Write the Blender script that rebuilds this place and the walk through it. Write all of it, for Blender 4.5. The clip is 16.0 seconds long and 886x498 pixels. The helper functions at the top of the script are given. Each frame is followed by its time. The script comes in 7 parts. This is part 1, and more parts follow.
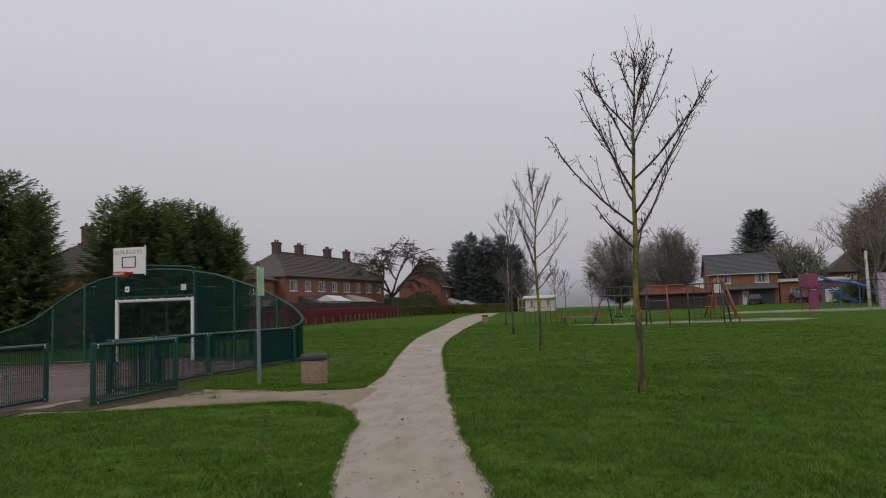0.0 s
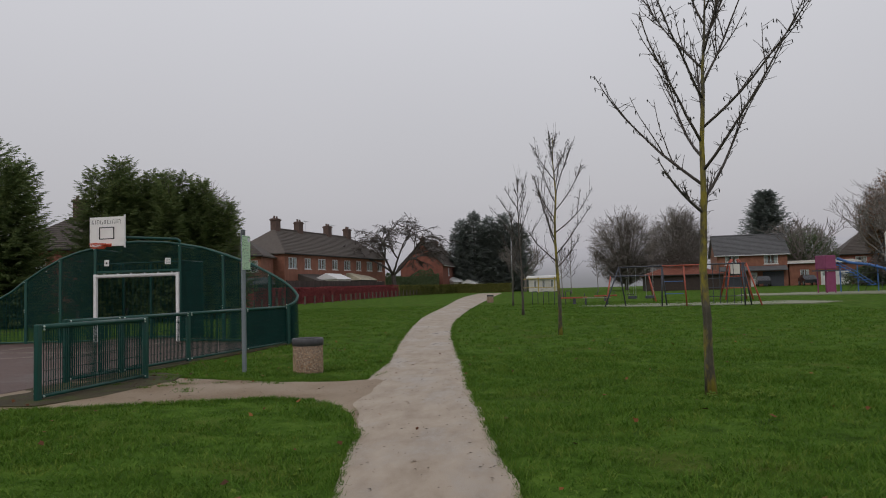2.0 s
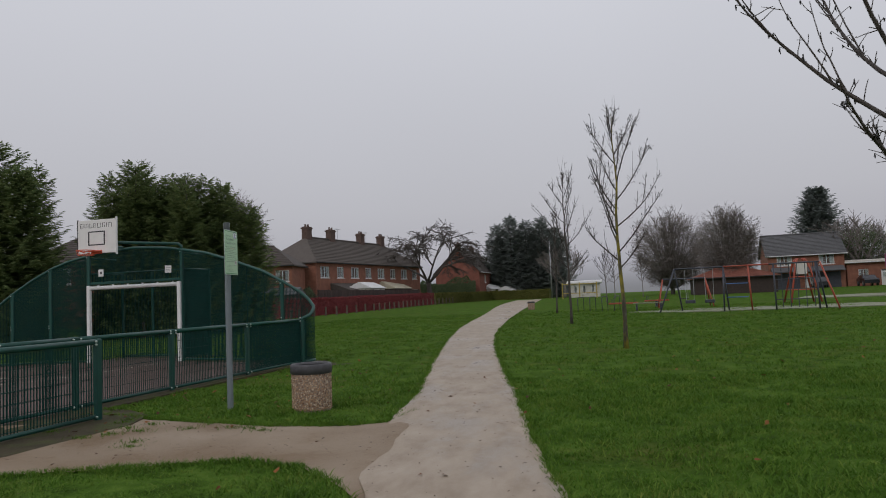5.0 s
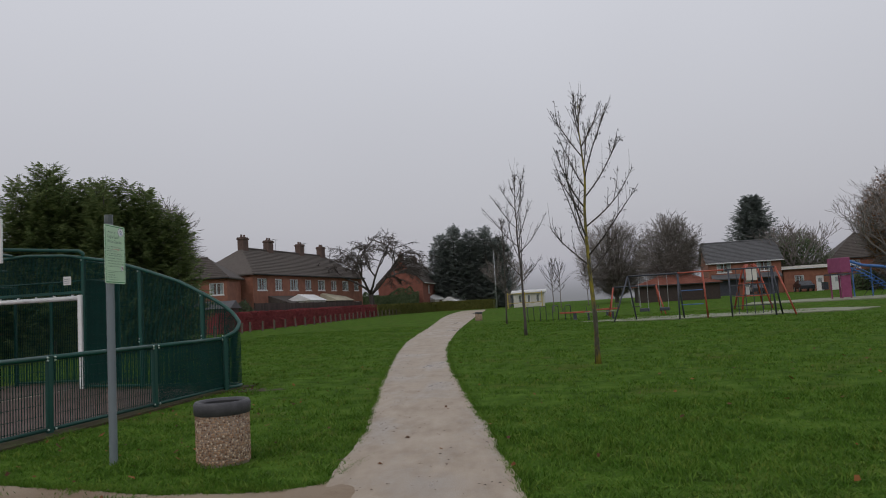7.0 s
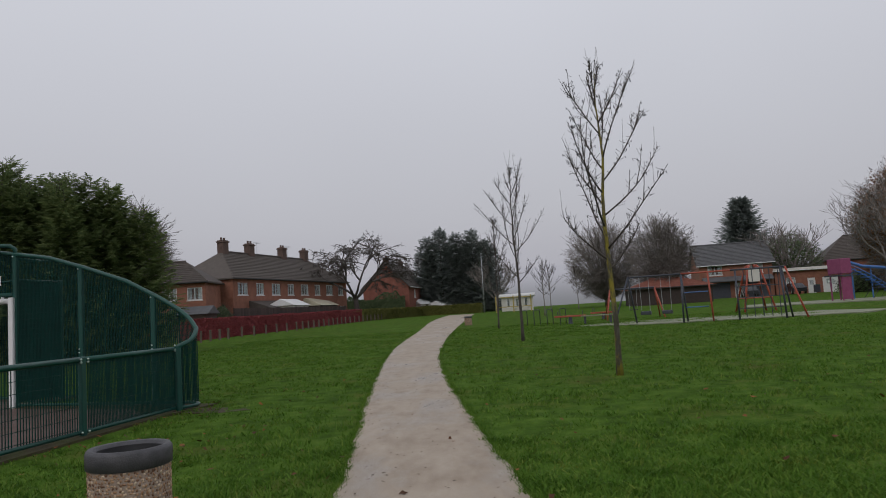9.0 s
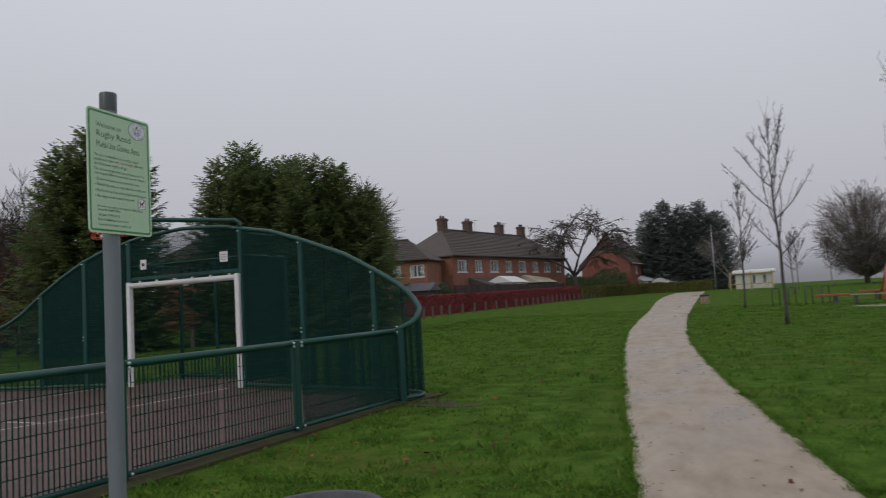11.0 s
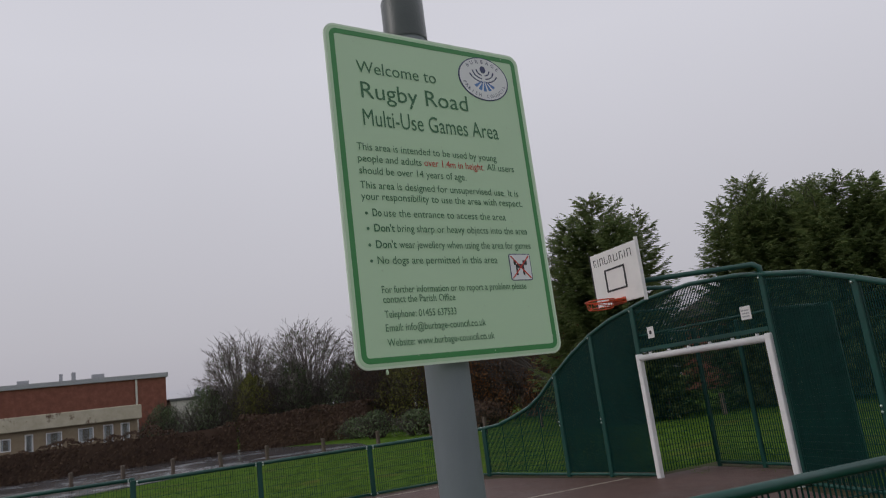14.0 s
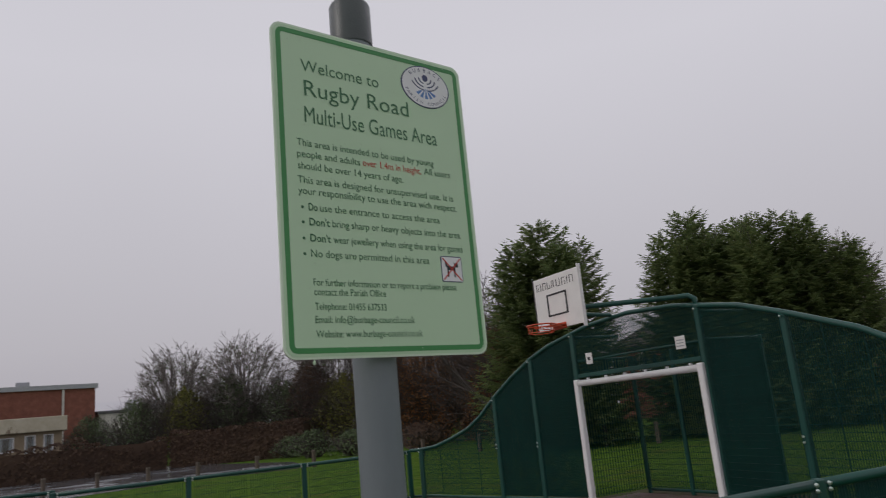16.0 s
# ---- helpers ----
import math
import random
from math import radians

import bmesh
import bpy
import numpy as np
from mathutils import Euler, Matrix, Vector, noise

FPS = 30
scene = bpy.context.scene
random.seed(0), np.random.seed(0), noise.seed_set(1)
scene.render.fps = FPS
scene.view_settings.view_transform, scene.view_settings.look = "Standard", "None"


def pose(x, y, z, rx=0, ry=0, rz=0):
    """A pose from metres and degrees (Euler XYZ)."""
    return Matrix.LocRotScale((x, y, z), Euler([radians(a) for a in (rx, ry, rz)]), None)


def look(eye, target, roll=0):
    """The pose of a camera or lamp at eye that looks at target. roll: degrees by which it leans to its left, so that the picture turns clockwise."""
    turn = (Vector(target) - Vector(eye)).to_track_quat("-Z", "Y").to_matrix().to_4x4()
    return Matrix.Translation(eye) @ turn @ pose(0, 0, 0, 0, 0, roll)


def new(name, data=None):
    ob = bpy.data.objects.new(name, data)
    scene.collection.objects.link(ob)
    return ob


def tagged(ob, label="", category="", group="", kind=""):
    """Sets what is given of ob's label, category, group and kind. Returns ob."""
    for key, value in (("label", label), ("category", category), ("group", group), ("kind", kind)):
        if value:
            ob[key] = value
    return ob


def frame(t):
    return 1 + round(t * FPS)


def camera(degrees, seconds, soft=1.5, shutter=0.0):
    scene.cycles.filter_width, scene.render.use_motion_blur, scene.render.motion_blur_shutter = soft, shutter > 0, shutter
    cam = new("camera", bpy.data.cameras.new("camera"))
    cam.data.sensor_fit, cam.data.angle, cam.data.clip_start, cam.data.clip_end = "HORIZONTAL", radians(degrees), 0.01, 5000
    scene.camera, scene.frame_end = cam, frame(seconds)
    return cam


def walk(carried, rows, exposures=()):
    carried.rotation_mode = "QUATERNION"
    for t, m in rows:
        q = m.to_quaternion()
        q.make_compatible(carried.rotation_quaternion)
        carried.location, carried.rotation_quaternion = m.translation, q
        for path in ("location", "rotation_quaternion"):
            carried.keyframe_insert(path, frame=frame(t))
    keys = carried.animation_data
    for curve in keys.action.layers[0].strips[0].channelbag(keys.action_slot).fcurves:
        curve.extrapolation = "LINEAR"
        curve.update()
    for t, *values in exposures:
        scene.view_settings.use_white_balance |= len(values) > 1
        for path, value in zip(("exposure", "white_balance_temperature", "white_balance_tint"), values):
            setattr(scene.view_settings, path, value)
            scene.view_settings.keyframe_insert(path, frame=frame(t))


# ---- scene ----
cam = camera(63.0, 16.0, soft=1.0, shutter=0.3)
PATH = [
    (0, (0.294, 2.131, 1.443), (0.158, 4.119, 1.609), -2),
    (0.5, (0.197, 2.622, 1.427), (0.099, 4.613, 1.585), -1.7),
    (1, (0.048, 3.273, 1.408), (-0.075, 5.264, 1.553), -1.8),
    (1.5, (-0.040, 3.829, 1.415), (-0.191, 5.819, 1.549), -1.7),
    (2, (-0.142, 4.332, 1.421), (-0.282, 6.324, 1.531), -1.5),
    (2.5, (-0.126, 4.957, 1.399), (-0.297, 6.948, 1.479), -1.6),
    (3, (-0.219, 5.445, 1.427), (-0.437, 7.432, 1.509), -1.9),
    (3.5, (-0.257, 5.979, 1.424), (-0.510, 7.960, 1.537), -2.4),
    (6, (-0.715, 8.610, 1.411), (-0.890, 10.597, 1.557), -2.8),
    (6.5, (-0.796, 9.171, 1.440), (-0.910, 11.162, 1.597), -3),
    (7, (-0.904, 9.782, 1.429), (-0.978, 11.775, 1.586), -3.3),
    (7.5, (-0.940, 10.293, 1.421), (-0.972, 12.287, 1.568), -3.4),
    (8, (-1.006, 10.904, 1.399), (-1.015, 12.897, 1.561), -3.6),
    (10.3, (-1.620, 13.531, 1.426), (-1.909, 15.503, 1.597), -3.1),
    (10.5, (-1.716, 13.749, 1.445), (-2.092, 15.707, 1.604), -3),
    (11, (-2.005, 14.340, 1.440), (-2.618, 16.238, 1.580), -3.3),
    (11.5, (-2.371, 14.823, 1.443), (-3.176, 16.65, 1.565), -3.3),
    (12, (-2.711, 15.3, 1.457), (-3.787, 16.983, 1.563), -4.1),
    (12.5, (-3.073, 15.729, 1.507), (-4.396, 17.227, 1.565), -6.4),
    (13, (-3.37, 16.148, 1.579), (-4.901, 17.433, 1.65), -7.7),
    (13.5, (-3.585, 16.518, 1.729), (-5.207, 17.663, 1.967), -7.2),
    (14, (-3.615, 16.598, 1.804), (-5.248, 17.678, 2.211), -7.3),
    (14.5, (-3.63, 16.602, 1.8), (-5.269, 17.642, 2.278), -7.2),
    (15, (-3.622, 16.601, 1.801), (-5.259, 17.629, 2.313), -7.0),
    (15.5, (-3.606, 16.611, 1.793), (-5.217, 17.684, 2.294), -6.6),
    (16, (-3.577, 16.599, 1.753), (-5.115, 17.796, 2.202), -5.5),
]
walk(cam, [(t, look(eye, target, roll)) for t, eye, target, roll in PATH],
     exposures=((0, 0.0, 6500, 10), (1.8, 0.0, 6500, 10), (2.5, 0.09, 6600, 10), (3.0, 0.06, 6950, 8), (3.6, 0.0, 6500, 10), (6, 0.0, 6350, 10), (11, 0.0, 6300, 10), (12.5, 0.16, 6250, 11), (13.4, 0.32, 6150, 12), (14.0, 0.0, 6400, 13), (14.6, -0.1, 6500, 14), (16, -0.05, 6500, 14)))

# ---- sky and sun: low winter overcast with mist ----
SUN_EL, SUN_AZ = 38.0, 200.0
world = bpy.data.worlds.new("overcast_sky")
scene.world = world
world.use_nodes = True
wn = world.node_tree
wn.nodes.clear()
w_out = wn.nodes.new("ShaderNodeOutputWorld")
w_bg = wn.nodes.new("ShaderNodeBackground")
w_sky = wn.nodes.new("ShaderNodeTexSky")
w_sky.sky_type = "NISHITA"
w_sky.sun_disc = False
w_sky.sun_elevation, w_sky.sun_rotation = radians(SUN_EL), radians(SUN_AZ)
w_sky.dust_density, w_sky.air_density = 6.0, 2.0
w_scale = wn.nodes.new("ShaderNodeVectorMath")
w_scale.operation = "SCALE"
w_scale.inputs["Scale"].default_value = 0.08
w_co = wn.nodes.new("ShaderNodeTexCoord")
w_sep = wn.nodes.new("ShaderNodeSeparateXYZ")
w_ramp = wn.nodes.new("ShaderNodeValToRGB")
w_ramp.color_ramp.elements[0].position = 0.0
w_ramp.color_ramp.elements[0].color = (0.40, 0.39, 0.43, 1)
w_ramp.color_ramp.elements[1].position = 0.45
w_ramp.color_ramp.elements[1].color = (0.66, 0.66, 0.70, 1)
w_mid = w_ramp.color_ramp.elements.new(0.12)
w_mid.color = (0.50, 0.495, 0.53, 1)
w_noise = wn.nodes.new("ShaderNodeTexNoise")
w_noise.inputs["Scale"].default_value = 1.6
w_noise.inputs["Detail"].default_value = 2.0
w_cloud = wn.nodes.new("ShaderNodeMapRange")
w_cloud.inputs["To Min"].default_value, w_cloud.inputs["To Max"].default_value = 0.93, 1.07
w_mul = wn.nodes.new("ShaderNodeVectorMath")
w_mul.operation = "SCALE"
w_mix = wn.nodes.new("ShaderNodeMix")
w_mix.data_type = "RGBA"
w_mix.inputs[0].default_value = 0.93
wn.links.new(w_sky.outputs[0], w_scale.inputs[0])
wn.links.new(w_co.outputs["Generated"], w_sep.inputs[0])
wn.links.new(w_co.outputs["Generated"], w_noise.inputs["Vector"])
wn.links.new(w_noise.outputs["Fac"], w_cloud.inputs["Value"])
wn.links.new(w_sep.outputs["Z"], w_ramp.inputs[0])
wn.links.new(w_ramp.outputs[0], w_mul.inputs[0])
wn.links.new(w_cloud.outputs[0], w_mul.inputs["Scale"])
wn.links.new(w_scale.outputs[0], w_mix.inputs[6])
wn.links.new(w_mul.outputs[0], w_mix.inputs[7])
wn.links.new(w_mix.outputs[2], w_bg.inputs["Color"])
w_bg.inputs["Strength"].default_value = 1.0
wn.links.new(w_bg.outputs[0], w_out.inputs[0])

sun_data = bpy.data.lights.new("sun", "SUN")
sun_data.energy, sun_data.angle, sun_data.color = 0.45, radians(25), (1.0, 0.97, 0.93)
sun = new("sun", sun_data)
sun.matrix_world = look((0, 0, 60), (math.sin(radians(SUN_AZ)) * -60 / math.tan(radians(SUN_EL)), math.cos(radians(SUN_AZ)) * -60 / math.tan(radians(SUN_EL)), 0))

# ---- small builders ----
class Build:
    """Collects vertices and faces of one mesh."""

    def __init__(self):
        self.v, self.f = [], []

    def add(self, verts, faces):
        n = len(self.v)
        self.v.extend([tuple(p) for p in verts])
        self.f.extend([tuple(i + n for i in q) for q in faces])
        return self

    def box(self, x0, y0, z0, x1, y1, z1, bev=0.0):
        if bev <= 0:
            return self.add([(x0, y0, z0), (x1, y0, z0), (x1, y1, z0), (x0, y1, z0), (x0, y0, z1), (x1, y0, z1), (x1, y1, z1), (x0, y1, z1)],
                            [(3, 2, 1, 0), (4, 5, 6, 7), (0, 1, 5, 4), (1, 2, 6, 5), (2, 3, 7, 6), (3, 0, 4, 7)])
        b = bev
        ring = lambda z, i: [(x0 + i, y0 + b + i * 0, z), (x0 + b, y0 + i, z), (x1 - b, y0 + i, z), (x1 - i, y0 + b, z), (x1 - i, y1 - b, z), (x1 - b, y1 - i, z), (x0 + b, y1 - i, z), (x0 + i, y1 - b, z)]
        loops = ring(z0, b) + ring(z0 + b, 0) + ring(z1 - b, 0) + ring(z1, b)
        faces = [tuple(range(7, -1, -1)), tuple(range(24, 32))]
        for k in range(3):
            for i in range(8):
                j = (i + 1) % 8
                faces.append((k * 8 + i, k * 8 + j, k * 8 + 8 + j, k * 8 + 8 + i))
        return self.add(loops, faces)

    def tube(self, pts, radii, sides=6, cap=True):
        pts = [Vector(p) for p in pts]
        if not hasattr(radii, "__len__"):
            radii = [radii] * len(pts)
        verts, faces = [], []
        side = None
        for i, p in enumerate(pts):
            d = (pts[min(i + 1, len(pts) - 1)] - pts[max(i - 1, 0)]).normalized()
            if side is None:
                side = d.orthogonal().normalized()
            side = (side - d * side.dot(d)).normalized()
            up = d.cross(side)
            for k in range(sides):
                a = 2 * math.pi * k / sides
                verts.append(p + (side * math.cos(a) + up * math.sin(a)) * radii[i])
        for i in range(len(pts) - 1):
            for k in range(sides):
                j = (k + 1) % sides
                faces.append((i * sides + k, i * sides + j, (i + 1) * sides + j, (i + 1) * sides + k))
        if cap:
            faces.append(tuple(range(sides - 1, -1, -1)))
            faces.append(tuple(range((len(pts) - 1) * sides, len(pts) * sides)))
        return self.add(verts, faces)

    def lathe(self, profile, sides=24, at=(0, 0, 0)):
        verts, faces = [], []
        for r, z in profile:
            for k in range(sides):
                a = 2 * math.pi * k / sides
                verts.append((at[0] + r * math.cos(a), at[1] + r * math.sin(a), at[2] + z))
        for i in range(len(profile) - 1):
            for k in range(sides):
                j = (k + 1) % sides
                faces.append((i * sides + k, i * sides + j, (i + 1) * sides + j, (i + 1) * sides + k))
        return self.add(verts, faces)

    def prism(self, outline, z0, z1):
        n = len(outline)
        verts = [(x, y, z0) for x, y in outline] + [(x, y, z1) for x, y in outline]
        faces = [tuple(range(n - 1, -1, -1)), tuple(range(n, 2 * n))]
        faces += [(i, (i + 1) % n, (i + 1) % n + n, i + n) for i in range(n)]
        return self.add(verts, faces)

    def mesh(self, name, smooth=False):
        me = bpy.data.meshes.new(name)
        me.from_pydata(self.v, [], self.f)
        if smooth:
            me.polygons.foreach_set("use_smooth", [True] * len(me.polygons))
        me.update()
        return me


def part(name, build, material, parent=None, label="", smooth=False, m=None):
    me = build.mesh(name, smooth) if isinstance(build, Build) else build
    if material and not me.materials:
        me.materials.append(material)
    ob = new(name, me)
    if parent:
        ob.parent = parent
    if m is not None:
        ob.matrix_basis = m
    if label:
        ob["label"] = label
    return ob


def thing(name, m, label, category, group="", kind=""):
    ob = new(name)
    ob.empty_display_size = 0.2
    ob.matrix_basis = m
    return tagged(ob, label, category, group, kind)


def ramp_node(nt, stops):
    r = nt.nodes.new("ShaderNodeValToRGB")
    e = r.color_ramp.elements
    e[0].position, e[0].color = stops[0][0], (*stops[0][1], 1)
    e[1].position, e[1].color = stops[-1][0], (*stops[-1][1], 1)
    for pos, c in stops[1:-1]:
        k = e.new(pos)
        k.color = (*c, 1)
    return r


def mat(name, stops, scale=8.0, rough=0.6, metal=0.0, bump=0.15, fine=60.0, dirt=None, dirt_scale=1.2, dirt_at=(0.5, 0.7), rough2=None, island=0.0, dist=0.01, stretch=None, spec=0.5, rand=0.0, thin=0.0):
    """A surface with colour variation at two scales, wear patches and fine relief."""
    m = bpy.data.materials.new(name)
    m.use_nodes = True
    nt = m.node_tree
    b = nt.nodes["Principled BSDF"]
    b.inputs["Metallic"].default_value = metal
    b.inputs["Specular IOR Level"].default_value = spec
    co = nt.nodes.new("ShaderNodeTexCoord")
    vec = co.outputs["Object"]
    if stretch:
        mp = nt.nodes.new("ShaderNodeMapping")
        mp.inputs["Scale"].default_value = stretch
        nt.links.new(vec, mp.inputs["Vector"])
        vec = mp.outputs[0]
    n1 = nt.nodes.new("ShaderNodeTexNoise")
    n1.inputs["Scale"].default_value, n1.inputs["Detail"].default_value = scale, 6.0
    n1.inputs["Roughness"].default_value = 0.65
    nt.links.new(vec, n1.inputs["Vector"])
    r = ramp_node(nt, stops)
    fac = n1.outputs["Fac"]
    if island or rand:
        g = nt.nodes.new("ShaderNodeNewGeometry") if island else nt.nodes.new("ShaderNodeObjectInfo")
        mix = nt.nodes.new("ShaderNodeMix")
        mix.inputs[0].default_value = island or rand
        nt.links.new(fac, mix.inputs[2])
        nt.links.new(g.outputs["Random Per Island"] if island else g.outputs["Random"], mix.inputs[3])
        fac = mix.outputs[0]
    nt.links.new(fac, r.inputs[0])
    col = r.outputs[0]
    nf = nt.nodes.new("ShaderNodeTexNoise")
    nf.inputs["Scale"].default_value, nf.inputs["Detail"].default_value = fine, 3.0
    nt.links.new(vec, nf.inputs["Vector"])
    b.inputs["Roughness"].default_value = rough
    if dirt:
        nd = nt.nodes.new("ShaderNodeTexNoise")
        nd.inputs["Scale"].default_value, nd.inputs["Detail"].default_value = dirt_scale, 7.0
        nd.inputs["Roughness"].default_value = 0.7
        nt.links.new(vec, nd.inputs["Vector"])
        mr = nt.nodes.new("ShaderNodeMapRange")
        mr.inputs["From Min"].default_value, mr.inputs["From Max"].default_value = dirt_at
        nt.links.new(nd.outputs["Fac"], mr.inputs["Value"])
        mx = nt.nodes.new("ShaderNodeMix")
        mx.data_type = "RGBA"
        mx.inputs[7].default_value = (*dirt, 1)
        nt.links.new(mr.outputs[0], mx.inputs[0])
        nt.links.new(col, mx.inputs[6])
        col = mx.outputs[2]
        if rough2 is not None:
            rr = nt.nodes.new("ShaderNodeMapRange")
            rr.inputs["To Min"].default_value, rr.inputs["To Max"].default_value = rough, rough2
            nt.links.new(mr.outputs[0], rr.inputs["Value"])
            nt.links.new(rr.outputs[0], b.inputs["Roughness"])
    nt.links.new(col, b.inputs["Base Color"])
    if bump:
        bp = nt.nodes.new("ShaderNodeBump")
        bp.inputs["Strength"].default_value, bp.inputs["Distance"].default_value = bump, dist
        nt.links.new(nf.outputs["Fac"], bp.inputs["Height"])
        nt.links.new(bp.outputs[0], b.inputs["Normal"])
    if thin:
        tr = nt.nodes.new("ShaderNodeBsdfTranslucent")
        nt.links.new(col, tr.inputs["Color"])
        ms = nt.nodes.new("ShaderNodeMixShader")
        ms.inputs[0].default_value = thin
        nt.links.new(b.outputs[0], ms.inputs[1])
        nt.links.new(tr.outputs[0], ms.inputs[2])
        nt.links.new(ms.outputs[0], nt.nodes["Material Output"].inputs["Surface"])
    return m


def g_z(x, y):
    """Height of the ground: level field that rises very slightly far ahead."""
    return 0.008 * max(0.0, min(y, 110.0) - 35.0)


def on(x, y, rz=0.0, dz=0.0):
    return pose(x, y, g_z(x, y) + dz, 0, 0, rz)


def lerp(table, s):
    if s <= table[0][0]:
        return table[0][1]
    for (a, va), (b, vb) in zip(table, table[1:]):
        if s <= b:
            return va + (vb - va) * (s - a) / (b - a)
    return table[-1][1]


# ---- materials ----
M_GRASS_SOIL = mat("lawn", [(0.28, (0.027, 0.055, 0.008)), (0.5, (0.068, 0.132, 0.018)), (0.72, (0.118, 0.20, 0.031))], scale=2.2, rough=0.9, bump=1.0, fine=26, dist=0.06, dirt=(0.11, 0.095, 0.03), dirt_scale=0.55, dirt_at=(0.53, 0.76), spec=0.02)
M_BLADE = mat("grass_blades", [(0.2, (0.037, 0.083, 0.011)), (0.42, (0.075, 0.162, 0.020)), (0.6, (0.128, 0.222, 0.034)), (0.8, (0.21, 0.235, 0.05)), (0.97, (0.26, 0.21, 0.08))], scale=1.7, rough=0.5, bump=0, island=0.33, spec=0.05, thin=0.3)
M_PATH = mat("hoggin_path", [(0.3, (0.255, 0.195, 0.135)), (0.5, (0.345, 0.276, 0.204)), (0.7, (0.405, 0.335, 0.262))], scale=3.2, rough=0.6, bump=0.25, fine=120, dist=0.014, dirt=(0.255, 0.205, 0.155), dirt_scale=0.9, dirt_at=(0.48, 0.66), rough2=0.22, stretch=(1, 0.4, 1))
M_SAND = mat("sandy_path", [(0.3, (0.23, 0.168, 0.108)), (0.5, (0.31, 0.24, 0.168)), (0.7, (0.375, 0.30, 0.222))], scale=3.2, rough=0.65, bump=0.3, fine=110, dist=0.015, dirt=(0.175, 0.112, 0.055), dirt_scale=0.8, dirt_at=(0.40, 0.60), rough2=0.6)
M_COURT = mat("red_macadam", [(0.3, (0.080, 0.047, 0.039)), (0.55, (0.112, 0.068, 0.056)), (0.75, (0.14, 0.089, 0.075))], scale=5, rough=0.6, bump=0.5, fine=190, dist=0.006, dirt=(0.092, 0.06, 0.05), dirt_scale=0.5, dirt_at=(0.5, 0.7), rough2=0.45, spec=0.35)
M_APRON = mat("damp_concrete", [(0.3, (0.040, 0.033, 0.019)), (0.6, (0.066, 0.054, 0.031)), (0.8, (0.095, 0.079, 0.046))], scale=4, rough=0.85, bump=0.5, fine=60, dirt=(0.06, 0.075, 0.02), dirt_scale=1.8, dirt_at=(0.46, 0.66), spec=0.2)
M_LINE = mat("worn_line_paint", [(0.3, (0.45, 0.42, 0.33)), (0.6, (0.62, 0.59, 0.48))], scale=14, rough=0.6, bump=0.3, dirt=(0.24, 0.18, 0.15), dirt_scale=7, dirt_at=(0.5, 0.62))
M_GREEN = mat("green_powder_coat", [(0.3, (0.003, 0.050, 0.039)), (0.7, (0.005, 0.068, 0.052))], scale=3, rough=0.4, bump=0.05, fine=200, dirt=(0.02, 0.06, 0.04), dirt_scale=2.5, dirt_at=(0.58, 0.8), rough2=0.6)
M_GREEN_MESH = mat("green_wire", [(0.3, (0.003, 0.031, 0.026)), (0.7, (0.004, 0.045, 0.037))], scale=3, rough=0.55, bump=0, spec=0.15)
M_BOLT = mat("galvanised_bolt", [(0.3, (0.42, 0.52, 0.47)), (0.7, (0.55, 0.62, 0.58))], scale=30, rough=0.35, metal=0.6, bump=0.05)
M_WHITE = mat("white_goal_paint", [(0.3, (0.72, 0.72, 0.71)), (0.7, (0.82, 0.82, 0.82))], scale=4, rough=0.4, bump=0.08, dirt=(0.42, 0.42, 0.36), dirt_scale=6, dirt_at=(0.62, 0.8))
M_BOARD = mat("white_backboard", [(0.3, (0.74, 0.73, 0.71)), (0.7, (0.83, 0.82, 0.80))], scale=3, rough=0.4, bump=0.03, dirt=(0.5, 0.5, 0.46), dirt_scale=3, dirt_at=(0.6, 0.85))
M_BLACK = mat("black_paint", [(0.3, (0.015, 0.015, 0.017)), (0.7, (0.03, 0.03, 0.032))], scale=6, rough=0.5, bump=0.05)
M_ORANGE = mat("orange_hoop_paint", [(0.3, (0.55, 0.06, 0.015)), (0.7, (0.68, 0.10, 0.03))], scale=8, rough=0.4, bump=0.05)
M_POST = mat("grey_sign_post", [(0.3, (0.155, 0.185, 0.205)), (0.7, (0.20, 0.23, 0.25))], scale=5, rough=0.42, metal=0.0, bump=0.06, fine=240, dirt=(0.10, 0.13, 0.10), dirt_scale=5, dirt_at=(0.6, 0.85), stretch=(1, 1, 0.3))
M_CAPG = mat("dark_plastic_cap", [(0.3, (0.04, 0.055, 0.055)), (0.7, (0.06, 0.075, 0.072))], scale=9, rough=0.3, bump=0.12, fine=260)
M_SIGN = mat("pale_green_sign", [(0.3, (0.495, 0.70, 0.475)), (0.7, (0.525, 0.73, 0.505))], scale=2, rough=0.38, bump=0.02, fine=300)
M_SIGN_EDGE = mat("white_green_edge", [(0.3, (0.62, 0.78, 0.60)), (0.7, (0.68, 0.82, 0.65))], scale=3, rough=0.4, bump=0.02)
M_SIGN_DARK = mat("green_print", [(0.3, (0.045, 0.25, 0.07)), (0.7, (0.055, 0.28, 0.085))], scale=5, rough=0.45, bump=0)
M_INK = mat("dark_green_ink", [(0.3, (0.045, 0.165, 0.075)), (0.7, (0.055, 0.185, 0.085))], scale=5, rough=0.5, bump=0)
M_INK_RED = mat("red_ink", [(0.3, (0.55, 0.04, 0.03)), (0.7, (0.60, 0.06, 0.04))], scale=5, rough=0.5, bump=0)
M_INK_WHITE = mat("white_print", [(0.3, (0.74, 0.76, 0.78)), (0.7, (0.80, 0.82, 0.84))], scale=5, rough=0.4, bump=0)
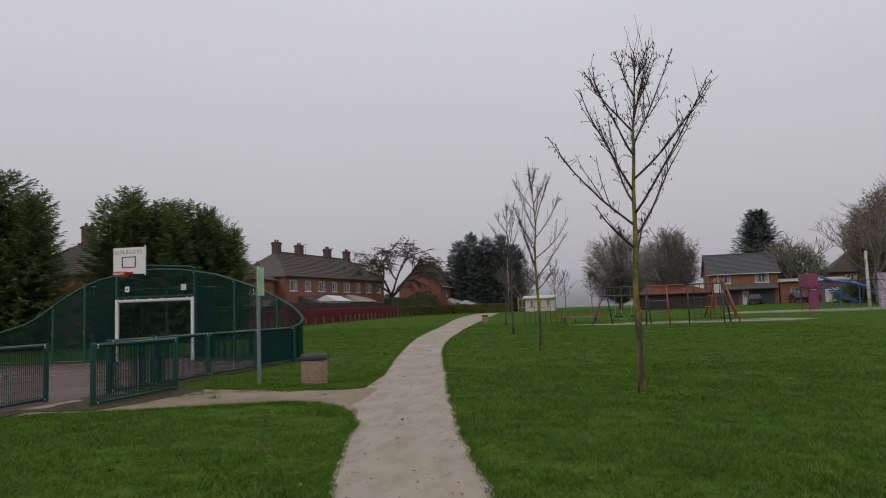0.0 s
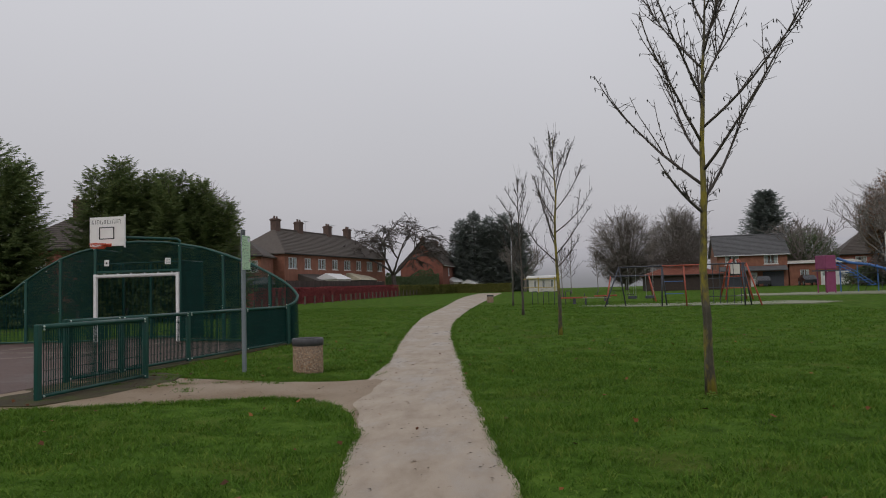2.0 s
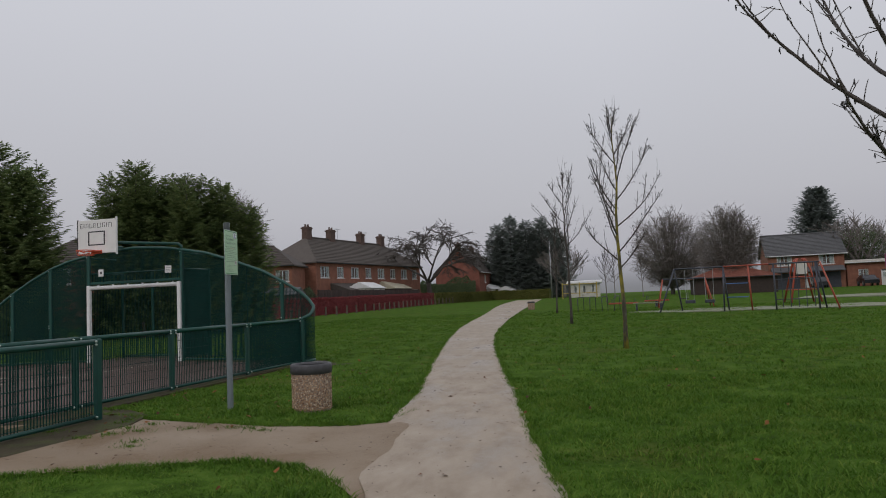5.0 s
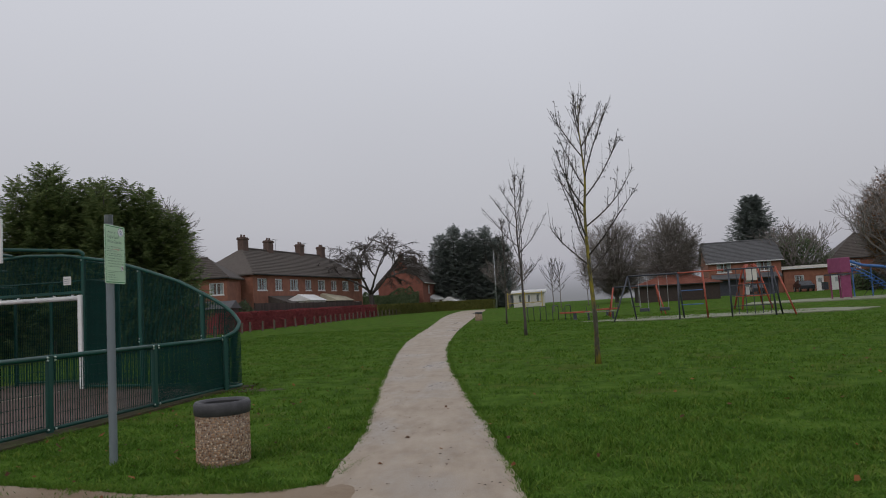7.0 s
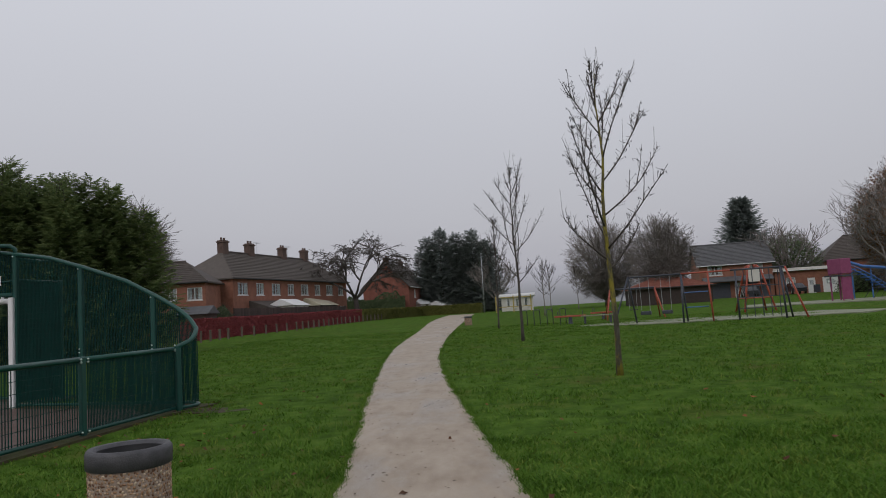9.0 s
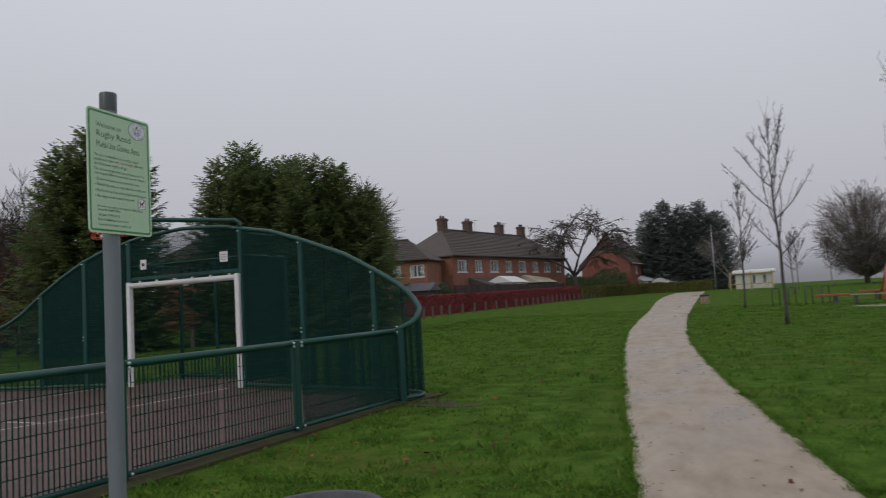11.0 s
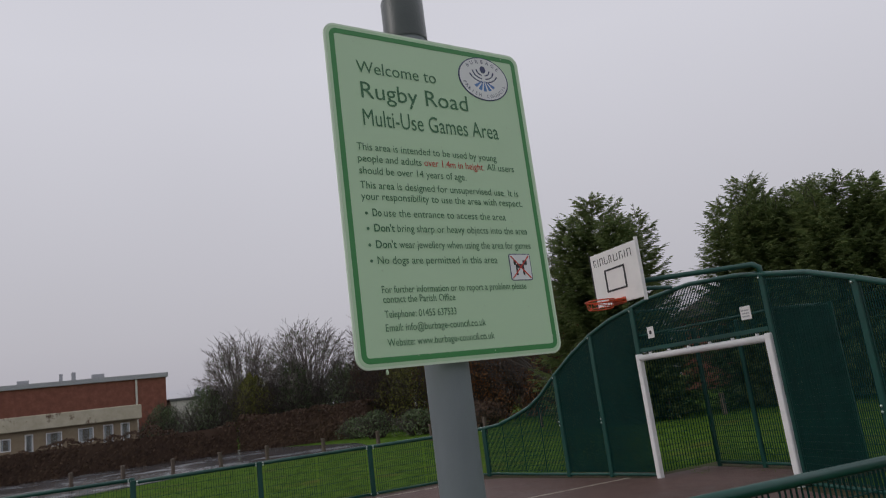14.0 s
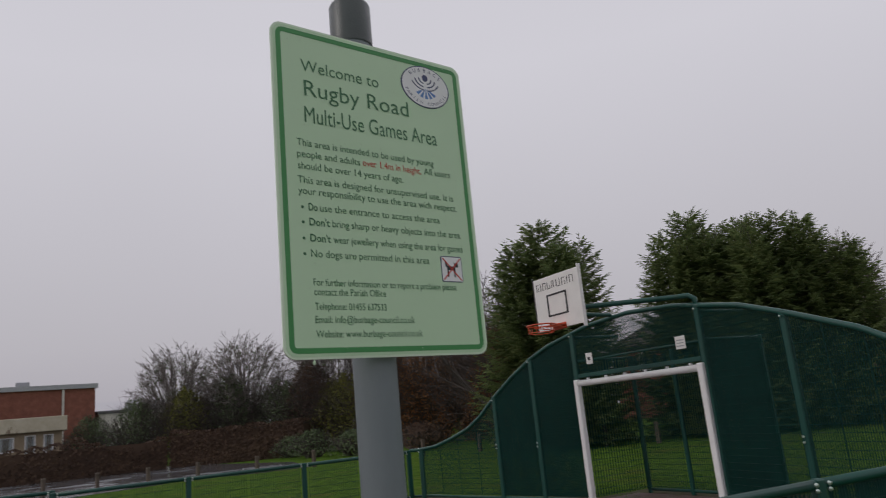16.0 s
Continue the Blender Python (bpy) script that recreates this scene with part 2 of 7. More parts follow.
M_INK_NAVY = mat("navy_print", [(0.3, (0.03, 0.045, 0.12)), (0.7, (0.045, 0.06, 0.15))], scale=5, rough=0.45, bump=0)
M_INK_BLUE = mat("blue_print", [(0.3, (0.08, 0.20, 0.50)), (0.7, (0.12, 0.26, 0.55))], scale=5, rough=0.45, bump=0)
M_PEBBLE = mat("pebble_aggregate", [(0.1, (0.12, 0.055, 0.028)), (0.4, (0.30, 0.165, 0.085)), (0.7, (0.42, 0.27, 0.16)), (0.95, (0.58, 0.47, 0.35))], scale=20, rough=0.5, bump=0.1, island=0.9)
M_MORTAR = mat("bin_concrete", [(0.3, (0.20, 0.15, 0.11)), (0.7, (0.28, 0.22, 0.17))], scale=18, rough=0.8, bump=0.5)
M_BINTOP = mat("black_bin_rim", [(0.3, (0.04, 0.04, 0.045)), (0.7, (0.075, 0.073, 0.08))], scale=14, rough=0.55, bump=0.4, fine=90)
M_BARK = mat("young_bark", [(0.25, (0.028, 0.025, 0.017)), (0.5, (0.06, 0.053, 0.036)), (0.75, (0.13, 0.12, 0.09))], scale=12, rough=0.8, bump=0.8, fine=70, stretch=(1, 1, 0.35), dirt=(0.23, 0.19, 0.02), dirt_scale=4.0, dirt_at=(0.46, 0.58))
M_TWIG = mat("dark_twigs", [(0.3, (0.045, 0.037, 0.034)), (0.7, (0.085, 0.07, 0.06))], scale=6, rough=0.8, bump=0)
# twigs of far trees, paled in the base colour to imitate haze
M_TWIG_HAZE = mat("haze_paled_twigs", [(0.3, (0.13, 0.115, 0.105)), (0.7, (0.20, 0.175, 0.16))], scale=2, rough=0.9, bump=0)
M_CONIFER = mat("conifer_foliage", [(0.05, (0.09, 0.135, 0.065)), (0.45, (0.165, 0.22, 0.09)), (0.8, (0.235, 0.27, 0.105)), (0.97, (0.32, 0.28, 0.12))], scale=0.5, rough=0.8, bump=0, island=0.5, spec=0.15, thin=0.5)
# lighter, bluer copy of the conifer colour: mist haze painted in
M_CONIFER_HAZE = mat("hazed_conifer_foliage", [(0.1, (0.17, 0.20, 0.19)), (0.9, (0.27, 0.295, 0.27))], scale=0.3, rough=0.8, bump=0, island=0.4, spec=0.1, thin=0.5)
M_TRUNK = mat("conifer_bark", [(0.3, (0.05, 0.035, 0.025)), (0.7, (0.10, 0.075, 0.055))], scale=8, rough=0.85, bump=0.6)
M_HEDGE = mat("red_hedge_leaves", [(0.1, (0.12, 0.022, 0.026)), (0.5, (0.22, 0.038, 0.045)), (0.9, (0.30, 0.075, 0.065))], scale=0.6, rough=0.7, bump=0, island=0.6, spec=0.25)
M_BROWN = mat("brown_hedge_leaves", [(0.1, (0.05, 0.034, 0.027)), (0.5, (0.095, 0.063, 0.047)), (0.9, (0.15, 0.10, 0.062))], scale=0.4, rough=0.8, bump=0, island=0.5, spec=0.15, thin=0.2)
M_OLIVE = mat("olive_shrub_leaves", [(0.1, (0.07, 0.08, 0.022)), (0.5, (0.13, 0.14, 0.036)), (0.9, (0.20, 0.175, 0.05))], scale=0.4, rough=0.75, bump=0, island=0.6, spec=0.15, thin=0.3)
M_RUST = mat("russet_leaves", [(0.1, (0.11, 0.048, 0.025)), (0.5, (0.185, 0.085, 0.037)), (0.9, (0.26, 0.145, 0.06))], scale=0.4, rough=0.75, bump=0, island=0.6, spec=0.15, thin=0.3)
M_SHRUB = mat("evergreen_shrub_leaves", [(0.1, (0.045, 0.07, 0.035)), (0.5, (0.085, 0.12, 0.055)), (0.9, (0.15, 0.18, 0.095))], scale=0.6, rough=0.65, bump=0, island=0.6, spec=0.2, thin=0.2)
M_LEAF = mat("fallen_leaves", [(0.1, (0.06, 0.024, 0.008)), (0.5, (0.13, 0.045, 0.012)), (0.9, (0.24, 0.10, 0.025))], scale=2, rough=0.7, spec=0.2, bump=0, island=0.9)
M_WOOD = mat("weathered_post_wood", [(0.3, (0.07, 0.053, 0.04)), (0.7, (0.14, 0.11, 0.085))], scale=9, rough=0.8, bump=0.5, stretch=(1, 1, 0.2))
M_BRICK = mat("orange_brick", [(0.3, (0.20, 0.08, 0.052)), (0.55, (0.27, 0.115, 0.075)), (0.75, (0.33, 0.155, 0.105))], scale=1.5, rough=0.85, bump=0.4, fine=12, dirt=(0.20, 0.085, 0.06), dirt_scale=0.25, dirt_at=(0.5, 0.75))
M_BRICK_DARK = mat("dark_red_brick", [(0.3, (0.16, 0.055, 0.04)), (0.55, (0.22, 0.08, 0.055)), (0.75, (0.27, 0.11, 0.08))], scale=1.5, rough=0.85, bump=0.4, fine=12)
M_ROOF = mat("brown_roof_tiles", [(0.3, (0.06, 0.05, 0.045)), (0.7, (0.10, 0.083, 0.072))], scale=2.0, rough=0.8, bump=0.3, fine=8, rand=0.3)
M_SLATE = mat("grey_roof_tiles", [(0.3, (0.08, 0.08, 0.085)), (0.7, (0.12, 0.12, 0.125))], scale=2.0, rough=0.75, bump=0.3, fine=8)
M_UPVC = mat("white_window_frame", [(0.3, (0.66, 0.66, 0.66)), (0.7, (0.76, 0.76, 0.76))], scale=3, rough=0.4, bump=0)
M_PALE = mat("pale_render", [(0.3, (0.50, 0.48, 0.44)), (0.7, (0.62, 0.60, 0.56))], scale=2, rough=0.8, bump=0.2, dirt=(0.3, 0.29, 0.25), dirt_scale=0.8, dirt_at=(0.55, 0.75))
M_CREAM = mat("cream_fascia", [(0.3, (0.42, 0.38, 0.27)), (0.7, (0.56, 0.52, 0.40))], scale=1.5, rough=0.7, bump=0.2, dirt=(0.12, 0.07, 0.04), dirt_scale=0.7, dirt_at=(0.58, 0.66))
M_TAN = mat("tan_cladding", [(0.3, (0.22, 0.17, 0.11)), (0.7, (0.30, 0.24, 0.16))], scale=2, rough=0.8, bump=0.2)
M_TIMBER = mat("dark_fence_boards", [(0.3, (0.035, 0.025, 0.022)), (0.7, (0.075, 0.052, 0.043))], scale=4, rough=0.85, bump=0.4, rand=0.4)
M_TARMAC = mat("wet_tarmac", [(0.3, (0.075, 0.078, 0.085)), (0.7, (0.12, 0.122, 0.13))], scale=1.2, rough=0.34, bump=0.2, fine=120, dirt=(0.11, 0.115, 0.125), dirt_scale=0.25, dirt_at=(0.40, 0.52), rough2=0.06)
M_CHIMNEY = mat("sooty_brick", [(0.3, (0.085, 0.055, 0.045)), (0.7, (0.14, 0.09, 0.075))], scale=3, rough=0.9, bump=0.3)
M_CURTAIN = mat("pale_curtain", [(0.3, (0.5, 0.49, 0.47)), (0.7, (0.62, 0.61, 0.58))], scale=3, rough=0.9, bump=0)
# brown of far crowns and hedge, lightened to carry the mist haze
M_BROWN_HAZE = mat("haze_tinted_brown_twigs", [(0.1, (0.09, 0.08, 0.075)), (0.9, (0.165, 0.145, 0.13))], scale=0.4, rough=0.9, bump=0, island=0.6, spec=0.1)
# emission graded by height stands in for mist brightness on the backdrop
M_MIST_GLOW = bpy.data.materials.new("glowing_mist")
M_MIST_GLOW.use_nodes = True
_n = M_MIST_GLOW.node_tree
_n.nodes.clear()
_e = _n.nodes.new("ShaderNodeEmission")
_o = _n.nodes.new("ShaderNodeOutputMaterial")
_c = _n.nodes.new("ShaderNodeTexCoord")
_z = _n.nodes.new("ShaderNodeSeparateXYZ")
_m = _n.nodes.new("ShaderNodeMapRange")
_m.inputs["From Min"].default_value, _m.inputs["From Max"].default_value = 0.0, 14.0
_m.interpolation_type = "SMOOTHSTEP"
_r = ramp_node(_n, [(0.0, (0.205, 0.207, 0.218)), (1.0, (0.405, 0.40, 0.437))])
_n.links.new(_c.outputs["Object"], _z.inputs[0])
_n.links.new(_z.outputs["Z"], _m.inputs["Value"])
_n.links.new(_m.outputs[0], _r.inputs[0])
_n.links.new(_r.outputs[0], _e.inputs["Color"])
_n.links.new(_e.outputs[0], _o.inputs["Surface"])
M_WEED = mat("weed_leaves", [(0.1, (0.08, 0.15, 0.016)), (0.9, (0.15, 0.22, 0.03))], scale=3, rough=0.75, bump=0, island=0.8, spec=0.2)
M_CRUMB = mat("leaf_crumbs", [(0.1, (0.035, 0.022, 0.014)), (0.9, (0.13, 0.085, 0.05))], scale=4, rough=0.8, bump=0, island=0.9)
M_GLASS = bpy.data.materials.new("window_glass")
M_GLASS.use_nodes = True
_b = M_GLASS.node_tree.nodes["Principled BSDF"]
_b.inputs["Base Color"].default_value = (0.8, 0.84, 0.85, 1)
_b.inputs["Roughness"].default_value = 0.05
_b.inputs["Transmission Weight"].default_value = 0.9
_b.inputs["IOR"].default_value = 1.2
M_RED = mat("red_play_steel", [(0.3, (0.30, 0.05, 0.03)), (0.7, (0.40, 0.09, 0.05))], scale=5, rough=0.5, bump=0.05)
M_BLUE = mat("blue_play_plastic", [(0.3, (0.03, 0.10, 0.30)), (0.7, (0.05, 0.15, 0.38))], scale=4, rough=0.4, bump=0.05)
M_PURPLE = mat("purple_play_panel", [(0.3, (0.20, 0.035, 0.10)), (0.7, (0.26, 0.06, 0.14))], scale=3, rough=0.5, bump=0.05)
M_LILAC = mat("pale_lilac_climbing_wall", [(0.3, (0.40, 0.33, 0.42)), (0.7, (0.50, 0.43, 0.52))], scale=3, rough=0.6, bump=0.05, dirt=(0.30, 0.14, 0.28), dirt_scale=4, dirt_at=(0.55, 0.65))
M_STEEL = mat("dark_painted_steel", [(0.3, (0.03, 0.035, 0.05)), (0.7, (0.055, 0.06, 0.08))], scale=5, rough=0.5, bump=0.05)
M_GALV = mat("galvanised_steel", [(0.3, (0.30, 0.31, 0.33)), (0.7, (0.42, 0.43, 0.45))], scale=7, rough=0.5, metal=0.4, bump=0.1)
M_PAD = mat("pale_safety_surface", [(0.3, (0.17, 0.18, 0.12)), (0.7, (0.25, 0.26, 0.18))], scale=2, rough=0.8, bump=0.2)
M_CARDARK = mat("dark_car_paint", [(0.3, (0.02, 0.022, 0.027)), (0.7, (0.035, 0.037, 0.043))], scale=2, rough=0.2, bump=0)
M_YELLOW = mat("yellow_barrier_paint", [(0.3, (0.36, 0.27, 0.06)), (0.7, (0.46, 0.36, 0.10))], scale=6, rough=0.5, bump=0.05)

# ---- ground, path and court ----
PATH_LEFT = [(-6, -0.75), (3, -0.86), (7.9, -1.08), (9.7, -1.38), (11.4, -1.56), (12.6, -1.74), (13.4, -1.95), (15.8, -2.2), (16.8, -2.24), (18.2, -2.27), (23.1, -2.70), (28, -3.08), (33, -3.45), (38, -3.7), (46, -3.75), (56, -3.7), (75, -3.85), (90, -3.65), (110, -2.5)]
PATH_RIGHT = [(-6, 0.75), (3, 0.55), (7.8, 0.24), (10.2, -0.10), (12.6, -0.34), (14.7, -0.56), (18.2, -0.81), (24.3, -1.33), (28.8, -1.63), (34, -1.84), (40, -1.9), (47, -1.8), (60, -1.35), (85, -0.3), (110, 0.95)]
BRANCH_LOW = [(-7.9, 13.1), (-5.7, 13.5), (-4.4, 13.86), (-3.2, 14.08), (-2.6, 13.8), (-2.1, 13.2), (-1.8, 12.65), (-1.6, 11.6), (-1.2, 11.2)]
BRANCH_TOP = [(-7.9, 17.1), (-6.36, 16.95), (-4.62, 16.22), (-3.62, 15.84), (-2.6, 15.78), (-2.25, 15.95), (-2.05, 16.6), (-1.9, 17.8), (-1.2, 18.2)]
TURN_C = -8.0
CU, SU = math.cos(radians(TURN_C)), math.sin(radians(TURN_C))


def court(u, v, z=0.0):
    """Court plan (u across, v along) to the world."""
    return (u * CU - v * SU, u * SU + v * CU, z)


def in_court(x, y, pad=0.0):
    u, v = x * CU + y * SU, -x * SU + y * CU
    return -21.75 - pad < u < -9.05 + pad and v < 25.2 + pad - max(0.0, u + 13.5) * 0.33


def wob(a, s=1.0, amp=1.0):
    return amp * (noise.noise((a * 1.3 * s, 3.7, 0.2)) * 0.6 + noise.noise((a * 5.1 * s, 9.1, 1.4)) * 0.4)


def on_path(x, y, pad=0.0):
    if lerp(PATH_LEFT, y) + wob(y, 1, 0.05) - pad < x < lerp(PATH_RIGHT, y) + wob(y + 50, 1, 0.05) + pad:
        return True
    return -7.9 < x < -1.2 and lerp(BRANCH_LOW, x) - pad < y < lerp(BRANCH_TOP, x) + pad


def axis(lo, hi, near_lo, near_hi, step, grow=1.35):
    vals = list(np.arange(near_lo, near_hi + 1e-6, step))
    s, a = step, near_hi
    while a < hi:
        s *= grow
        a = min(hi, a + s)
        vals.append(a)
    s, a = step, near_lo
    while a > lo:
        s *= grow
        a = max(lo, a - s)
        vals.insert(0, a)
    return vals


gb = Build()
gx, gy = axis(-1500, 1500, -30, 20, 0.5), axis(-1500, 1500, -4, 60, 0.5)
gv = []
for yy in gy:
    for xx in gx:
        bump_z = 0.0
        if abs(xx) < 60 and -10 < yy < 110 and not on_path(xx, yy, 0.5) and not in_court(xx, yy, 0.6):
            bump_z = 0.03 * noise.noise((xx * 0.5, yy * 0.5, 0)) + 0.012 * noise.noise((xx * 1.7, yy * 1.7, 4))
        gv.append((xx, yy, g_z(xx, yy) - 0.02 + bump_z))
nx = len(gx)
gf = [(j * nx + i, j * nx + i + 1, (j + 1) * nx + i + 1, (j + 1) * nx + i) for j in range(len(gy) - 1) for i in range(nx - 1)]
gb.add(gv, gf)
tagged(part("ground", gb, M_GRASS_SOIL, smooth=True), "damp green mown park lawn with worn patches", "lawn", kind="structure")

# main path
pb = Build()
ys = list(np.arange(-6, 40, 0.14)) + list(np.arange(40, 110, 0.6))
cols = 15
pv = []
for yy in ys:
    a, b = lerp(PATH_LEFT, yy) + wob(yy, 1, 0.07), lerp(PATH_RIGHT, yy) + wob(yy + 50, 1, 0.07)
    for i in range(cols):
        s = i / (cols - 1)
        edge = min(s, 1 - s)
        pv.append((a + (b - a) * s, yy, g_z(0, yy) + 0.004 + 0.018 * min(1, edge * 5) + 0.008 * noise.noise((s * 4, yy * 1.1, 2.0))))
pf = [(j * cols + i, j * cols + i + 1, (j + 1) * cols + i + 1, (j + 1) * cols + i) for j in range(len(ys) - 1) for i in range(cols - 1)]
pb.add(pv, pf)
tagged(part("path", pb, M_PATH, smooth=True), "damp pale gravel footpath with ragged grass edges", "footpath", kind="structure")

# side branch to the court gate
sb = Build()
xs = list(np.arange(-7.9, -1.15, 0.14))
sv = []
for xx in xs:
    a, b = lerp(BRANCH_LOW, xx) + wob(xx, 1.3, 0.12), lerp(BRANCH_TOP, xx) + wob(xx + 30, 1.3, 0.12)
    for i in range(cols):
        s = i / (cols - 1)
        edge = min(s, 1 - s)
        sv.append((xx, a + (b - a) * s, -0.004 + 0.016 * min(1, edge * 5) + 0.006 * noise.noise((xx * 1.5, s * 4, 7.0)) - 0.02 * max(0.0, xx + 2.0)))
sf = [(j * cols + i, (j + 1) * cols + i, (j + 1) * cols + i + 1, j * cols + i + 1) for j in range(len(xs) - 1) for i in range(cols - 1)]
sb.add(sv, sf)
tagged(part("path_branch", sb, M_SAND, smooth=True), "muddy sandy worn track leading to the court gate", "footpath", kind="structure")

# court slab, apron and worn white lines
U_R, U_L, V_END = -9.5, -21.3, 23.5
slab = Build()
slab.prism([court(U_L - 0.35, -2)[:2], court(U_R + 0.32, -2)[:2], court(U_R + 0.32, 22.6)[:2], court(U_R + 0.55, 23.9)[:2], court(-10.3, 24.3)[:2], court(-13.4, 25.2)[:2], court(-13.4, 26.6)[:2], court(-17.0, 26.6)[:2], court(-17.0, 25.2)[:2], court(-20.4, 24.3)[:2], court(U_L - 0.35, 23.5)[:2]], -0.2, 0.012)
tagged(part("court_apron", slab, M_APRON), "damp mossy concrete apron round the games court", "pavement", kind="structure")
tar = Build()
tar.prism([court(U_L + 0.08, -2)[:2], court(U_R - 0.08, -2)[:2], court(U_R - 0.08, 22.7)[:2], court(-10.3, 23.5)[:2], court(-13.7, 24.5)[:2], court(-13.7, 25.9)[:2], court(-16.7, 25.9)[:2], court(-16.7, 24.5)[:2], court(-20.4, 23.5)[:2], court(U_L + 0.08, 22.7)[:2]], -0.1, 0.018)
tagged(part("court_floor", tar, M_COURT), "damp reddish-brown macadam games court", "court floor", kind="structure")
gate_pad = Build()
gate_pad.prism([court(*p)[:2] for p in ((-9.2, 12.4), (-8.1, 12.6), (-7.75, 13.4), (-7.7, 15.2), (-8.0, 15.9), (-8.6, 16.3), (-9.2, 16.5))], -0.1, 0.016)
tagged(part("gate_pad", gate_pad, M_APRON), "damp dark concrete pad under the gate barrier", "pavement", kind="structure")
patch = Build()
patch.prism([court(*p)[:2] for p in ((-9.1, 22.9), (-8.3, 22.75), (-7.9, 22.95), (-8.2, 23.3), (-9.0, 23.5))], -0.1, -0.004)
tagged(part("concrete_patch", patch, M_APRON), "worn earth and concrete patch beside the fence corner", "pavement", kind="structure")


def court_line(pts, w=0.06, closed=False):
    lb = Build()
    pts = [Vector(p) for p in pts]
    left, right = [], []
    for i, p in enumerate(pts):
        d = (pts[min(i + 1, len(pts) - 1)] - pts[max(i - 1, 0)]).normalized()
        n = Vector((-d.y, d.x))
        left.append(p + n * w / 2)
        right.append(p - n * w / 2)
    verts = [court(p.x, p.y, 0.0225) for p in left] + [court(p.x, p.y, 0.0225) for p in right]
    k = len(pts)
    lb.add(verts, [(i + k, i + 1 + k, i + 1, i) for i in range(k - 1)])
    tagged(part("court_line", lb, M_LINE), "worn white line painted on the court", "court line", group="court lines", kind="structure")


GC = -15.2
court_line([(GC - 1.9, 24.4), (GC - 1.9, 20.75)])
court_line([(GC + 1.5, 24.4), (GC + 1.5, 20.75)])
court_line([(GC - 1.9, 20.72), (GC + 1.5, 20.72)])
court_line([(GC - 0.2 + 1.6 * math.cos(a), 20.69 - 1.6 * math.sin(a)) for a in np.linspace(0.02, math.pi - 0.02, 24)])
court_line([(U_L + 0.5, 23.1), (U_L + 0.5, 2)])

# car park beyond the far side of the court, and the lane behind the bollards
cp = Build()
cp.prism([(-31, 8), (-38.5, 27.2), (-36.5, 33.0), (-44, 35.5), (-62, 34.5), (-75, 24), (-80, 2), (-60, -30), (-34, -30)], -0.3, 0.006)
tagged(part("car_park", cp, M_TARMAC), "wet grey tarmac car park with puddles", "car park", kind="structure")

# ---- court fences ----
def court_pose(u, v, rz=0.0):
    x, y, _ = court(u, v)
    return pose(x, y, 0.0, 0, 0, TURN_C + rz)


def wire(length, z0, z1, top=None, step=0.05, gap=0.06, mid_gap=False, hstep=0.15, bar=0.004, deep=0.007):
    """Twin-wire mesh along +x; top(x) bounds it where the rail is curved."""
    wb = Build()
    n = int((length - 2 * gap) / step)
    for i in range(n + 1):
        x = gap + i * (length - 2 * gap) / n
        if mid_gap and abs(x - length / 2) < 0.03:
            continue
        zt = top(x) if top else z1
        if zt - z0 > 0.05:
            wb.box(x - bar, -deep, z0, x + bar, deep, zt)
    z = z0 + 0.03
    zmax = max(top(x) for x in np.linspace(0, length, 9)) if top else z1
    while z < zmax - 0.02:
        xs = [x for x in np.linspace(gap, length - gap, 40) if (top(x) if top else z1) > z]
        if len(xs) > 1:
            for o in (-0.007, 0.007):
                wb.box(xs[0], o - 0.003, z - 0.003, xs[-1], o + 0.003, z + 0.003)
        z += hstep
    return wb


def bolt(th, x, y, z, name="bolt"):
    b = Build()
    b.lathe([(0.001, 0.012), (0.012, 0.010), (0.017, 0.0), (0.017, -0.006)], 8)
    return part(name, b, M_BOLT, th, "pale galvanised dome bolt", smooth=True, m=pose(x, y, z, 90, 0, 0))


def fence_post(th, x, h=1.07, w=0.05, y=0.0, name="post"):
    b = Build().box(x - w, y - 0.035, 0.0, x + w, y + 0.035, h, 0.012)
    return part(name, b, M_GREEN, th)


def rail(th, pts, r=0.038, name="top_rail", label=""):
    return part(name, Build().tube(pts, r, 10), M_GREEN, th, label, smooth=True)


def fence_run(name, u, v0, stations, label, rz=90, H=1.03, dense=0):
    """A straight low fence; stations are post distances from its start."""
    th = thing(name, court_pose(u, v0, rz), label, "fence", group="low court fences")
    for s in stations:
        fence_post(th, s)
    for a, b in zip(stations, stations[1:]):
        rail(th, [(a + 0.05, 0, H), (b - 0.05, 0, H)])
        rail(th, [(a + 0.05, 0, 0.06), (b - 0.05, 0, 0.06)], 0.028, "bottom_rail")
        close = dense and b == stations[-1]
        part("mesh_panel", wire(b - a - 0.1, 0.08, H - 0.02, mid_gap=(b - a) > 2.2 and not close, step=0.031 if close else 0.046, bar=0.0046 if close else (0.003 if u == U_L else 0.0036), deep=0.006), M_GREEN_MESH, th, m=pose(a + 0.05, 0, 0))
        for z in (H - 0.035, H + 0.005, 0.06):
            bolt(th, a + 0.07, -0.045, z)
            bolt(th, b - 0.07, -0.045, z)
    return th


fence_run("court_fence", -9.58, 14.95, [0, 1.36, 3.51, 5.89, 8.3], "low dark-green mesh fence with tubular rails beside the path", rz=87.7, dense=1)
fence_run("court_fence", -9.95, 1.5, [0, 2.45, 4.9, 7.35, 9.8, 12.2], "low dark-green mesh fence before the court entrance")
fence_run("gate_barrier", -8.45, 13.04, [0, 2.46], "short dark-green mesh barrier standing before the court entrance")
fence_run("court_fence", U_L, 16.25, [0, 2.34, 4.68, 7.15], "low dark-green mesh fence on the far court side")
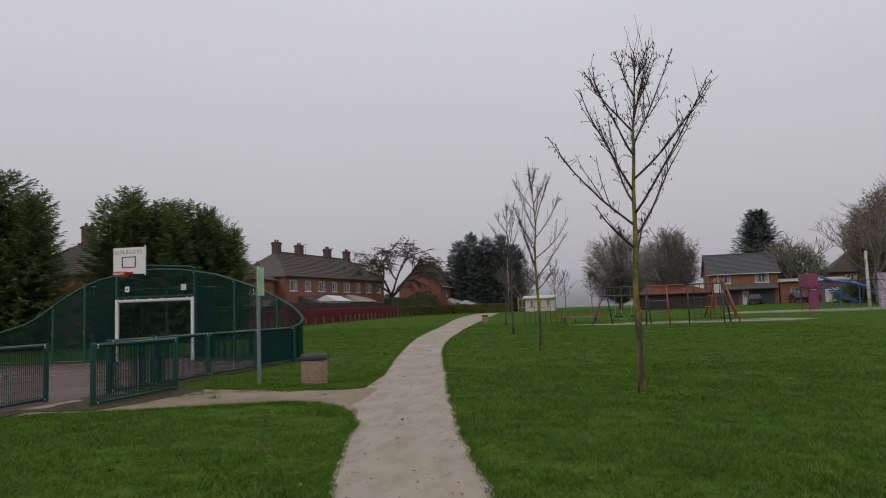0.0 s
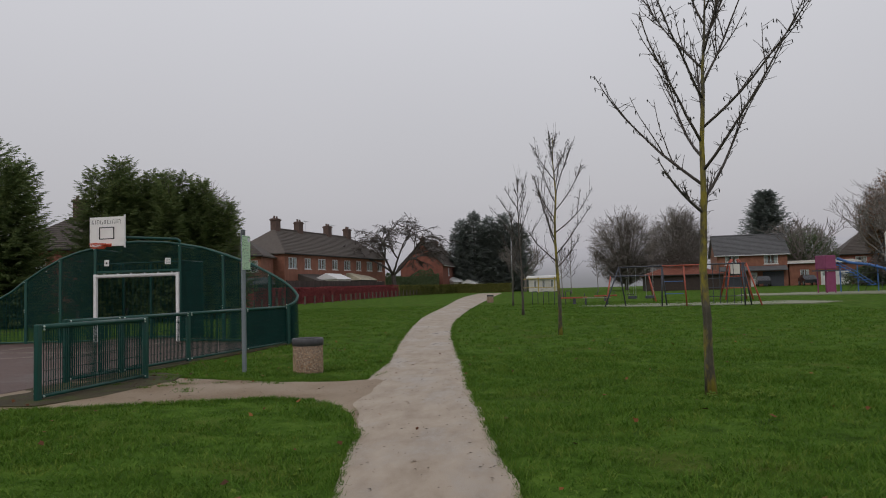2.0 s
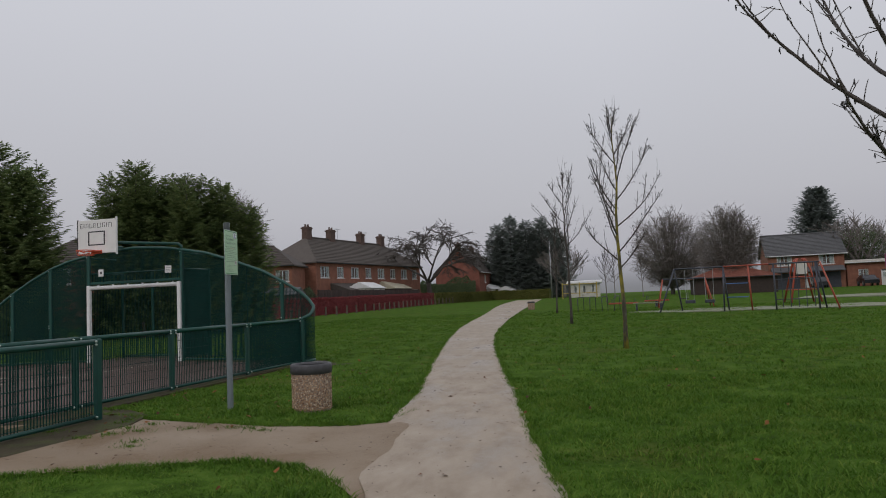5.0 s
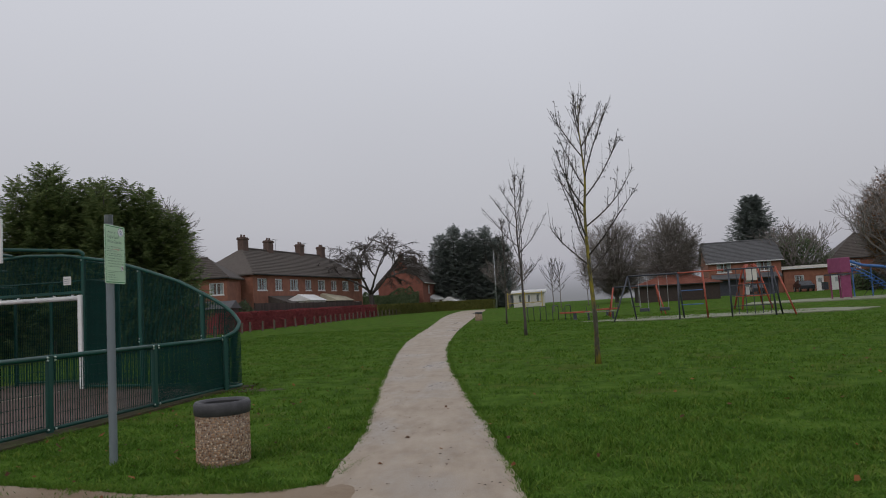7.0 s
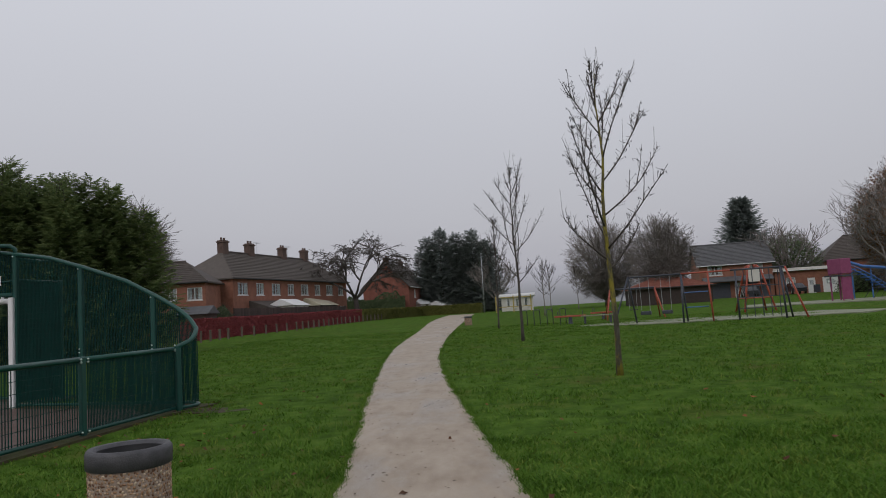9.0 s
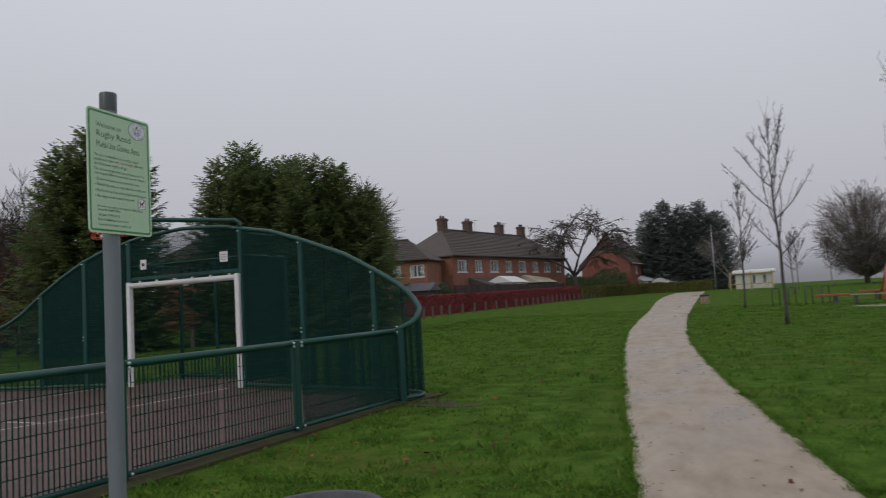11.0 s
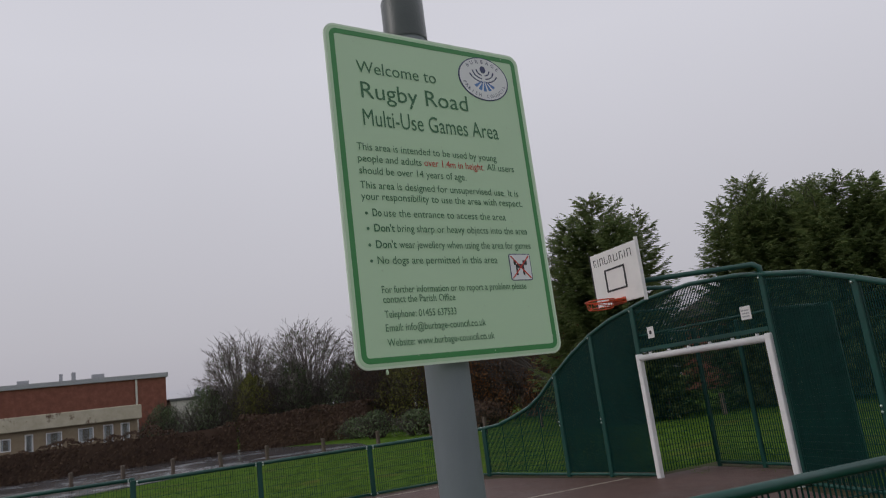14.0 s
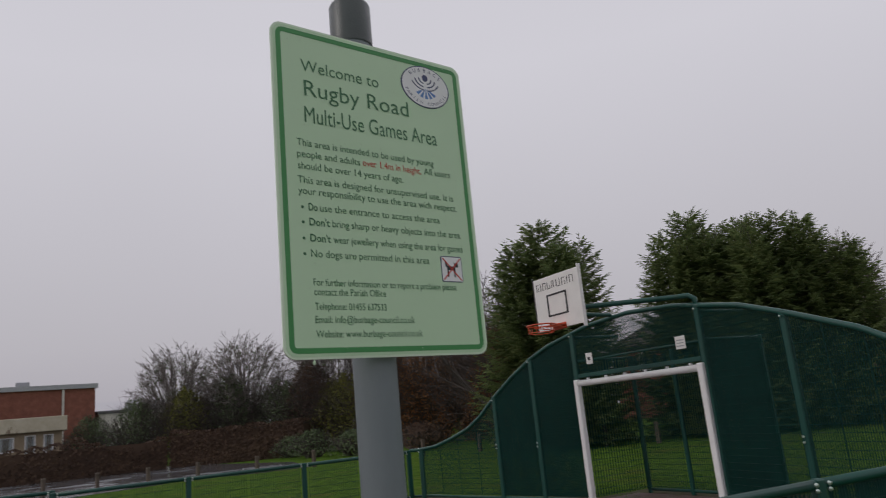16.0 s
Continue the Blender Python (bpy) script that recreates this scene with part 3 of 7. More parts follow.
fence_run("court_fence", U_L, 1.5, [0, 2.45, 4.9, 7.35, 9.8, 12.3], "low dark-green mesh fence on the far court side")
fence_run("gate_barrier", U_L - 1.1, 13.8, [0, 2.46], "short dark-green mesh barrier outside the far court entrance")

# ---- curved goal end ----
G0, G1, GV = -16.52, -13.50, 24.65


def end_run(name, plan, posts, height, label, pitch=0.036):
    """High end fence along a plan polyline with a curved top rail."""
    th = thing(name, court_pose(plan[0][0], plan[0][1]), label, "fence", group="high court fences")
    loc = [Vector((u - plan[0][0], v - plan[0][1], 0)) for u, v in plan]
    dist = [0.0]
    for a, b in zip(loc, loc[1:]):
        dist.append(dist[-1] + (b - a).length)

    def at(s):
        for i in range(len(loc) - 1):
            if s <= dist[i + 1] + 1e-9:
                return loc[i].lerp(loc[i + 1], (s - dist[i]) / (dist[i + 1] - dist[i]))
        return loc[-1].copy()

    total = dist[-1]
    n = 44
    pts = []
    for i in range(n + 1):
        s = total * i / n
        p = at(s)
        p.z = lerp(height, s)
        pts.append(p)
    rail(th, pts, 0.04, "curved_top_rail")
    bot = [at(total * i / n) + Vector((0, 0, 0.06)) for i in range(n + 1)]
    rail(th, bot, 0.028, "bottom_rail")
    for s in posts:
        p = at(s)
        d = (at(min(total, s + 0.05)) - at(max(0, s - 0.05))).to_2d()
        b = Build().box(-0.05, -0.035, 0, 0.05, 0.035, lerp(height, s) + 0.03, 0.012)
        part("post", b, M_GREEN, th, m=pose(p.x, p.y, 0, 0, 0, math.degrees(math.atan2(d.y, d.x))))
        for z in (1.02, 1.09, lerp(height, s) - 0.05):
            bolt(th, p.x - 0.02, p.y - 0.05, z)
    for a, b in zip(posts, posts[1:]):
        k = max(1, round((b - a) / 0.6)) if any(a < q < b for q in dist[1:-1]) else 1
        for i in range(k):
            s0, s1 = a + (b - a) * i / k, a + (b - a) * (i + 1) / k
            p, q = at(s0), at(s1)
            ln = (q - p).length
            w = wire(ln, 0.1, 0, top=lambda x, s0=s0: lerp(height, s0 + x) - 0.02, step=max(pitch, 0.04) if a > 2.0 else pitch, gap=0.011 if k > 1 or pitch < 0.03 else 0.05, hstep=0.1, bar=0.0047, deep=0.006)
            part("mesh_panel", w, M_GREEN_MESH, th, m=pose(p.x, p.y, 0, 0, 0, math.degrees(math.atan2(q.y - p.y, q.x - p.x))))
    return th


def arc_pts(cu, cv, r, a0, a1, n=7):
    return [(cu + r * math.cos(radians(a)), cv + r * math.sin(radians(a))) for a in np.linspace(a0, a1, n)]


# right wing: from the goal to the rounded corner
WING_R = [(G1, GV), (-11.78, 24.3), (-10.2, 24.0), (-9.7, 23.92), (-9.35, 23.8), (-9.12, 23.6), (-9.08, 23.35), (-9.2, 23.08)]
end_run("goal_end_fence", WING_R, [0.0, 1.70, 3.40, 5.12], [(0, 3.03), (0.9, 2.88), (1.8, 2.62), (2.8, 2.29), (3.49, 1.96), (4.0, 1.68), (4.45, 1.38), (4.85, 1.14), (5.12, 1.05)],
        "tall dark-green mesh goal-end fence curving down to a rounded corner")
WING_L = [(G0, GV), (-17.83, 24.4), (-18.9, 24.14), (-20.25, 23.84), (-20.95, 23.72), (-21.3, 23.45)]
end_run("goal_end_fence", WING_L, [0.0, 1.13, 2.23, 4.7], [(0, 3.02), (0.6, 2.88), (1.13, 2.68), (1.7, 2.37), (2.23, 2.02), (2.7, 1.66), (3.1, 1.44), (3.65, 1.26), (4.2, 1.12), (4.76, 1.06)],
        "tall dark-green mesh goal-end fence flaring down to the far side rail", pitch=0.021)

# goal: white frame, mesh head panel, recessed mesh cage
goal = thing("court_goal", court_pose(G0, GV), "white tubular goal frame set in dark-green mesh with a recess", "goal")
GW = G1 - G0
for x in (0.05, GW - 0.05):
    part("goal_post", Build().box(x - 0.055, -0.10, 0.0, x + 0.055, 0.0, 2.17, 0.014), M_WHITE, goal, "white painted steel upright")
part("crossbar", Build().tube([(0.1, -0.05, 2.1), (GW - 0.1, -0.05, 2.1)], 0.055, 12), M_WHITE, goal, "white painted tubular crossbar", smooth=True)
for k in range(6):
    part("net_hook", Build().box(0.35 + k * 0.48, -0.075, 2.15, 0.385 + k * 0.48, -0.025, 2.185, 0.004), M_WHITE, goal)
HEAD = [(0.0, 3.03), (0.5, 3.11), (GW / 2, 3.17), (GW - 0.5, 3.11), (GW, 3.03)]
rail(goal, [(x, 0.02, lerp(HEAD, x)) for x in np.linspace(0, GW, 17)], 0.04, "curved_top_rail")
part("mesh_panel", wire(GW, 2.2, 0, top=lambda x: lerp(HEAD, x) - 0.02, step=0.036, hstep=0.1, bar=0.0047, deep=0.006), M_GREEN_MESH, goal, m=pose(0, 0.02, 0))
part("head_rail", Build().box(0.06, -0.02, 2.2, GW - 0.06, 0.02, 2.27, 0.008), M_GREEN, goal)
part("brace_rail", Build().tube([(0.05, 0.03, 2.5), (GW - 0.05, 0.03, 2.5)], 0.02, 8), M_GREEN, goal, smooth=True)
RD = 1.35
for x in (0.04, GW - 0.04):
    part("mesh_panel", wire(RD, 0.1, 2.5, step=0.024 if x > 1 else 0.06, gap=0.02, hstep=0.1, bar=0.0047, deep=0.006), M_GREEN_MESH, goal, m=pose(x, 0.02, 0, 0, 0, 90))
    part("cage_rail", Build().tube([(x, 0.02, 2.52), (x, RD, 2.52)], 0.022, 8), M_GREEN, goal, smooth=True)
    part("cage_rail", Build().tube([(x, 0.02, 2.95), (x, RD * 0.8, 2.95)], 0.022, 8), M_GREEN, goal, smooth=True)
part("mesh_panel", wire(GW - 0.1, 0.1, 2.5, step=0.05, gap=0.03, hstep=0.1), M_GREEN_MESH, goal, m=pose(0.05, RD, 0))
for x in (0.04, GW * 0.36, GW - 0.04):
    part("cage_post", Build().box(x - 0.04, RD - 0.03, 0, x + 0.04, RD + 0.03, 2.55, 0.01), M_GREEN, goal)
part("bottom_rail", Build().tube([(0.05, RD, 0.08), (GW - 0.05, RD, 0.08)], 0.028, 8), M_GREEN, goal, smooth=True)
for x, w in ((0.42, 0.17), (GW - 0.42, 0.2)):
    pl = part("notice_plate", Build().box(x - w / 2, -0.012, 2.42, x + w / 2, -0.002, 2.62, 0.003), M_BOARD, goal, "small white notice plate")
    if x < 1:
        part("symbol", Build().lathe([(0.0001, 0.0), (0.035, 0.0), (0.035, 0.003)], 12), M_BLACK, pl, "dark round symbol", m=pose(x, -0.0135, 2.52, 90, 0, 0))
    else:
        for q in range(3):
            part("print_bar", Build().box(x - 0.07, -0.0145, 2.46 + q * 0.045, x + 0.07, -0.0125, 2.475 + q * 0.045), M_GALV, pl, "grey unreadable print line")

# basketball hoop on a cantilever arm
HU, HV = -15.05, 23.25
hoop = thing("basketball_hoop", court_pose(HU, HV), "white basketball backboard with orange ring on a green steel arm", "basketball hoop")
bb = part("backboard", Build().box(-0.58, 0, 2.95, 0.58, 0.022, 3.83, 0.006), M_BOARD, hoop, "white rectangular board")
part("side_edge", Build().box(0.578, -0.004, 2.90, 0.602, 0.06, 3.88, 0.003), M_BOARD, bb, "white folded edge")
part("side_edge", Build().box(-0.602, -0.004, 2.95, -0.578, 0.045, 3.85, 0.003), M_BLACK, bb, "dark folded edge")
for z0, z1, x0, x1 in ((3.16, 3.19, -0.26, 0.26), (3.50, 3.53, -0.26, 0.26), (3.19, 3.50, -0.26, -0.22), (3.19, 3.50, 0.22, 0.26)):
    part("target_line", Build().box(x0, -0.004, z0, x1, -0.001, z1), M_BLACK, bb, "black target square line")
for k, (x, w) in enumerate(((-0.47, 0.06), (-0.38, 0.02), (-0.29, 0.08), (-0.17, 0.08), (-0.06, 0.06), (0.08, 0.10), (0.22, 0.08), (0.32, 0.02), (0.42, 0.09))):
    part("print_bar", Build().box(x - w / 2, -0.004, 3.62, x - w / 2 + 0.014, -0.001, 3.74), M_BLACK, bb, "thin dark maker's mark stroke")
    if w > 0.05:
        part("print_bar", Build().box(x - w / 2 + 0.014, -0.004, 3.62 if k % 2 else 3.728, x + w / 2, -0.001, 3.632 if k % 2 else 3.74), M_BLACK, bb)
        part("print_bar", Build().box(x + w / 2 - 0.012, -0.004, 3.62, x + w / 2, -0.001, 3.74 if k % 3 else 3.68), M_BLACK, bb)
ring_pts = [(0.225 * math.cos(a), -0.38 + 0.225 * math.sin(a), 3.0) for a in np.linspace(0, 2 * math.pi, 29)]
rg = part("ring", Build().tube(ring_pts, 0.012, 8), M_ORANGE, hoop, "orange steel ring", smooth=True)
part("ring_bracket", Build().box(-0.17, -0.16, 2.985, 0.17, 0.0, 3.01, 0.004).box(-0.17, -0.012, 2.93, 0.17, -0.002, 3.03, 0.003), M_ORANGE, rg, "orange ring bracket")
for sx in (-1, 1):
    part("ring_strut", Build().tube([(0.17 * sx, -0.01, 2.94), (0.2 * sx, -0.36, 2.985)], 0.009, 6), M_ORANGE, rg)
low = [(0.19 * math.cos(a), -0.38 + 0.19 * math.sin(a), 2.88) for a in np.linspace(0, 2 * math.pi, 25)]
part("lower_ring", Build().tube(low, 0.007, 6), M_ORANGE, rg, smooth=True)
for k in range(10):
    a = 2 * math.pi * k / 10
    part("net_bar", Build().tube([(0.225 * math.cos(a), -0.38 + 0.225 * math.sin(a), 3.0), (0.19 * math.cos(a + 0.3), -0.38 + 0.19 * math.sin(a + 0.3), 2.88)], 0.005, 5), M_ORANGE, rg)
ax = G1 - HU - 0.02
part("arm", Build().tube([(0.2, 0.05, 3.22), (0.5, 0.25, 3.215), (ax - 0.3, GV - HV - 0.12, 3.21), (ax - 0.08, GV - HV - 0.02, 3.20), (ax, GV - HV + 0.02, 3.14), (ax, GV - HV + 0.02, 2.98)], 0.042, 10), M_GREEN, hoop, "bent dark-green steel arm", smooth=True)
part("arm", Build().tube([(-0.3, 0.05, 3.22), (-0.35, GV - HV - 0.0, 3.2), (-0.35, GV - HV + 0.02, 3.1)], 0.036, 8), M_GREEN, hoop, smooth=True)
part("back_plate", Build().box(-0.42, 0.02, 3.12, 0.42, 0.06, 3.6, 0.006), M_GREEN, hoop)

# ---- notice sign ----
SX, SY, SW, SH, SZ = -4.685, 17.330, 0.438, 0.622, 1.866
sign = thing("notice_sign", pose(SX, SY, 0.0, 0, 0, 90), "pale green court rules notice on a grey steel post in grass", "sign")


def rounded(w, h, r, n=6):
    pts = []
    for cx, cy, a0 in ((w / 2 - r, -h / 2 + r, -90), (w / 2 - r, h / 2 - r, 0), (-w / 2 + r, h / 2 - r, 90), (-w / 2 + r, -h / 2 + r, 180)):
        pts += [(cx + r * math.cos(radians(a0 + 90 * k / n)), cy + r * math.sin(radians(a0 + 90 * k / n))) for k in range(n + 1)]
    return pts


def plate(outline, d0, d1):
    """An upright plate facing -y: outline in x, z; d0 to d1 towards the reader."""
    n = len(outline)
    return Build().add([(x, -d0, z) for x, z in outline] + [(x, -d1, z) for x, z in outline], [tuple(range(n - 1, -1, -1)), tuple(range(n, 2 * n))] + [(i, (i + 1) % n, (i + 1) % n + n, i + n) for i in range(n)])


def frame_plate(w, h, r, t, d0, d1):
    a, b = rounded(w, h, r), rounded(w - 2 * t, h - 2 * t, max(0.004, r - t))
    n = len(a)
    verts = [(x, -d1, z) for x, z in a] + [(x, -d1, z) for x, z in b] + [(x, -d0, z) for x, z in a] + [(x, -d0, z) for x, z in b]
    faces = []
    for i in range(n):
        j = (i + 1) % n
        faces += [(i, j, n + j, n + i), (2 * n + i, 2 * n + j, j, i), (n + i, n + j, 3 * n + j, 3 * n + i)]
    return Build().add(verts, faces)


MID = SZ + SH / 2
up = pose(0, 0, MID)
board = part("board", plate(rounded(SW, SH, 0.022), -0.0025, 0.0015), M_SIGN_EDGE, sign, "flat aluminium panel with rounded corners", m=up)
part("face", plate(rounded(SW - 0.008, SH - 0.008, 0.019), 0.0015, 0.0021), M_SIGN, board, "pale mint-green printed face")
part("border", frame_plate(SW - 0.019, SH - 0.019, 0.015, 0.0095, 0.0021, 0.0026), M_SIGN_DARK, board, "mid-green printed border line")
part("post", Build().lathe([(0.041, -0.3), (0.041, SZ + SH + 0.03)], 28, (-0.012, 0.056, 0)), M_POST, sign, "grey painted round steel post", smooth=True)
part("cap", Build().lathe([(0.043, 0.0), (0.043, 0.089), (0.040, 0.096), (0.0005, 0.098)], 28, (-0.012, 0.056, SZ + SH + 0.02)), M_CAPG, sign, "dark wet plastic post cap", smooth=True)
for z in (SZ + 0.13, SZ + SH - 0.13):
    clip = part("clip", Build().box(-0.06, 0.003, z - 0.015, 0.06, 0.012, z + 0.015, 0.002), M_GALV, sign, "galvanised sign clip")
    part("strap", Build().lathe([(0.0415, -0.012), (0.044, -0.012), (0.044, 0.012), (0.0415, 0.012)], 24, (-0.012, 0.056, z)), M_GALV, clip)


def words(txt, u0, u1, v, ink, height=None, bold=0.0, name="lettering"):
    """One line of lettering fitted between u0 and u1 (fractions of the width), centred at fraction v from the top."""
    cu = bpy.data.curves.new("txt", "FONT")
    cu.body, cu.size, cu.offset, cu.resolution_u = txt, 1.0, bold, 3
    tmp = bpy.data.objects.new("txt", cu)
    me = bpy.data.meshes.new_from_object(tmp)
    bpy.data.objects.remove(tmp)
    bpy.data.curves.remove(cu)
    co = np.empty(len(me.vertices) * 3)
    me.vertices.foreach_get("co", co)
    co = co.reshape(-1, 3)
    x0, x1 = co[:, 0].min(), co[:, 0].max()
    sx = (u1 - u0) * SW / (x1 - x0)
    sz = height if height else sx
    out = np.zeros_like(co)
    out[:, 0] = (u0 - 0.5) * SW + (co[:, 0] - x0) * sx
    out[:, 1] = -0.0029
    out[:, 2] = (0.5 - v) * SH + (co[:, 1] - 0.26) * sz
    me.vertices.foreach_set("co", out.ravel())
    me.update()
    return part(name, me, ink, board)


words("Welcome to", 0.13, 0.516, 0.131, M_INK, 0.034)
words("Rugby Road", 0.14, 0.67, 0.205, M_INK, 0.046)
words("Multi-Use Games Area", 0.136, 0.82, 0.29, M_INK, 0.046)
T1, T2 = 0.0195, 0.018
words("This area is intended to be used by young", 0.094, 0.788, 0.377, M_INK, T1)
words("people and adults", 0.093, 0.388, 0.412, M_INK, T1)
words("over 1.4m in height.", 0.402, 0.712, 0.411, M_INK_RED, T1)
words("All users", 0.727, 0.879, 0.409, M_INK, T1)
words("should be over 14 years of age.", 0.094, 0.607, 0.448, M_INK, T1)
words("This area is designed for unsupervised use. It is", 0.09, 0.882, 0.491, M_INK, T1)
words("your responsibility to use the area with respect.", 0.09, 0.898, 0.524, M_INK, T1)
for v, head, rest, a, b in ((0.571, "Do", "use the entrance to access the area", 0.183, 0.791), (0.615, "Don't", "bring sharp or heavy objects into the area", 0.236, 0.901), (0.662, "Don't", "wear jewellery when using the area for games", 0.236, 0.908), (0.707, "", "No dogs are permitted in this area", 0.132, 0.712)):
    part("bullet", plate([(0.0028 * math.cos(k * math.pi / 5) + (0.105 - 0.5) * SW, 0.0028 * math.sin(k * math.pi / 5) + (0.5 - v) * SH) for k in range(10)], 0.0026, 0.0029), M_INK, board)
    if head:
        words(head, 0.132, 0.172 if head == "Do" else 0.224, v, M_INK, T1, bold=0.018)
    words(rest, a, b, v, M_INK, T1)
words("For further information or to report a problem please", 0.136, 0.85, 0.789, M_INK, T2)
words("contact the Parish Office", 0.137, 0.47, 0.816, M_INK, T2)
words("Telephone: 01455 637533", 0.137, 0.467, 0.857, M_INK, T2)
words("Email: info@burbage-council.co.uk", 0.135, 0.606, 0.894, M_INK, T2)
words("Website: www.burbage-council.co.uk", 0.136, 0.641, 0.934, M_INK, T2)
# emblem: white oval with blue rays and dark branches
EX, EZ, ER, EH = (0.782 - 0.5) * SW, (0.5 - 0.103) * SH, 0.060, 0.046
ell = lambda s, n=40: [(EX + ER * s * math.cos(2 * math.pi * k / n), EZ + EH * s * math.sin(2 * math.pi * k / n)) for k in range(n)]
emblem = part("emblem", plate(ell(1.02), 0.0021, 0.0030), M_INK_NAVY, board, "oval white emblem with a navy rim and blue rays")
part("emblem_field", plate(ell(0.975), 0.0030, 0.0033), M_INK_WHITE, emblem)
for k in range(5):
    a = radians(-90 + (k - 2) * 24)
    part("ray", plate([(EX + 0.004 * math.cos(a), EZ - 0.004), (EX + 0.031 * math.cos(a - 0.13), EZ + 0.027 * math.sin(a - 0.13)), (EX + 0.031 * math.cos(a + 0.13), EZ + 0.027 * math.sin(a + 0.13))], 0.0033, 0.0035), M_INK_BLUE, emblem)
part("emblem_flower", plate([(EX + 0.007 * math.cos(k * math.pi / 6), EZ + 0.020 + 0.008 * math.sin(k * math.pi / 6)) for k in range(12)], 0.0033, 0.0035), M_INK_NAVY, emblem)
for sx in (-1, 1):
    for r, a0, a1 in ((0.036, 200, 265), (0.026, 185, 262), (0.016, 175, 260)):
        aa = [radians(a) for a in np.linspace(a0, a1, 7)]
        outer = [(EX - sx * 0.001 + sx * -1 * r * math.cos(a) * -1, EZ + 0.018 + r * 0.75 * math.sin(a)) for a in aa]
        inner = [(EX - sx * 0.001 + sx * -1 * (r - 0.003) * math.cos(a) * -1, EZ + 0.018 + (r - 0.003) * 0.75 * math.sin(a)) for a in reversed(aa)]
        ol = outer + inner
        part("branch_mark", plate(ol if sx > 0 else ol[::-1], 0.0033, 0.0035), M_INK_NAVY, emblem)


def letter(ch, cx, cz, turn, size):
    """One small letter laid on the emblem, turned about its middle."""
    cu = bpy.data.curves.new("txt", "FONT")
    cu.body, cu.size, cu.resolution_u, cu.align_x = ch, size, 2, "CENTER"
    tmp = bpy.data.objects.new("txt", cu)
    me = bpy.data.meshes.new_from_object(tmp)
    bpy.data.objects.remove(tmp)
    bpy.data.curves.remove(cu)
    c, d = math.cos(turn), math.sin(turn)
    for v in me.vertices:
        x, z = v.co.x, v.co.y - size * 0.35
        v.co = (cx + x * c - z * d, -0.0036, cz + x * d + z * c)
    me.update()
    part("lettering", me, M_INK_NAVY, emblem)


for k, ch in enumerate("BURBAGE"):
    a = radians(90 - (k - 3) * 15.5)
    letter(ch, EX + 0.0505 * math.cos(a), EZ + 0.0375 * math.sin(a), (a - math.pi / 2) * 0.85, 0.0115)
for k, ch in enumerate("PARISH COUNCIL"):
    if ch != " ":
        a = radians(-90 + (k - 6.5) * 11.0)
        letter(ch, EX + 0.0505 * math.cos(a), EZ + 0.0375 * math.sin(a), (a + math.pi / 2) * 0.85, 0.0105)
# no-dogs symbol
DX, DZ, DS = (0.835 - 0.5) * SW, (0.5 - 0.728) * SH, 0.026
sym = part("no_dogs_symbol", plate(rounded(DS * 2, DS * 2, 0.004), 0.0021, 0.0029), M_INK_NAVY, board, "square no-dogs symbol with a red cross", m=pose(DX, 0, DZ))
part("symbol_field", plate(rounded(DS * 2 - 0.003, DS * 2 - 0.003, 0.003), 0.0029, 0.0031), M_INK_WHITE, sym)
dog = Build()
for x0, z0, x1, z1 in ((-0.012, -0.002, 0.008, 0.006), (-0.012, -0.016, -0.008, -0.002), (0.004, -0.016, 0.008, -0.002), (0.006, 0.004, 0.016, 0.013), (-0.016, 0.004, -0.011, 0.014)):
    dog.add(plate([(x0, z0), (x1, z0), (x1, z1), (x0, z1)], 0.0031, 0.0033).v, plate([(0, 0), (1, 0), (1, 1), (0, 1)], 0, 1).f)
part("dog_mark", dog, M_BLACK, sym)
for sx in (-1, 1):
    part("cross_bar", plate([(-0.022 * sx - 0.0018, -0.022), (-0.022 * sx + 0.0018, -0.022), (0.022 * sx + 0.0018, 0.022), (0.022 * sx - 0.0018, 0.022)], 0.0033, 0.0035), M_INK_RED, sym)
drops = Build()
rd = random.Random(8)
for k in range(150):
    x, z, r = rd.uniform(-0.2, 0.2), rd.uniform(-0.3, 0.3), rd.uniform(0.0006, 0.0014)
    drops.add([(x + r * math.cos(q * 1.047), -0.0030, z + r * 1.2 * math.sin(q * 1.047)) for q in range(6)] + [(x, -0.0030 - r * 0.6, z)], [(q, (q + 1) % 6, 6) for q in range(6)])
M_WATER = bpy.data.materials.new("water_drops")
M_WATER.use_nodes = True
_w = M_WATER.node_tree.nodes["Principled BSDF"]
_w.inputs["Base Color"].default_value, _w.inputs["Roughness"].default_value = (0.55, 0.72, 0.52, 1), 0.05
part("rain_drops", drops, M_WATER, board, "clear rain beads")
part("hanging_drop", Build().lathe([(0.0005, 0.006), (0.002, 0.003), (0.003, 0.0), (0.002, -0.003), (0.0003, -0.004)], 10, (-0.165, -0.001, -SH / 2 - 0.006)), M_WATER, board, smooth=True)


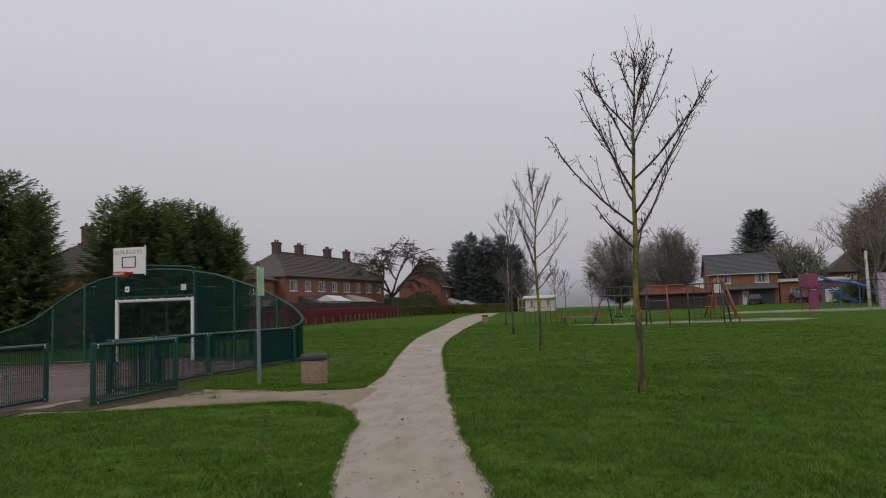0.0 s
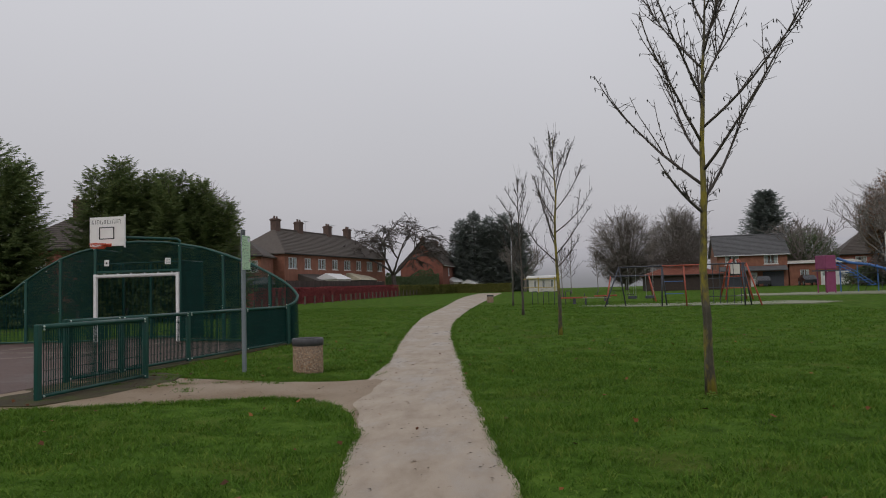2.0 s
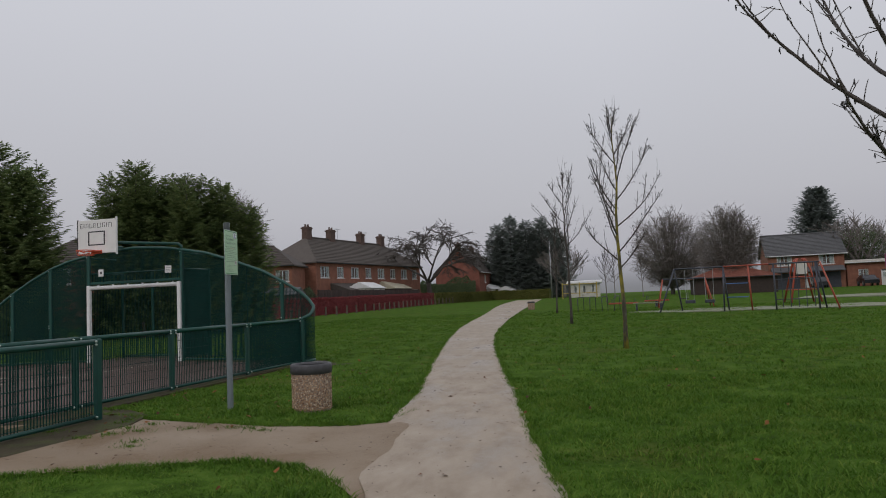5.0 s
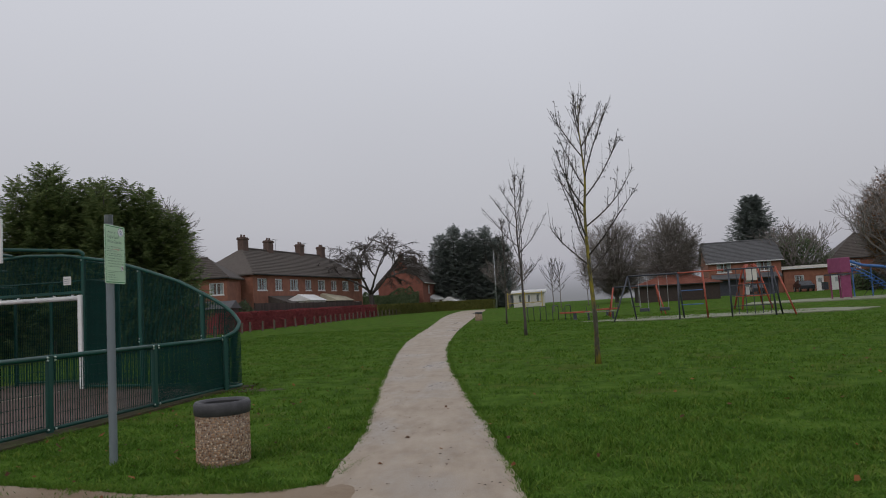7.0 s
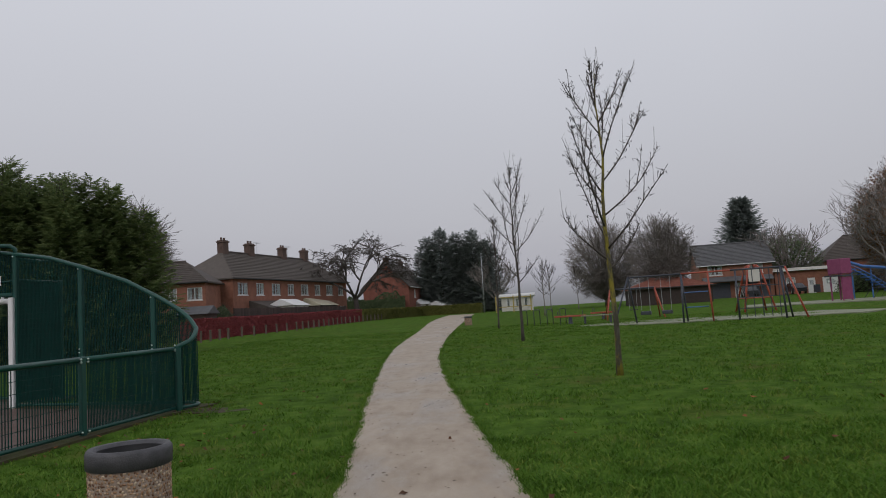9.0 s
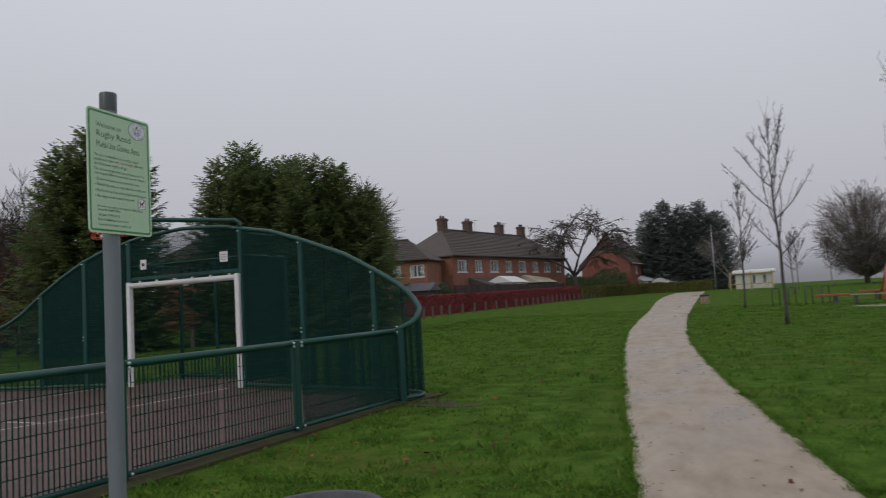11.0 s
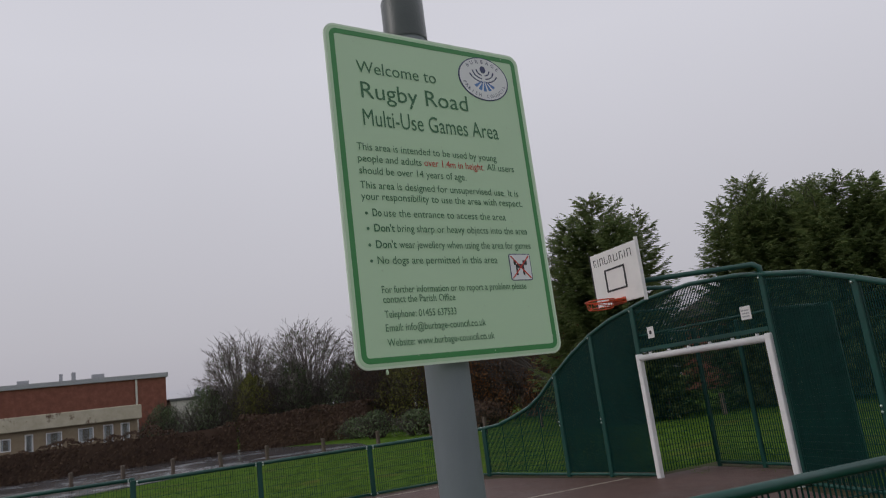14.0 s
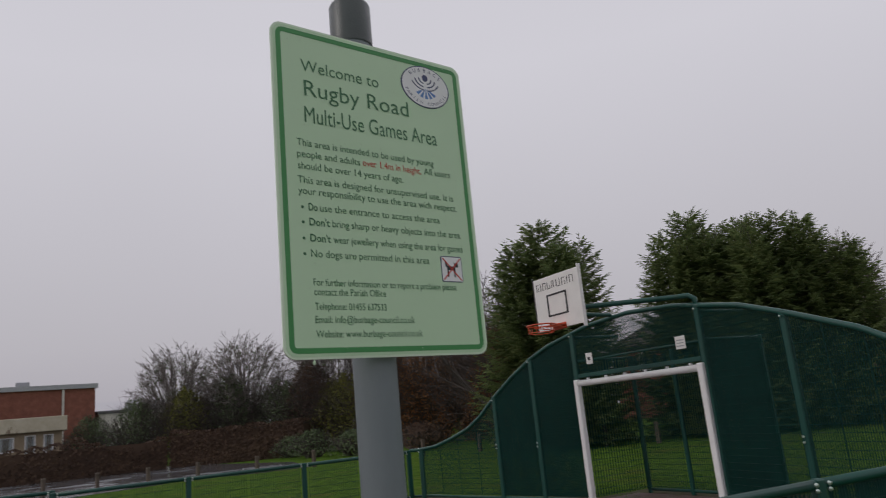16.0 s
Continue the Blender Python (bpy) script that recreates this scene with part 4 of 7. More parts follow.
# ---- pebble-faced litter bins ----
def litter_bin(x, y, label, rz=0.0):
    th = thing("litter_bin", on(x, y, rz), label, "litter bin", group="litter bins")
    r, h = 0.265, 0.485
    part("body", Build().lathe([(r - 0.012, -0.03), (r - 0.004, 0.0), (r - 0.002, h), (r - 0.05, h)], 40), M_MORTAR, th, smooth=True)
    peb = Build()
    rg2 = random.Random(21)
    rows_n, per = 21, 66
    for j in range(rows_n):
        for i in range(per):
            a = 2 * math.pi * (i + 0.5 * (j % 2) + rg2.uniform(-0.3, 0.3)) / per
            z = 0.012 + (h - 0.02) * (j + 0.5 + rg2.uniform(-0.3, 0.3)) / rows_n
            s, t, d = rg2.uniform(0.008, 0.0155), rg2.uniform(0.007, 0.013), rg2.uniform(0.004, 0.009)
            tilt = rg2.uniform(0, 3.14)
            ca, sa = math.cos(a), math.sin(a)
            pts = []
            for q in range(6):
                aa = q * math.pi / 3
                pu, pz = s * math.cos(aa), t * math.sin(aa)
                pu, pz = pu * math.cos(tilt) - pz * math.sin(tilt), pu * math.sin(tilt) + pz * math.cos(tilt)
                pts.append((r * ca - 0.004 * ca - pu * sa, r * sa - 0.004 * sa + pu * ca, z + pz))
            tops = [(p[0] * 0.45 + (r + d) * 0.55 * ca, p[1] * 0.45 + (r + d) * 0.55 * sa, p[2] * 0.55 + z * 0.45) for p in pts]
            peb.add(pts + tops, [(q, (q + 1) % 6, (q + 1) % 6 + 6, q + 6) for q in range(6)] + [(6, 7, 8, 9, 10, 11)])
    tagged(part("pebble_facing", peb, M_PEBBLE, th, "exposed brown pebble facing", smooth=True), kind="stuff")
    part("rim", Build().lathe([(r - 0.01, h - 0.01), (r + 0.012, h), (r + 0.014, h + 0.10), (r - 0.002, h + 0.125), (r - 0.035, h + 0.122), (r - 0.05, h + 0.10)], 40), M_BINTOP, th, "dark moulded rim with a round opening", smooth=True)
    part("liner", Build().lathe([(r - 0.051, h + 0.10), (r - 0.06, h - 0.3), (0.001, h - 0.32)], 32), M_BLACK, th, "black inner liner", smooth=True)
    return th


litter_bin(-3.5, 17.1, "round pebble-faced litter bin with black rim on the grass")
litter_bin(-0.55, 63.4, "round pebble-faced litter bin beside the distant path bend")

# ---- trees and shrubs ----
def bent(rng, start, direction, length, steps, droop, jit):
    pts, p, d = [Vector(start)], Vector(start), Vector(direction).normalized()
    for _ in range(steps):
        d = (d + Vector((rng.uniform(-jit, jit), rng.uniform(-jit, jit), droop + rng.uniform(-jit, jit) * 0.6))).normalized()
        p = p + d * (length / steps)
        pts.append(p.copy())
    return pts


def taper(r0, r1, n):
    return [r0 + (r1 - r0) * i / (n - 1) for i in range(n)]


def young_tree(x, y, seed, height, r0, first, label, spread=1.0, lean=0.0, bark=None):
    """Slim bare alder: clean stem, long limbs sweeping upward, short spurs, hanging cones and whippy top shoots."""
    rng = random.Random(seed)
    th = thing("young_tree", on(x, y), label, "tree", group="young trees beside the path")
    n = 18
    top = height * 0.93
    tr, px, py = [], 0.0, 0.0
    for i in range(n):
        s = i / (n - 1)
        tr.append(Vector((px, py, top * s - 0.05)))
        px += rng.uniform(-0.03, 0.03) * (0.4 + s) + lean * max(0.0, s - 0.35) * 2.2 / n
        py += rng.uniform(-0.035, 0.035) * (0.4 + s)
    rad = [r0 * (1.35 if i == 0 else 1.08 if i == 1 else 1.0) * (1 - (i / (n - 1)) ** 1.15) + 0.007 for i in range(n)]
    part("trunk", Build().tube(tr, rad, 10), bark or M_BARK, th, "grey-brown trunk with lichen patches", smooth=True)
    twigs, cat = Build(), Build()

    def cone(e):
        ln = rng.uniform(0.03, 0.07)
        cat.tube([e, e + Vector((rng.uniform(-0.01, 0.01), rng.uniform(-0.01, 0.01), -ln * 0.5)), e + Vector((0.006, 0.003, -ln))], [0.003, 0.009, 0.003], 5)

    def spurs(pts, count, r):
        """Short knobbly side shoots, some with cones."""
        for _ in range(count):
            w = rng.uniform(0.12, 1.0) * (len(pts) - 1)
            j = min(len(pts) - 2, int(w))
            b2 = pts[j].lerp(pts[j + 1], w - j)
            dd = (pts[j + 1] - pts[j]).normalized()
            side = Vector((rng.uniform(-1, 1), rng.uniform(-1, 1), rng.uniform(-0.4, 0.7)))
            tw = bent(rng, b2, dd * 0.6 + side, rng.uniform(0.05, 0.2), 3, 0.05, 0.25)
            twigs.tube(tw, taper(r, r * 0.55, len(tw)), 4, False)
            if rng.random() < 0.3:
                cone(tw[-1])

    m = 17
    az = rng.uniform(0, 6.28)
    for k in range(m):
        f = k / (m - 1)
        z = first + (top * 0.93 - first) * f ** 1.05
        az += 2.4 + rng.uniform(-0.5, 0.5)
        s = (z + 0.05) / top * (n - 1)
        i = min(n - 2, int(s))
        base = tr[i].lerp(tr[i + 1], s - i)
        ln = spread * (2.3 * (1 - f) ** 0.75 + 0.5) * rng.uniform(0.7, 1.08)
        el = radians(rng.uniform(26, 45) + 22 * f)
        if k < 2:
            ln *= 0.5
        pts = bent(rng, base, (math.cos(az) * math.cos(el), math.sin(az) * math.cos(el), math.sin(el)), ln, 9, 0.06, 0.075)
        rb = 0.019 * (1 - 0.5 * f) + 0.004
        part("limb", Build().tube(pts, taper(rb, 0.0055, len(pts)), 6), M_TWIG, th, smooth=True)
        spurs(pts, int(9 + 13 * ln), 0.0055)
        for _ in range(rng.randint(2, 4)):
            w = rng.uniform(0.2, 0.75) * (len(pts) - 1)
            j = min(len(pts) - 2, int(w))
            b2 = pts[j].lerp(pts[j + 1], w - j)
            dd = (pts[j + 1] - pts[j]).normalized()
            side = Vector((rng.uniform(-1, 1), rng.uniform(-1, 1), rng.uniform(-0.1, 0.7)))
            tw = bent(rng, b2, dd + side * 0.6, ln * rng.uniform(0.22, 0.5), 6, 0.08, 0.09)
            twigs.tube(tw, taper(0.0095, 0.0036, len(tw)), 5, False)
            spurs(tw, rng.randint(4, 9), 0.0045)
        for _ in range(rng.randint(0, 2)):
            b2 = pts[rng.randint(3, len(pts) - 1)]
            tw = bent(rng, b2, (rng.uniform(-0.25, 0.25), rng.uniform(-0.25, 0.25), 1), rng.uniform(0.3, 0.75), 4, 0.05, 0.05)
            twigs.tube(tw, taper(0.005, 0.0022, len(tw)), 4, False)
    for _ in range(9):
        a = rng.uniform(0, 6.28)
        tw = bent(rng, tr[-1 - rng.randint(0, 4)], (math.cos(a) * 0.45, math.sin(a) * 0.45, 1), rng.uniform(0.3, 0.75), 4, 0.05, 0.08)
        twigs.tube(tw, taper(0.006, 0.0024, len(tw)), 4, False)
    tagged(part("twigs", twigs, M_TWIG, th, "fine bare twigs"), kind="stuff")
    tagged(part("catkins", cat, M_BLACK, th, "dark hanging catkins and cones"), kind="stuff")
    return th


def bare_tree(name, m, seed, height, width, label, material, trunk_frac=0.25, levels=5, r0=0.16, min_r=0.012, lean=0.0, group="bare trees", droop=0.05):
    rng = random.Random(seed)
    th = thing(name, m, label, "tree", group=group)
    trunk, crown = Build(), Build()
    th_h = height * trunk_frac
    pts = bent(rng, (0, 0, -0.1), (lean, 0, 1), th_h + 0.1, 5, 0.05, 0.06)
    trunk.tube(pts, taper(r0 * 1.2, r0 * 0.8, len(pts)), 8)

    def grow(p, d, ln, r, lev):
        if lev == 0:
            return
        q = bent(rng, p, d, ln, 3, droop, 0.16)
        crown.tube(q, taper(max(r, min_r), max(r * 0.6, min_r * 0.8), len(q)), 4 if lev > 2 else 3, False)
        for _ in range(rng.choice((2, 3, 3)) if lev > 1 else 0):
            dd = (q[-1] - q[-2]).normalized()
            side = Vector((rng.uniform(-1, 1), rng.uniform(-1, 1), rng.uniform(-0.3, 0.7)))
            grow(q[-1] if rng.random() < 0.6 else q[-2], dd + side * 0.85, ln * rng.uniform(0.62, 0.85), r * 0.6, lev - 1)

    k = 6
    for i in range(k):
        a = 6.28 * i / k + rng.uniform(-0.4, 0.4)
        s = rng.uniform(0.45, 1.0)
        grow(pts[-1] - Vector((0, 0, th_h * 0.3 * rng.random())), (math.cos(a) * s * width / height * 1.7, math.sin(a) * s * width / height * 1.7, 1.0), (height - th_h) * 0.34, r0 * 0.55, levels)
    part("trunk", trunk, material, th, smooth=True)
    tagged(part("crown", crown, material, th, "tangle of bare branches"), kind="stuff")
    return th


def conifer(m, seed, height, radius, label, material=None, n=190, size=0.46, tips=8, group="conifers"):
    """Cypress: several leaders, each with tiers of sweeping branches that carry flat, fingered, drooping sprays."""
    rng = random.Random(seed)
    th = thing("conifer_tree", m, label, "tree", group=group)
    part("trunk", Build().tube([(0, 0, -0.1), (0.05, 0, height * 0.4), (0, 0.05, height * 0.85)], [0.3, 0.2, 0.05], 8), M_TRUNK, th, smooth=True)
    lead = [(Vector((0, 0, 0)), height, radius * (0.95 if tips else 1.0))]
    for k in range(tips):
        a = 6.28 * k / max(1, tips) + rng.uniform(-0.4, 0.4)
        o = radius * rng.uniform(0.35, 0.72)
        lead.append((Vector((math.cos(a) * o, math.sin(a) * o, 0)), height * rng.uniform(0.78, 0.99), radius * rng.uniform(0.42, 0.6)))
    b, shoots = Build(), Build()

    def spray(p, d, ln):
        """A flat plume: a midrib leaf and pairs of side fingers, tips hanging."""
        side = d.cross(Vector((rng.uniform(-0.35, 0.35), rng.uniform(-0.35, 0.35), 1))).normalized()
        verts, faces = [], []
        for q, a, f in ((0.35, 0.0, 0.65), (0.1, 0.6, 0.5), (0.1, -0.6, 0.5), (0.42, 0.5, 0.36), (0.42, -0.5, 0.36)):
            w = d * math.cos(a) + side * math.sin(a)
            o = p + d * ln * q - Vector((0, 0, 0.06 * ln * q))
            e = ln * f * rng.uniform(0.8, 1.2)
            c = (side * math.cos(a) - d * math.sin(a)) * ln * 0.095
            i = len(verts)
            verts += [o, o + w * e * 0.45 - c, o + w * e - Vector((0, 0, e * 0.22)), o + w * e * 0.45 + c]
            faces.append((i, i + 1, i + 2, i + 3))
        b.add(verts, faces)

    for o, h, rad in lead:
        nb = int(n * (0.5 + 0.5 * rad / radius))
        az = rng.uniform(0, 6.28)
        for i in range(nb):
            s = 0.03 + 0.96 * (i + rng.random()) / nb
            az += 2.4 + rng.uniform(-0.3, 0.3)
            ln = (rad * min(1.0, 0.72 + 0.9 * s) * (1 - s) ** 0.7 * 1.25 + 0.18) * rng.uniform(0.72, 1.22)
            out = Vector((math.cos(az), math.sin(az), 0))
            lift = rng.uniform(0.0, 0.22) + 0.55 * s ** 3
            sag = 0.28 * (1 - s) * ln * 0.4
            base = o + Vector((0, 0, h * s))
            k = max(5, int(ln * 6.0 / size) + 4)
            for j in range(k):
                q = 0.12 + 0.88 * (j + rng.random() * 0.8) / k
                p = base + out * ln * q + Vector((0, 0, ln * lift * q - sag * math.sin(q * 2.6) * 2.2 + 0.10 * ln * q * q))
                sg = 1 if j % 2 else -1
                a = sg * rng.uniform(0.35, 1.1) * (1.1 - 0.6 * q)
                d = Vector((out.x * math.cos(a) - out.y * math.sin(a), out.x * math.sin(a) + out.y * math.cos(a), lift * 0.6 - 0.12 + rng.uniform(-0.22, 0.25))).normalized()
                if p.z > 0.15:
                    spray(p, d, size * rng.uniform(0.75, 1.25) * (1.15 - 0.45 * q))
            tip = base + out * ln * 0.97 + Vector((0, 0, ln * lift * 0.97 + 0.08 * ln))
            spray(tip, (out + Vector((0, 0, lift + rng.uniform(-0.1, 0.35)))).normalized(), size * rng.uniform(0.7, 1.1))
        for _ in range(3):
            q = o + Vector((rng.uniform(-0.25, 0.25), rng.uniform(-0.25, 0.25), h * rng.uniform(0.94, 0.985)))
            pts = bent(rng, q, (rng.uniform(-0.12, 0.12), rng.uniform(-0.12, 0.12), 1), height * 0.045 + 0.3, 4, 0, 0.05)
            shoots.tube(pts, [0.02, 0.015, 0.012, 0.008, 0.004], 4)
            for p in pts[:4]:
                for _ in range(3):
                    a = rng.uniform(0, 6.28)
                    spray(p, Vector((math.cos(a), math.sin(a), 0.9)).normalized(), size * 0.42)
    tagged(part("crown", b, material or M_CONIFER, th, "dense dark green drooping foliage"), kind="stuff")
    tagged(part("leaders", shoots, M_TWIG, th, "thin bare leading shoots"), kind="stuff")
    return th


def leaf_cloud(rng, n, where, size):
    b = Build()
    for _ in range(n):
        p, d = where(rng)
        d = (d + Vector((rng.uniform(-1, 1), rng.uniform(-1, 1), rng.uniform(-1, 1))) * 0.8).normalized()
        u = d.orthogonal().normalized()
        w = d.cross(u)
        s = size * rng.uniform(0.6, 1.4)
        b.add([p - u * s * 0.5, p + w * s * 0.3, p + u * s * 0.6, p - w * s * 0.3], [(0, 1, 2, 3)])
    return b


def shrub(name, m, seed, sx, sy, h, label, material, n=3500, size=0.14, twig_n=160, twig_mat=None, category="shrub", group="shrubs"):
    rng = random.Random(seed)
    th = thing(name, m, label, category, group=group)
    tw = Build()
    for _ in range(twig_n):
        a, s = rng.uniform(0, 6.28), rng.random() ** 0.5
        ex, ey = math.cos(a) * s * sx, math.sin(a) * s * sy
        ez = h * (1 - 0.55 * s * s) * rng.uniform(0.7, 1.12)
        p0 = Vector((ex * 0.3, ey * 0.3, 0))
        pts = [p0, p0.lerp(Vector((ex, ey, ez)), 0.5) + Vector((rng.uniform(-.15, .15), rng.uniform(-.15, .15), 0.1)), Vector((ex, ey, ez))]
        tw.tube(pts, [0.025, 0.016, 0.006], 3, False)
        for _ in range(3):
            e = pts[1].lerp(pts[2], rng.random())
            tw.tube(bent(rng, e, (ex * 0.3 + rng.uniform(-1, 1), ey * 0.3 + rng.uniform(-1, 1), rng.uniform(0, 1.2)), h * 0.22, 2, 0.05, 0.2), [0.012, 0.008, 0.004], 3, False)
    tagged(part("stems", tw, twig_mat or M_TWIG, th, "thin woody stems"), kind="stuff")

    def where(r):
        a, s = r.uniform(0, 6.28), r.random() ** 0.4
        lob = 1 + 0.25 * noise.noise((math.cos(a) * 2 + seed, math.sin(a) * 2, seed * 0.7))
        zz = r.random() ** 0.8
        q = s * lob * (1 - zz ** 2.5 * 0.75)
        return Vector((math.cos(a) * q * sx, math.sin(a) * q * sy, 0.05 + zz * h * (0.92 + 0.2 * noise.noise((math.cos(a) * 3, math.sin(a) * 3, seed))))), Vector((math.cos(a), math.sin(a), 0.6))

    tagged(part("foliage", leaf_cloud(rng, n, where, size), material, th), kind="stuff")
    return th


def hedge(name, a, b, width, h, seed, label, material, n=6000, size=0.13, rough=0.06, group="hedges"):
    rng = random.Random(seed)
    a, b = Vector((*a, 0)), Vector((*b, 0))
    ln = (b - a).length
    th = thing(name, pose(a.x, a.y, 0, 0, 0, math.degrees(math.atan2(b.y - a.y, b.x - a.x))), label, "hedge", group=group)

    def where(r):
        s = r.uniform(0, ln)
        gz = g_z(0, a.y + (b.y - a.y) * s / ln)
        wv = 1 + 1.6 * rough * noise.noise((s * 0.25, seed, 0)) + rough * noise.noise((s * 1.1, seed, 3))
        k = r.random()
        zz = r.random()
        if k < 0.36:
            return Vector((s, width * 0.5 * r.uniform(-1, 1), gz + h * wv - abs(r.gauss(0, 0.05)))), Vector((0, 0, 1))
        sd = -1 if k < 0.82 else 1
        return Vector((s, sd * width * 0.5 * (1 + 0.1 * noise.noise((s * 0.8, zz * 2, seed))), gz + 0.03 + zz * h * wv)), Vector((0, sd, 0.2))

    core = Build().box(0.05, -width * 0.42, 0, ln - 0.05, width * 0.42, h * 0.9 + g_z(0, (a.y + b.y) / 2))
    tagged(part("inner_growth", core, material, th), kind="stuff")
    tagged(part("foliage", leaf_cloud(rng, n, where, size), material, th), kind="stuff")
    return th


def round_tree(m, seed, rx, h, base, label, material, n, size, twig_n, twig_mat):
    """Distant rounded tree: trunk, radiating twigs and a lobed crown."""
    rng = random.Random(seed)
    th = thing("round_tree", m, label, "tree", group="round trees")
    part("trunk", Build().tube([(0, 0, -0.2), (0.1, 0, h * 0.25), (0, 0.1, h * 0.55)], [0.3, 0.22, 0.12], 7), twig_mat, th, smooth=True)
    cz, rz = (h + base) / 2, (h - base) / 2
    tw = Build()

    def shell(r, lo=0.55):
        v = Vector((r.gauss(0, 1), r.gauss(0, 1), r.gauss(0, 1))).normalized()
        lob = 1 + 0.22 * noise.noise((v.x * 2.2 + seed, v.y * 2.2, v.z * 2.2)) + 0.12 * noise.noise((v.x * 6, v.y * 6 + seed, v.z * 6))
        k = lo + (1 - lo) * r.random() ** 0.5
        return Vector((v.x * rx * lob * k, v.y * rx * lob * k, cz + v.z * rz * lob * k)), v

    for _ in range(twig_n):
        p, v = shell(rng, 0.7)
        q = Vector((p.x * 0.2, p.y * 0.2, base * 0.5 + max(0.0, p.z - base) * 0.3))
        mid = q.lerp(p, 0.55) + Vector((rng.uniform(-0.4, 0.4), rng.uniform(-0.4, 0.4), 0.25))
        tw.tube([q, mid, p], [0.05, 0.03, 0.014], 3, False)
        for _ in range(7):
            e = mid.lerp(p, rng.uniform(0.1, 1))
            d = v * 0.8 + Vector((rng.uniform(-1, 1), rng.uniform(-1, 1), rng.uniform(-0.5, 1)))
            e2 = e + d * h * rng.uniform(0.04, 0.09)
            tw.tube([e, e2], [0.018, 0.012], 3, False)
            for _ in range(3):
                g = e.lerp(e2, rng.uniform(0.3, 1))
                tw.tube([g, g + (d * 0.6 + Vector((rng.uniform(-1, 1), rng.uniform(-1, 1), rng.uniform(-0.5, 1)))) * h * 0.03], [0.013, 0.009], 3, False)
    tagged(part("twigs", tw, twig_mat, th, "radiating fine twigs"), kind="stuff")
    tagged(part("crown", leaf_cloud(rng, n, shell, size), material, th), kind="stuff")
    return th


def arching_tree(m, seed, height, radius, label, material):
    """Old bare garden tree: short trunk, arching limbs and a dome of fine drooping twigs."""
    rng = random.Random(seed)
    th = thing("garden_tree", m, label, "tree", group="bare trees")
    part("trunk", Build().tube([(0, 0, -0.2), (0.15, 0, height * 0.14), (-0.05, 0.1, height * 0.3)], [0.5, 0.36, 0.3], 8), material, th, smooth=True)
    limbs, fine = Build(), Build()

    def grow(p, d, ln, r, lev):
        pts = bent(rng, p, d, ln, 4, -0.03 if lev < 3 else 0.03, 0.17)
        (limbs if lev > 1 else fine).tube(pts, taper(r, r * 0.62, len(pts)), 5 if lev > 2 else 3, False)
        if lev == 0:
            for _ in range(4):
                e = pts[rng.randint(1, 4)]
                fine.tube([e, e + Vector((rng.uniform(-0.5, 0.5), rng.uniform(-0.5, 0.5), rng.uniform(-0.45, 0.3)))], [0.022, 0.014], 3, False)
            return
        for c in range(2 if lev > 4 else 3):
            o = Vector((pts[-1].x, pts[-1].y, 0))
            o = o.normalized() if o.length > 0.1 else Vector((1, 0, 0))
            side = Vector((rng.uniform(-1, 1), rng.uniform(-1, 1), rng.uniform(-0.55, 0.6)))
            dd = (pts[-1] - pts[-2]).normalized() * 0.75 + side * 0.8 + o * 0.28
            dd.z -= 0.12 * (4 - lev)
            grow(pts[-1] if c < 2 else pts[2], dd, ln * rng.uniform(0.62, 0.86), r * 0.71, lev - 1)

    for i in range(6):
        a = 6.283 * i / 6 + rng.uniform(-0.35, 0.35)
        sp = rng.uniform(0.6, 1.15) * radius / height
        grow(Vector((0, 0.05, height * rng.uniform(0.22, 0.3))), (math.cos(a) * sp, math.sin(a) * sp, 0.62), height * 0.3, 0.2, 5)
    tagged(part("limbs", limbs, material, th, "dark twisted arching limbs"), kind="stuff")
    tagged(part("twigs", fine, material, th, "fine drooping bare twigs"), kind="stuff")
    return th


# young trees along the path
young_tree(2.58, 13.9, 3, 6.0, 0.055, 2.15, "slim bare young tree with lichen on its trunk, on the grass", 1.0, 0.2)
young_tree(1.74, 25.8, 7, 6.3, 0.052, 1.95, "slim bare young tree with reddish catkins, on the grass", 1.0)
young_tree(1.2, 40.0, 12, 7.3, 0.055, 2.2, "slim bare young tree further along the path", 1.25, bark=M_TWIG)
young_tree(1.05, 53.8, 15, 7.0, 0.045, 1.9, "slim bare young tree near the distant path bend", 0.95, bark=M_TWIG)
young_tree(9.0, 92, 18, 5.5, 0.05, 1.8, "slim bare young tree far off in the mist", 0.95, bark=M_TWIG_HAZE)
young_tree(13.0, 98, 19, 5.5, 0.05, 1.8, "slim bare young tree far off in the mist", 0.95, bark=M_TWIG_HAZE)
young_tree(6.6, 78, 23, 5.2, 0.05, 1.8, "slim bare young tree far off in the mist", 0.95, bark=M_TWIG_HAZE)

# conifers behind the court
conifer(on(-26.0, 39.6), 31, 9.6, 3.3, "large dense dark-green cypress beside the court")
conifer(on(-21.4, 44.0), 32, 9.1, 3.3, "large dense dark-green cypress behind the court goal")
conifer(on(-18.9, 44.8), 33, 8.3, 3.1, "broad dark-green cypress behind the court goal")
conifer(on(-20.1, 45.6), 36, 8.5, 2.8, "dense dark-green cypress between its neighbours", n=150)
conifer(on(-17.2, 45.6), 35, 7.2, 2.3, "broad lower cypress behind the court corner", n=160, tips=6)
bare_tree("scrub_tree", on(-31.5, 40.5), 34, 8.6, 6.5, "dark twisted bare tree at the corner of the park", M_TWIG, trunk_frac=0.2, levels=6, r0=0.12, min_r=0.013, group="scrub trees")
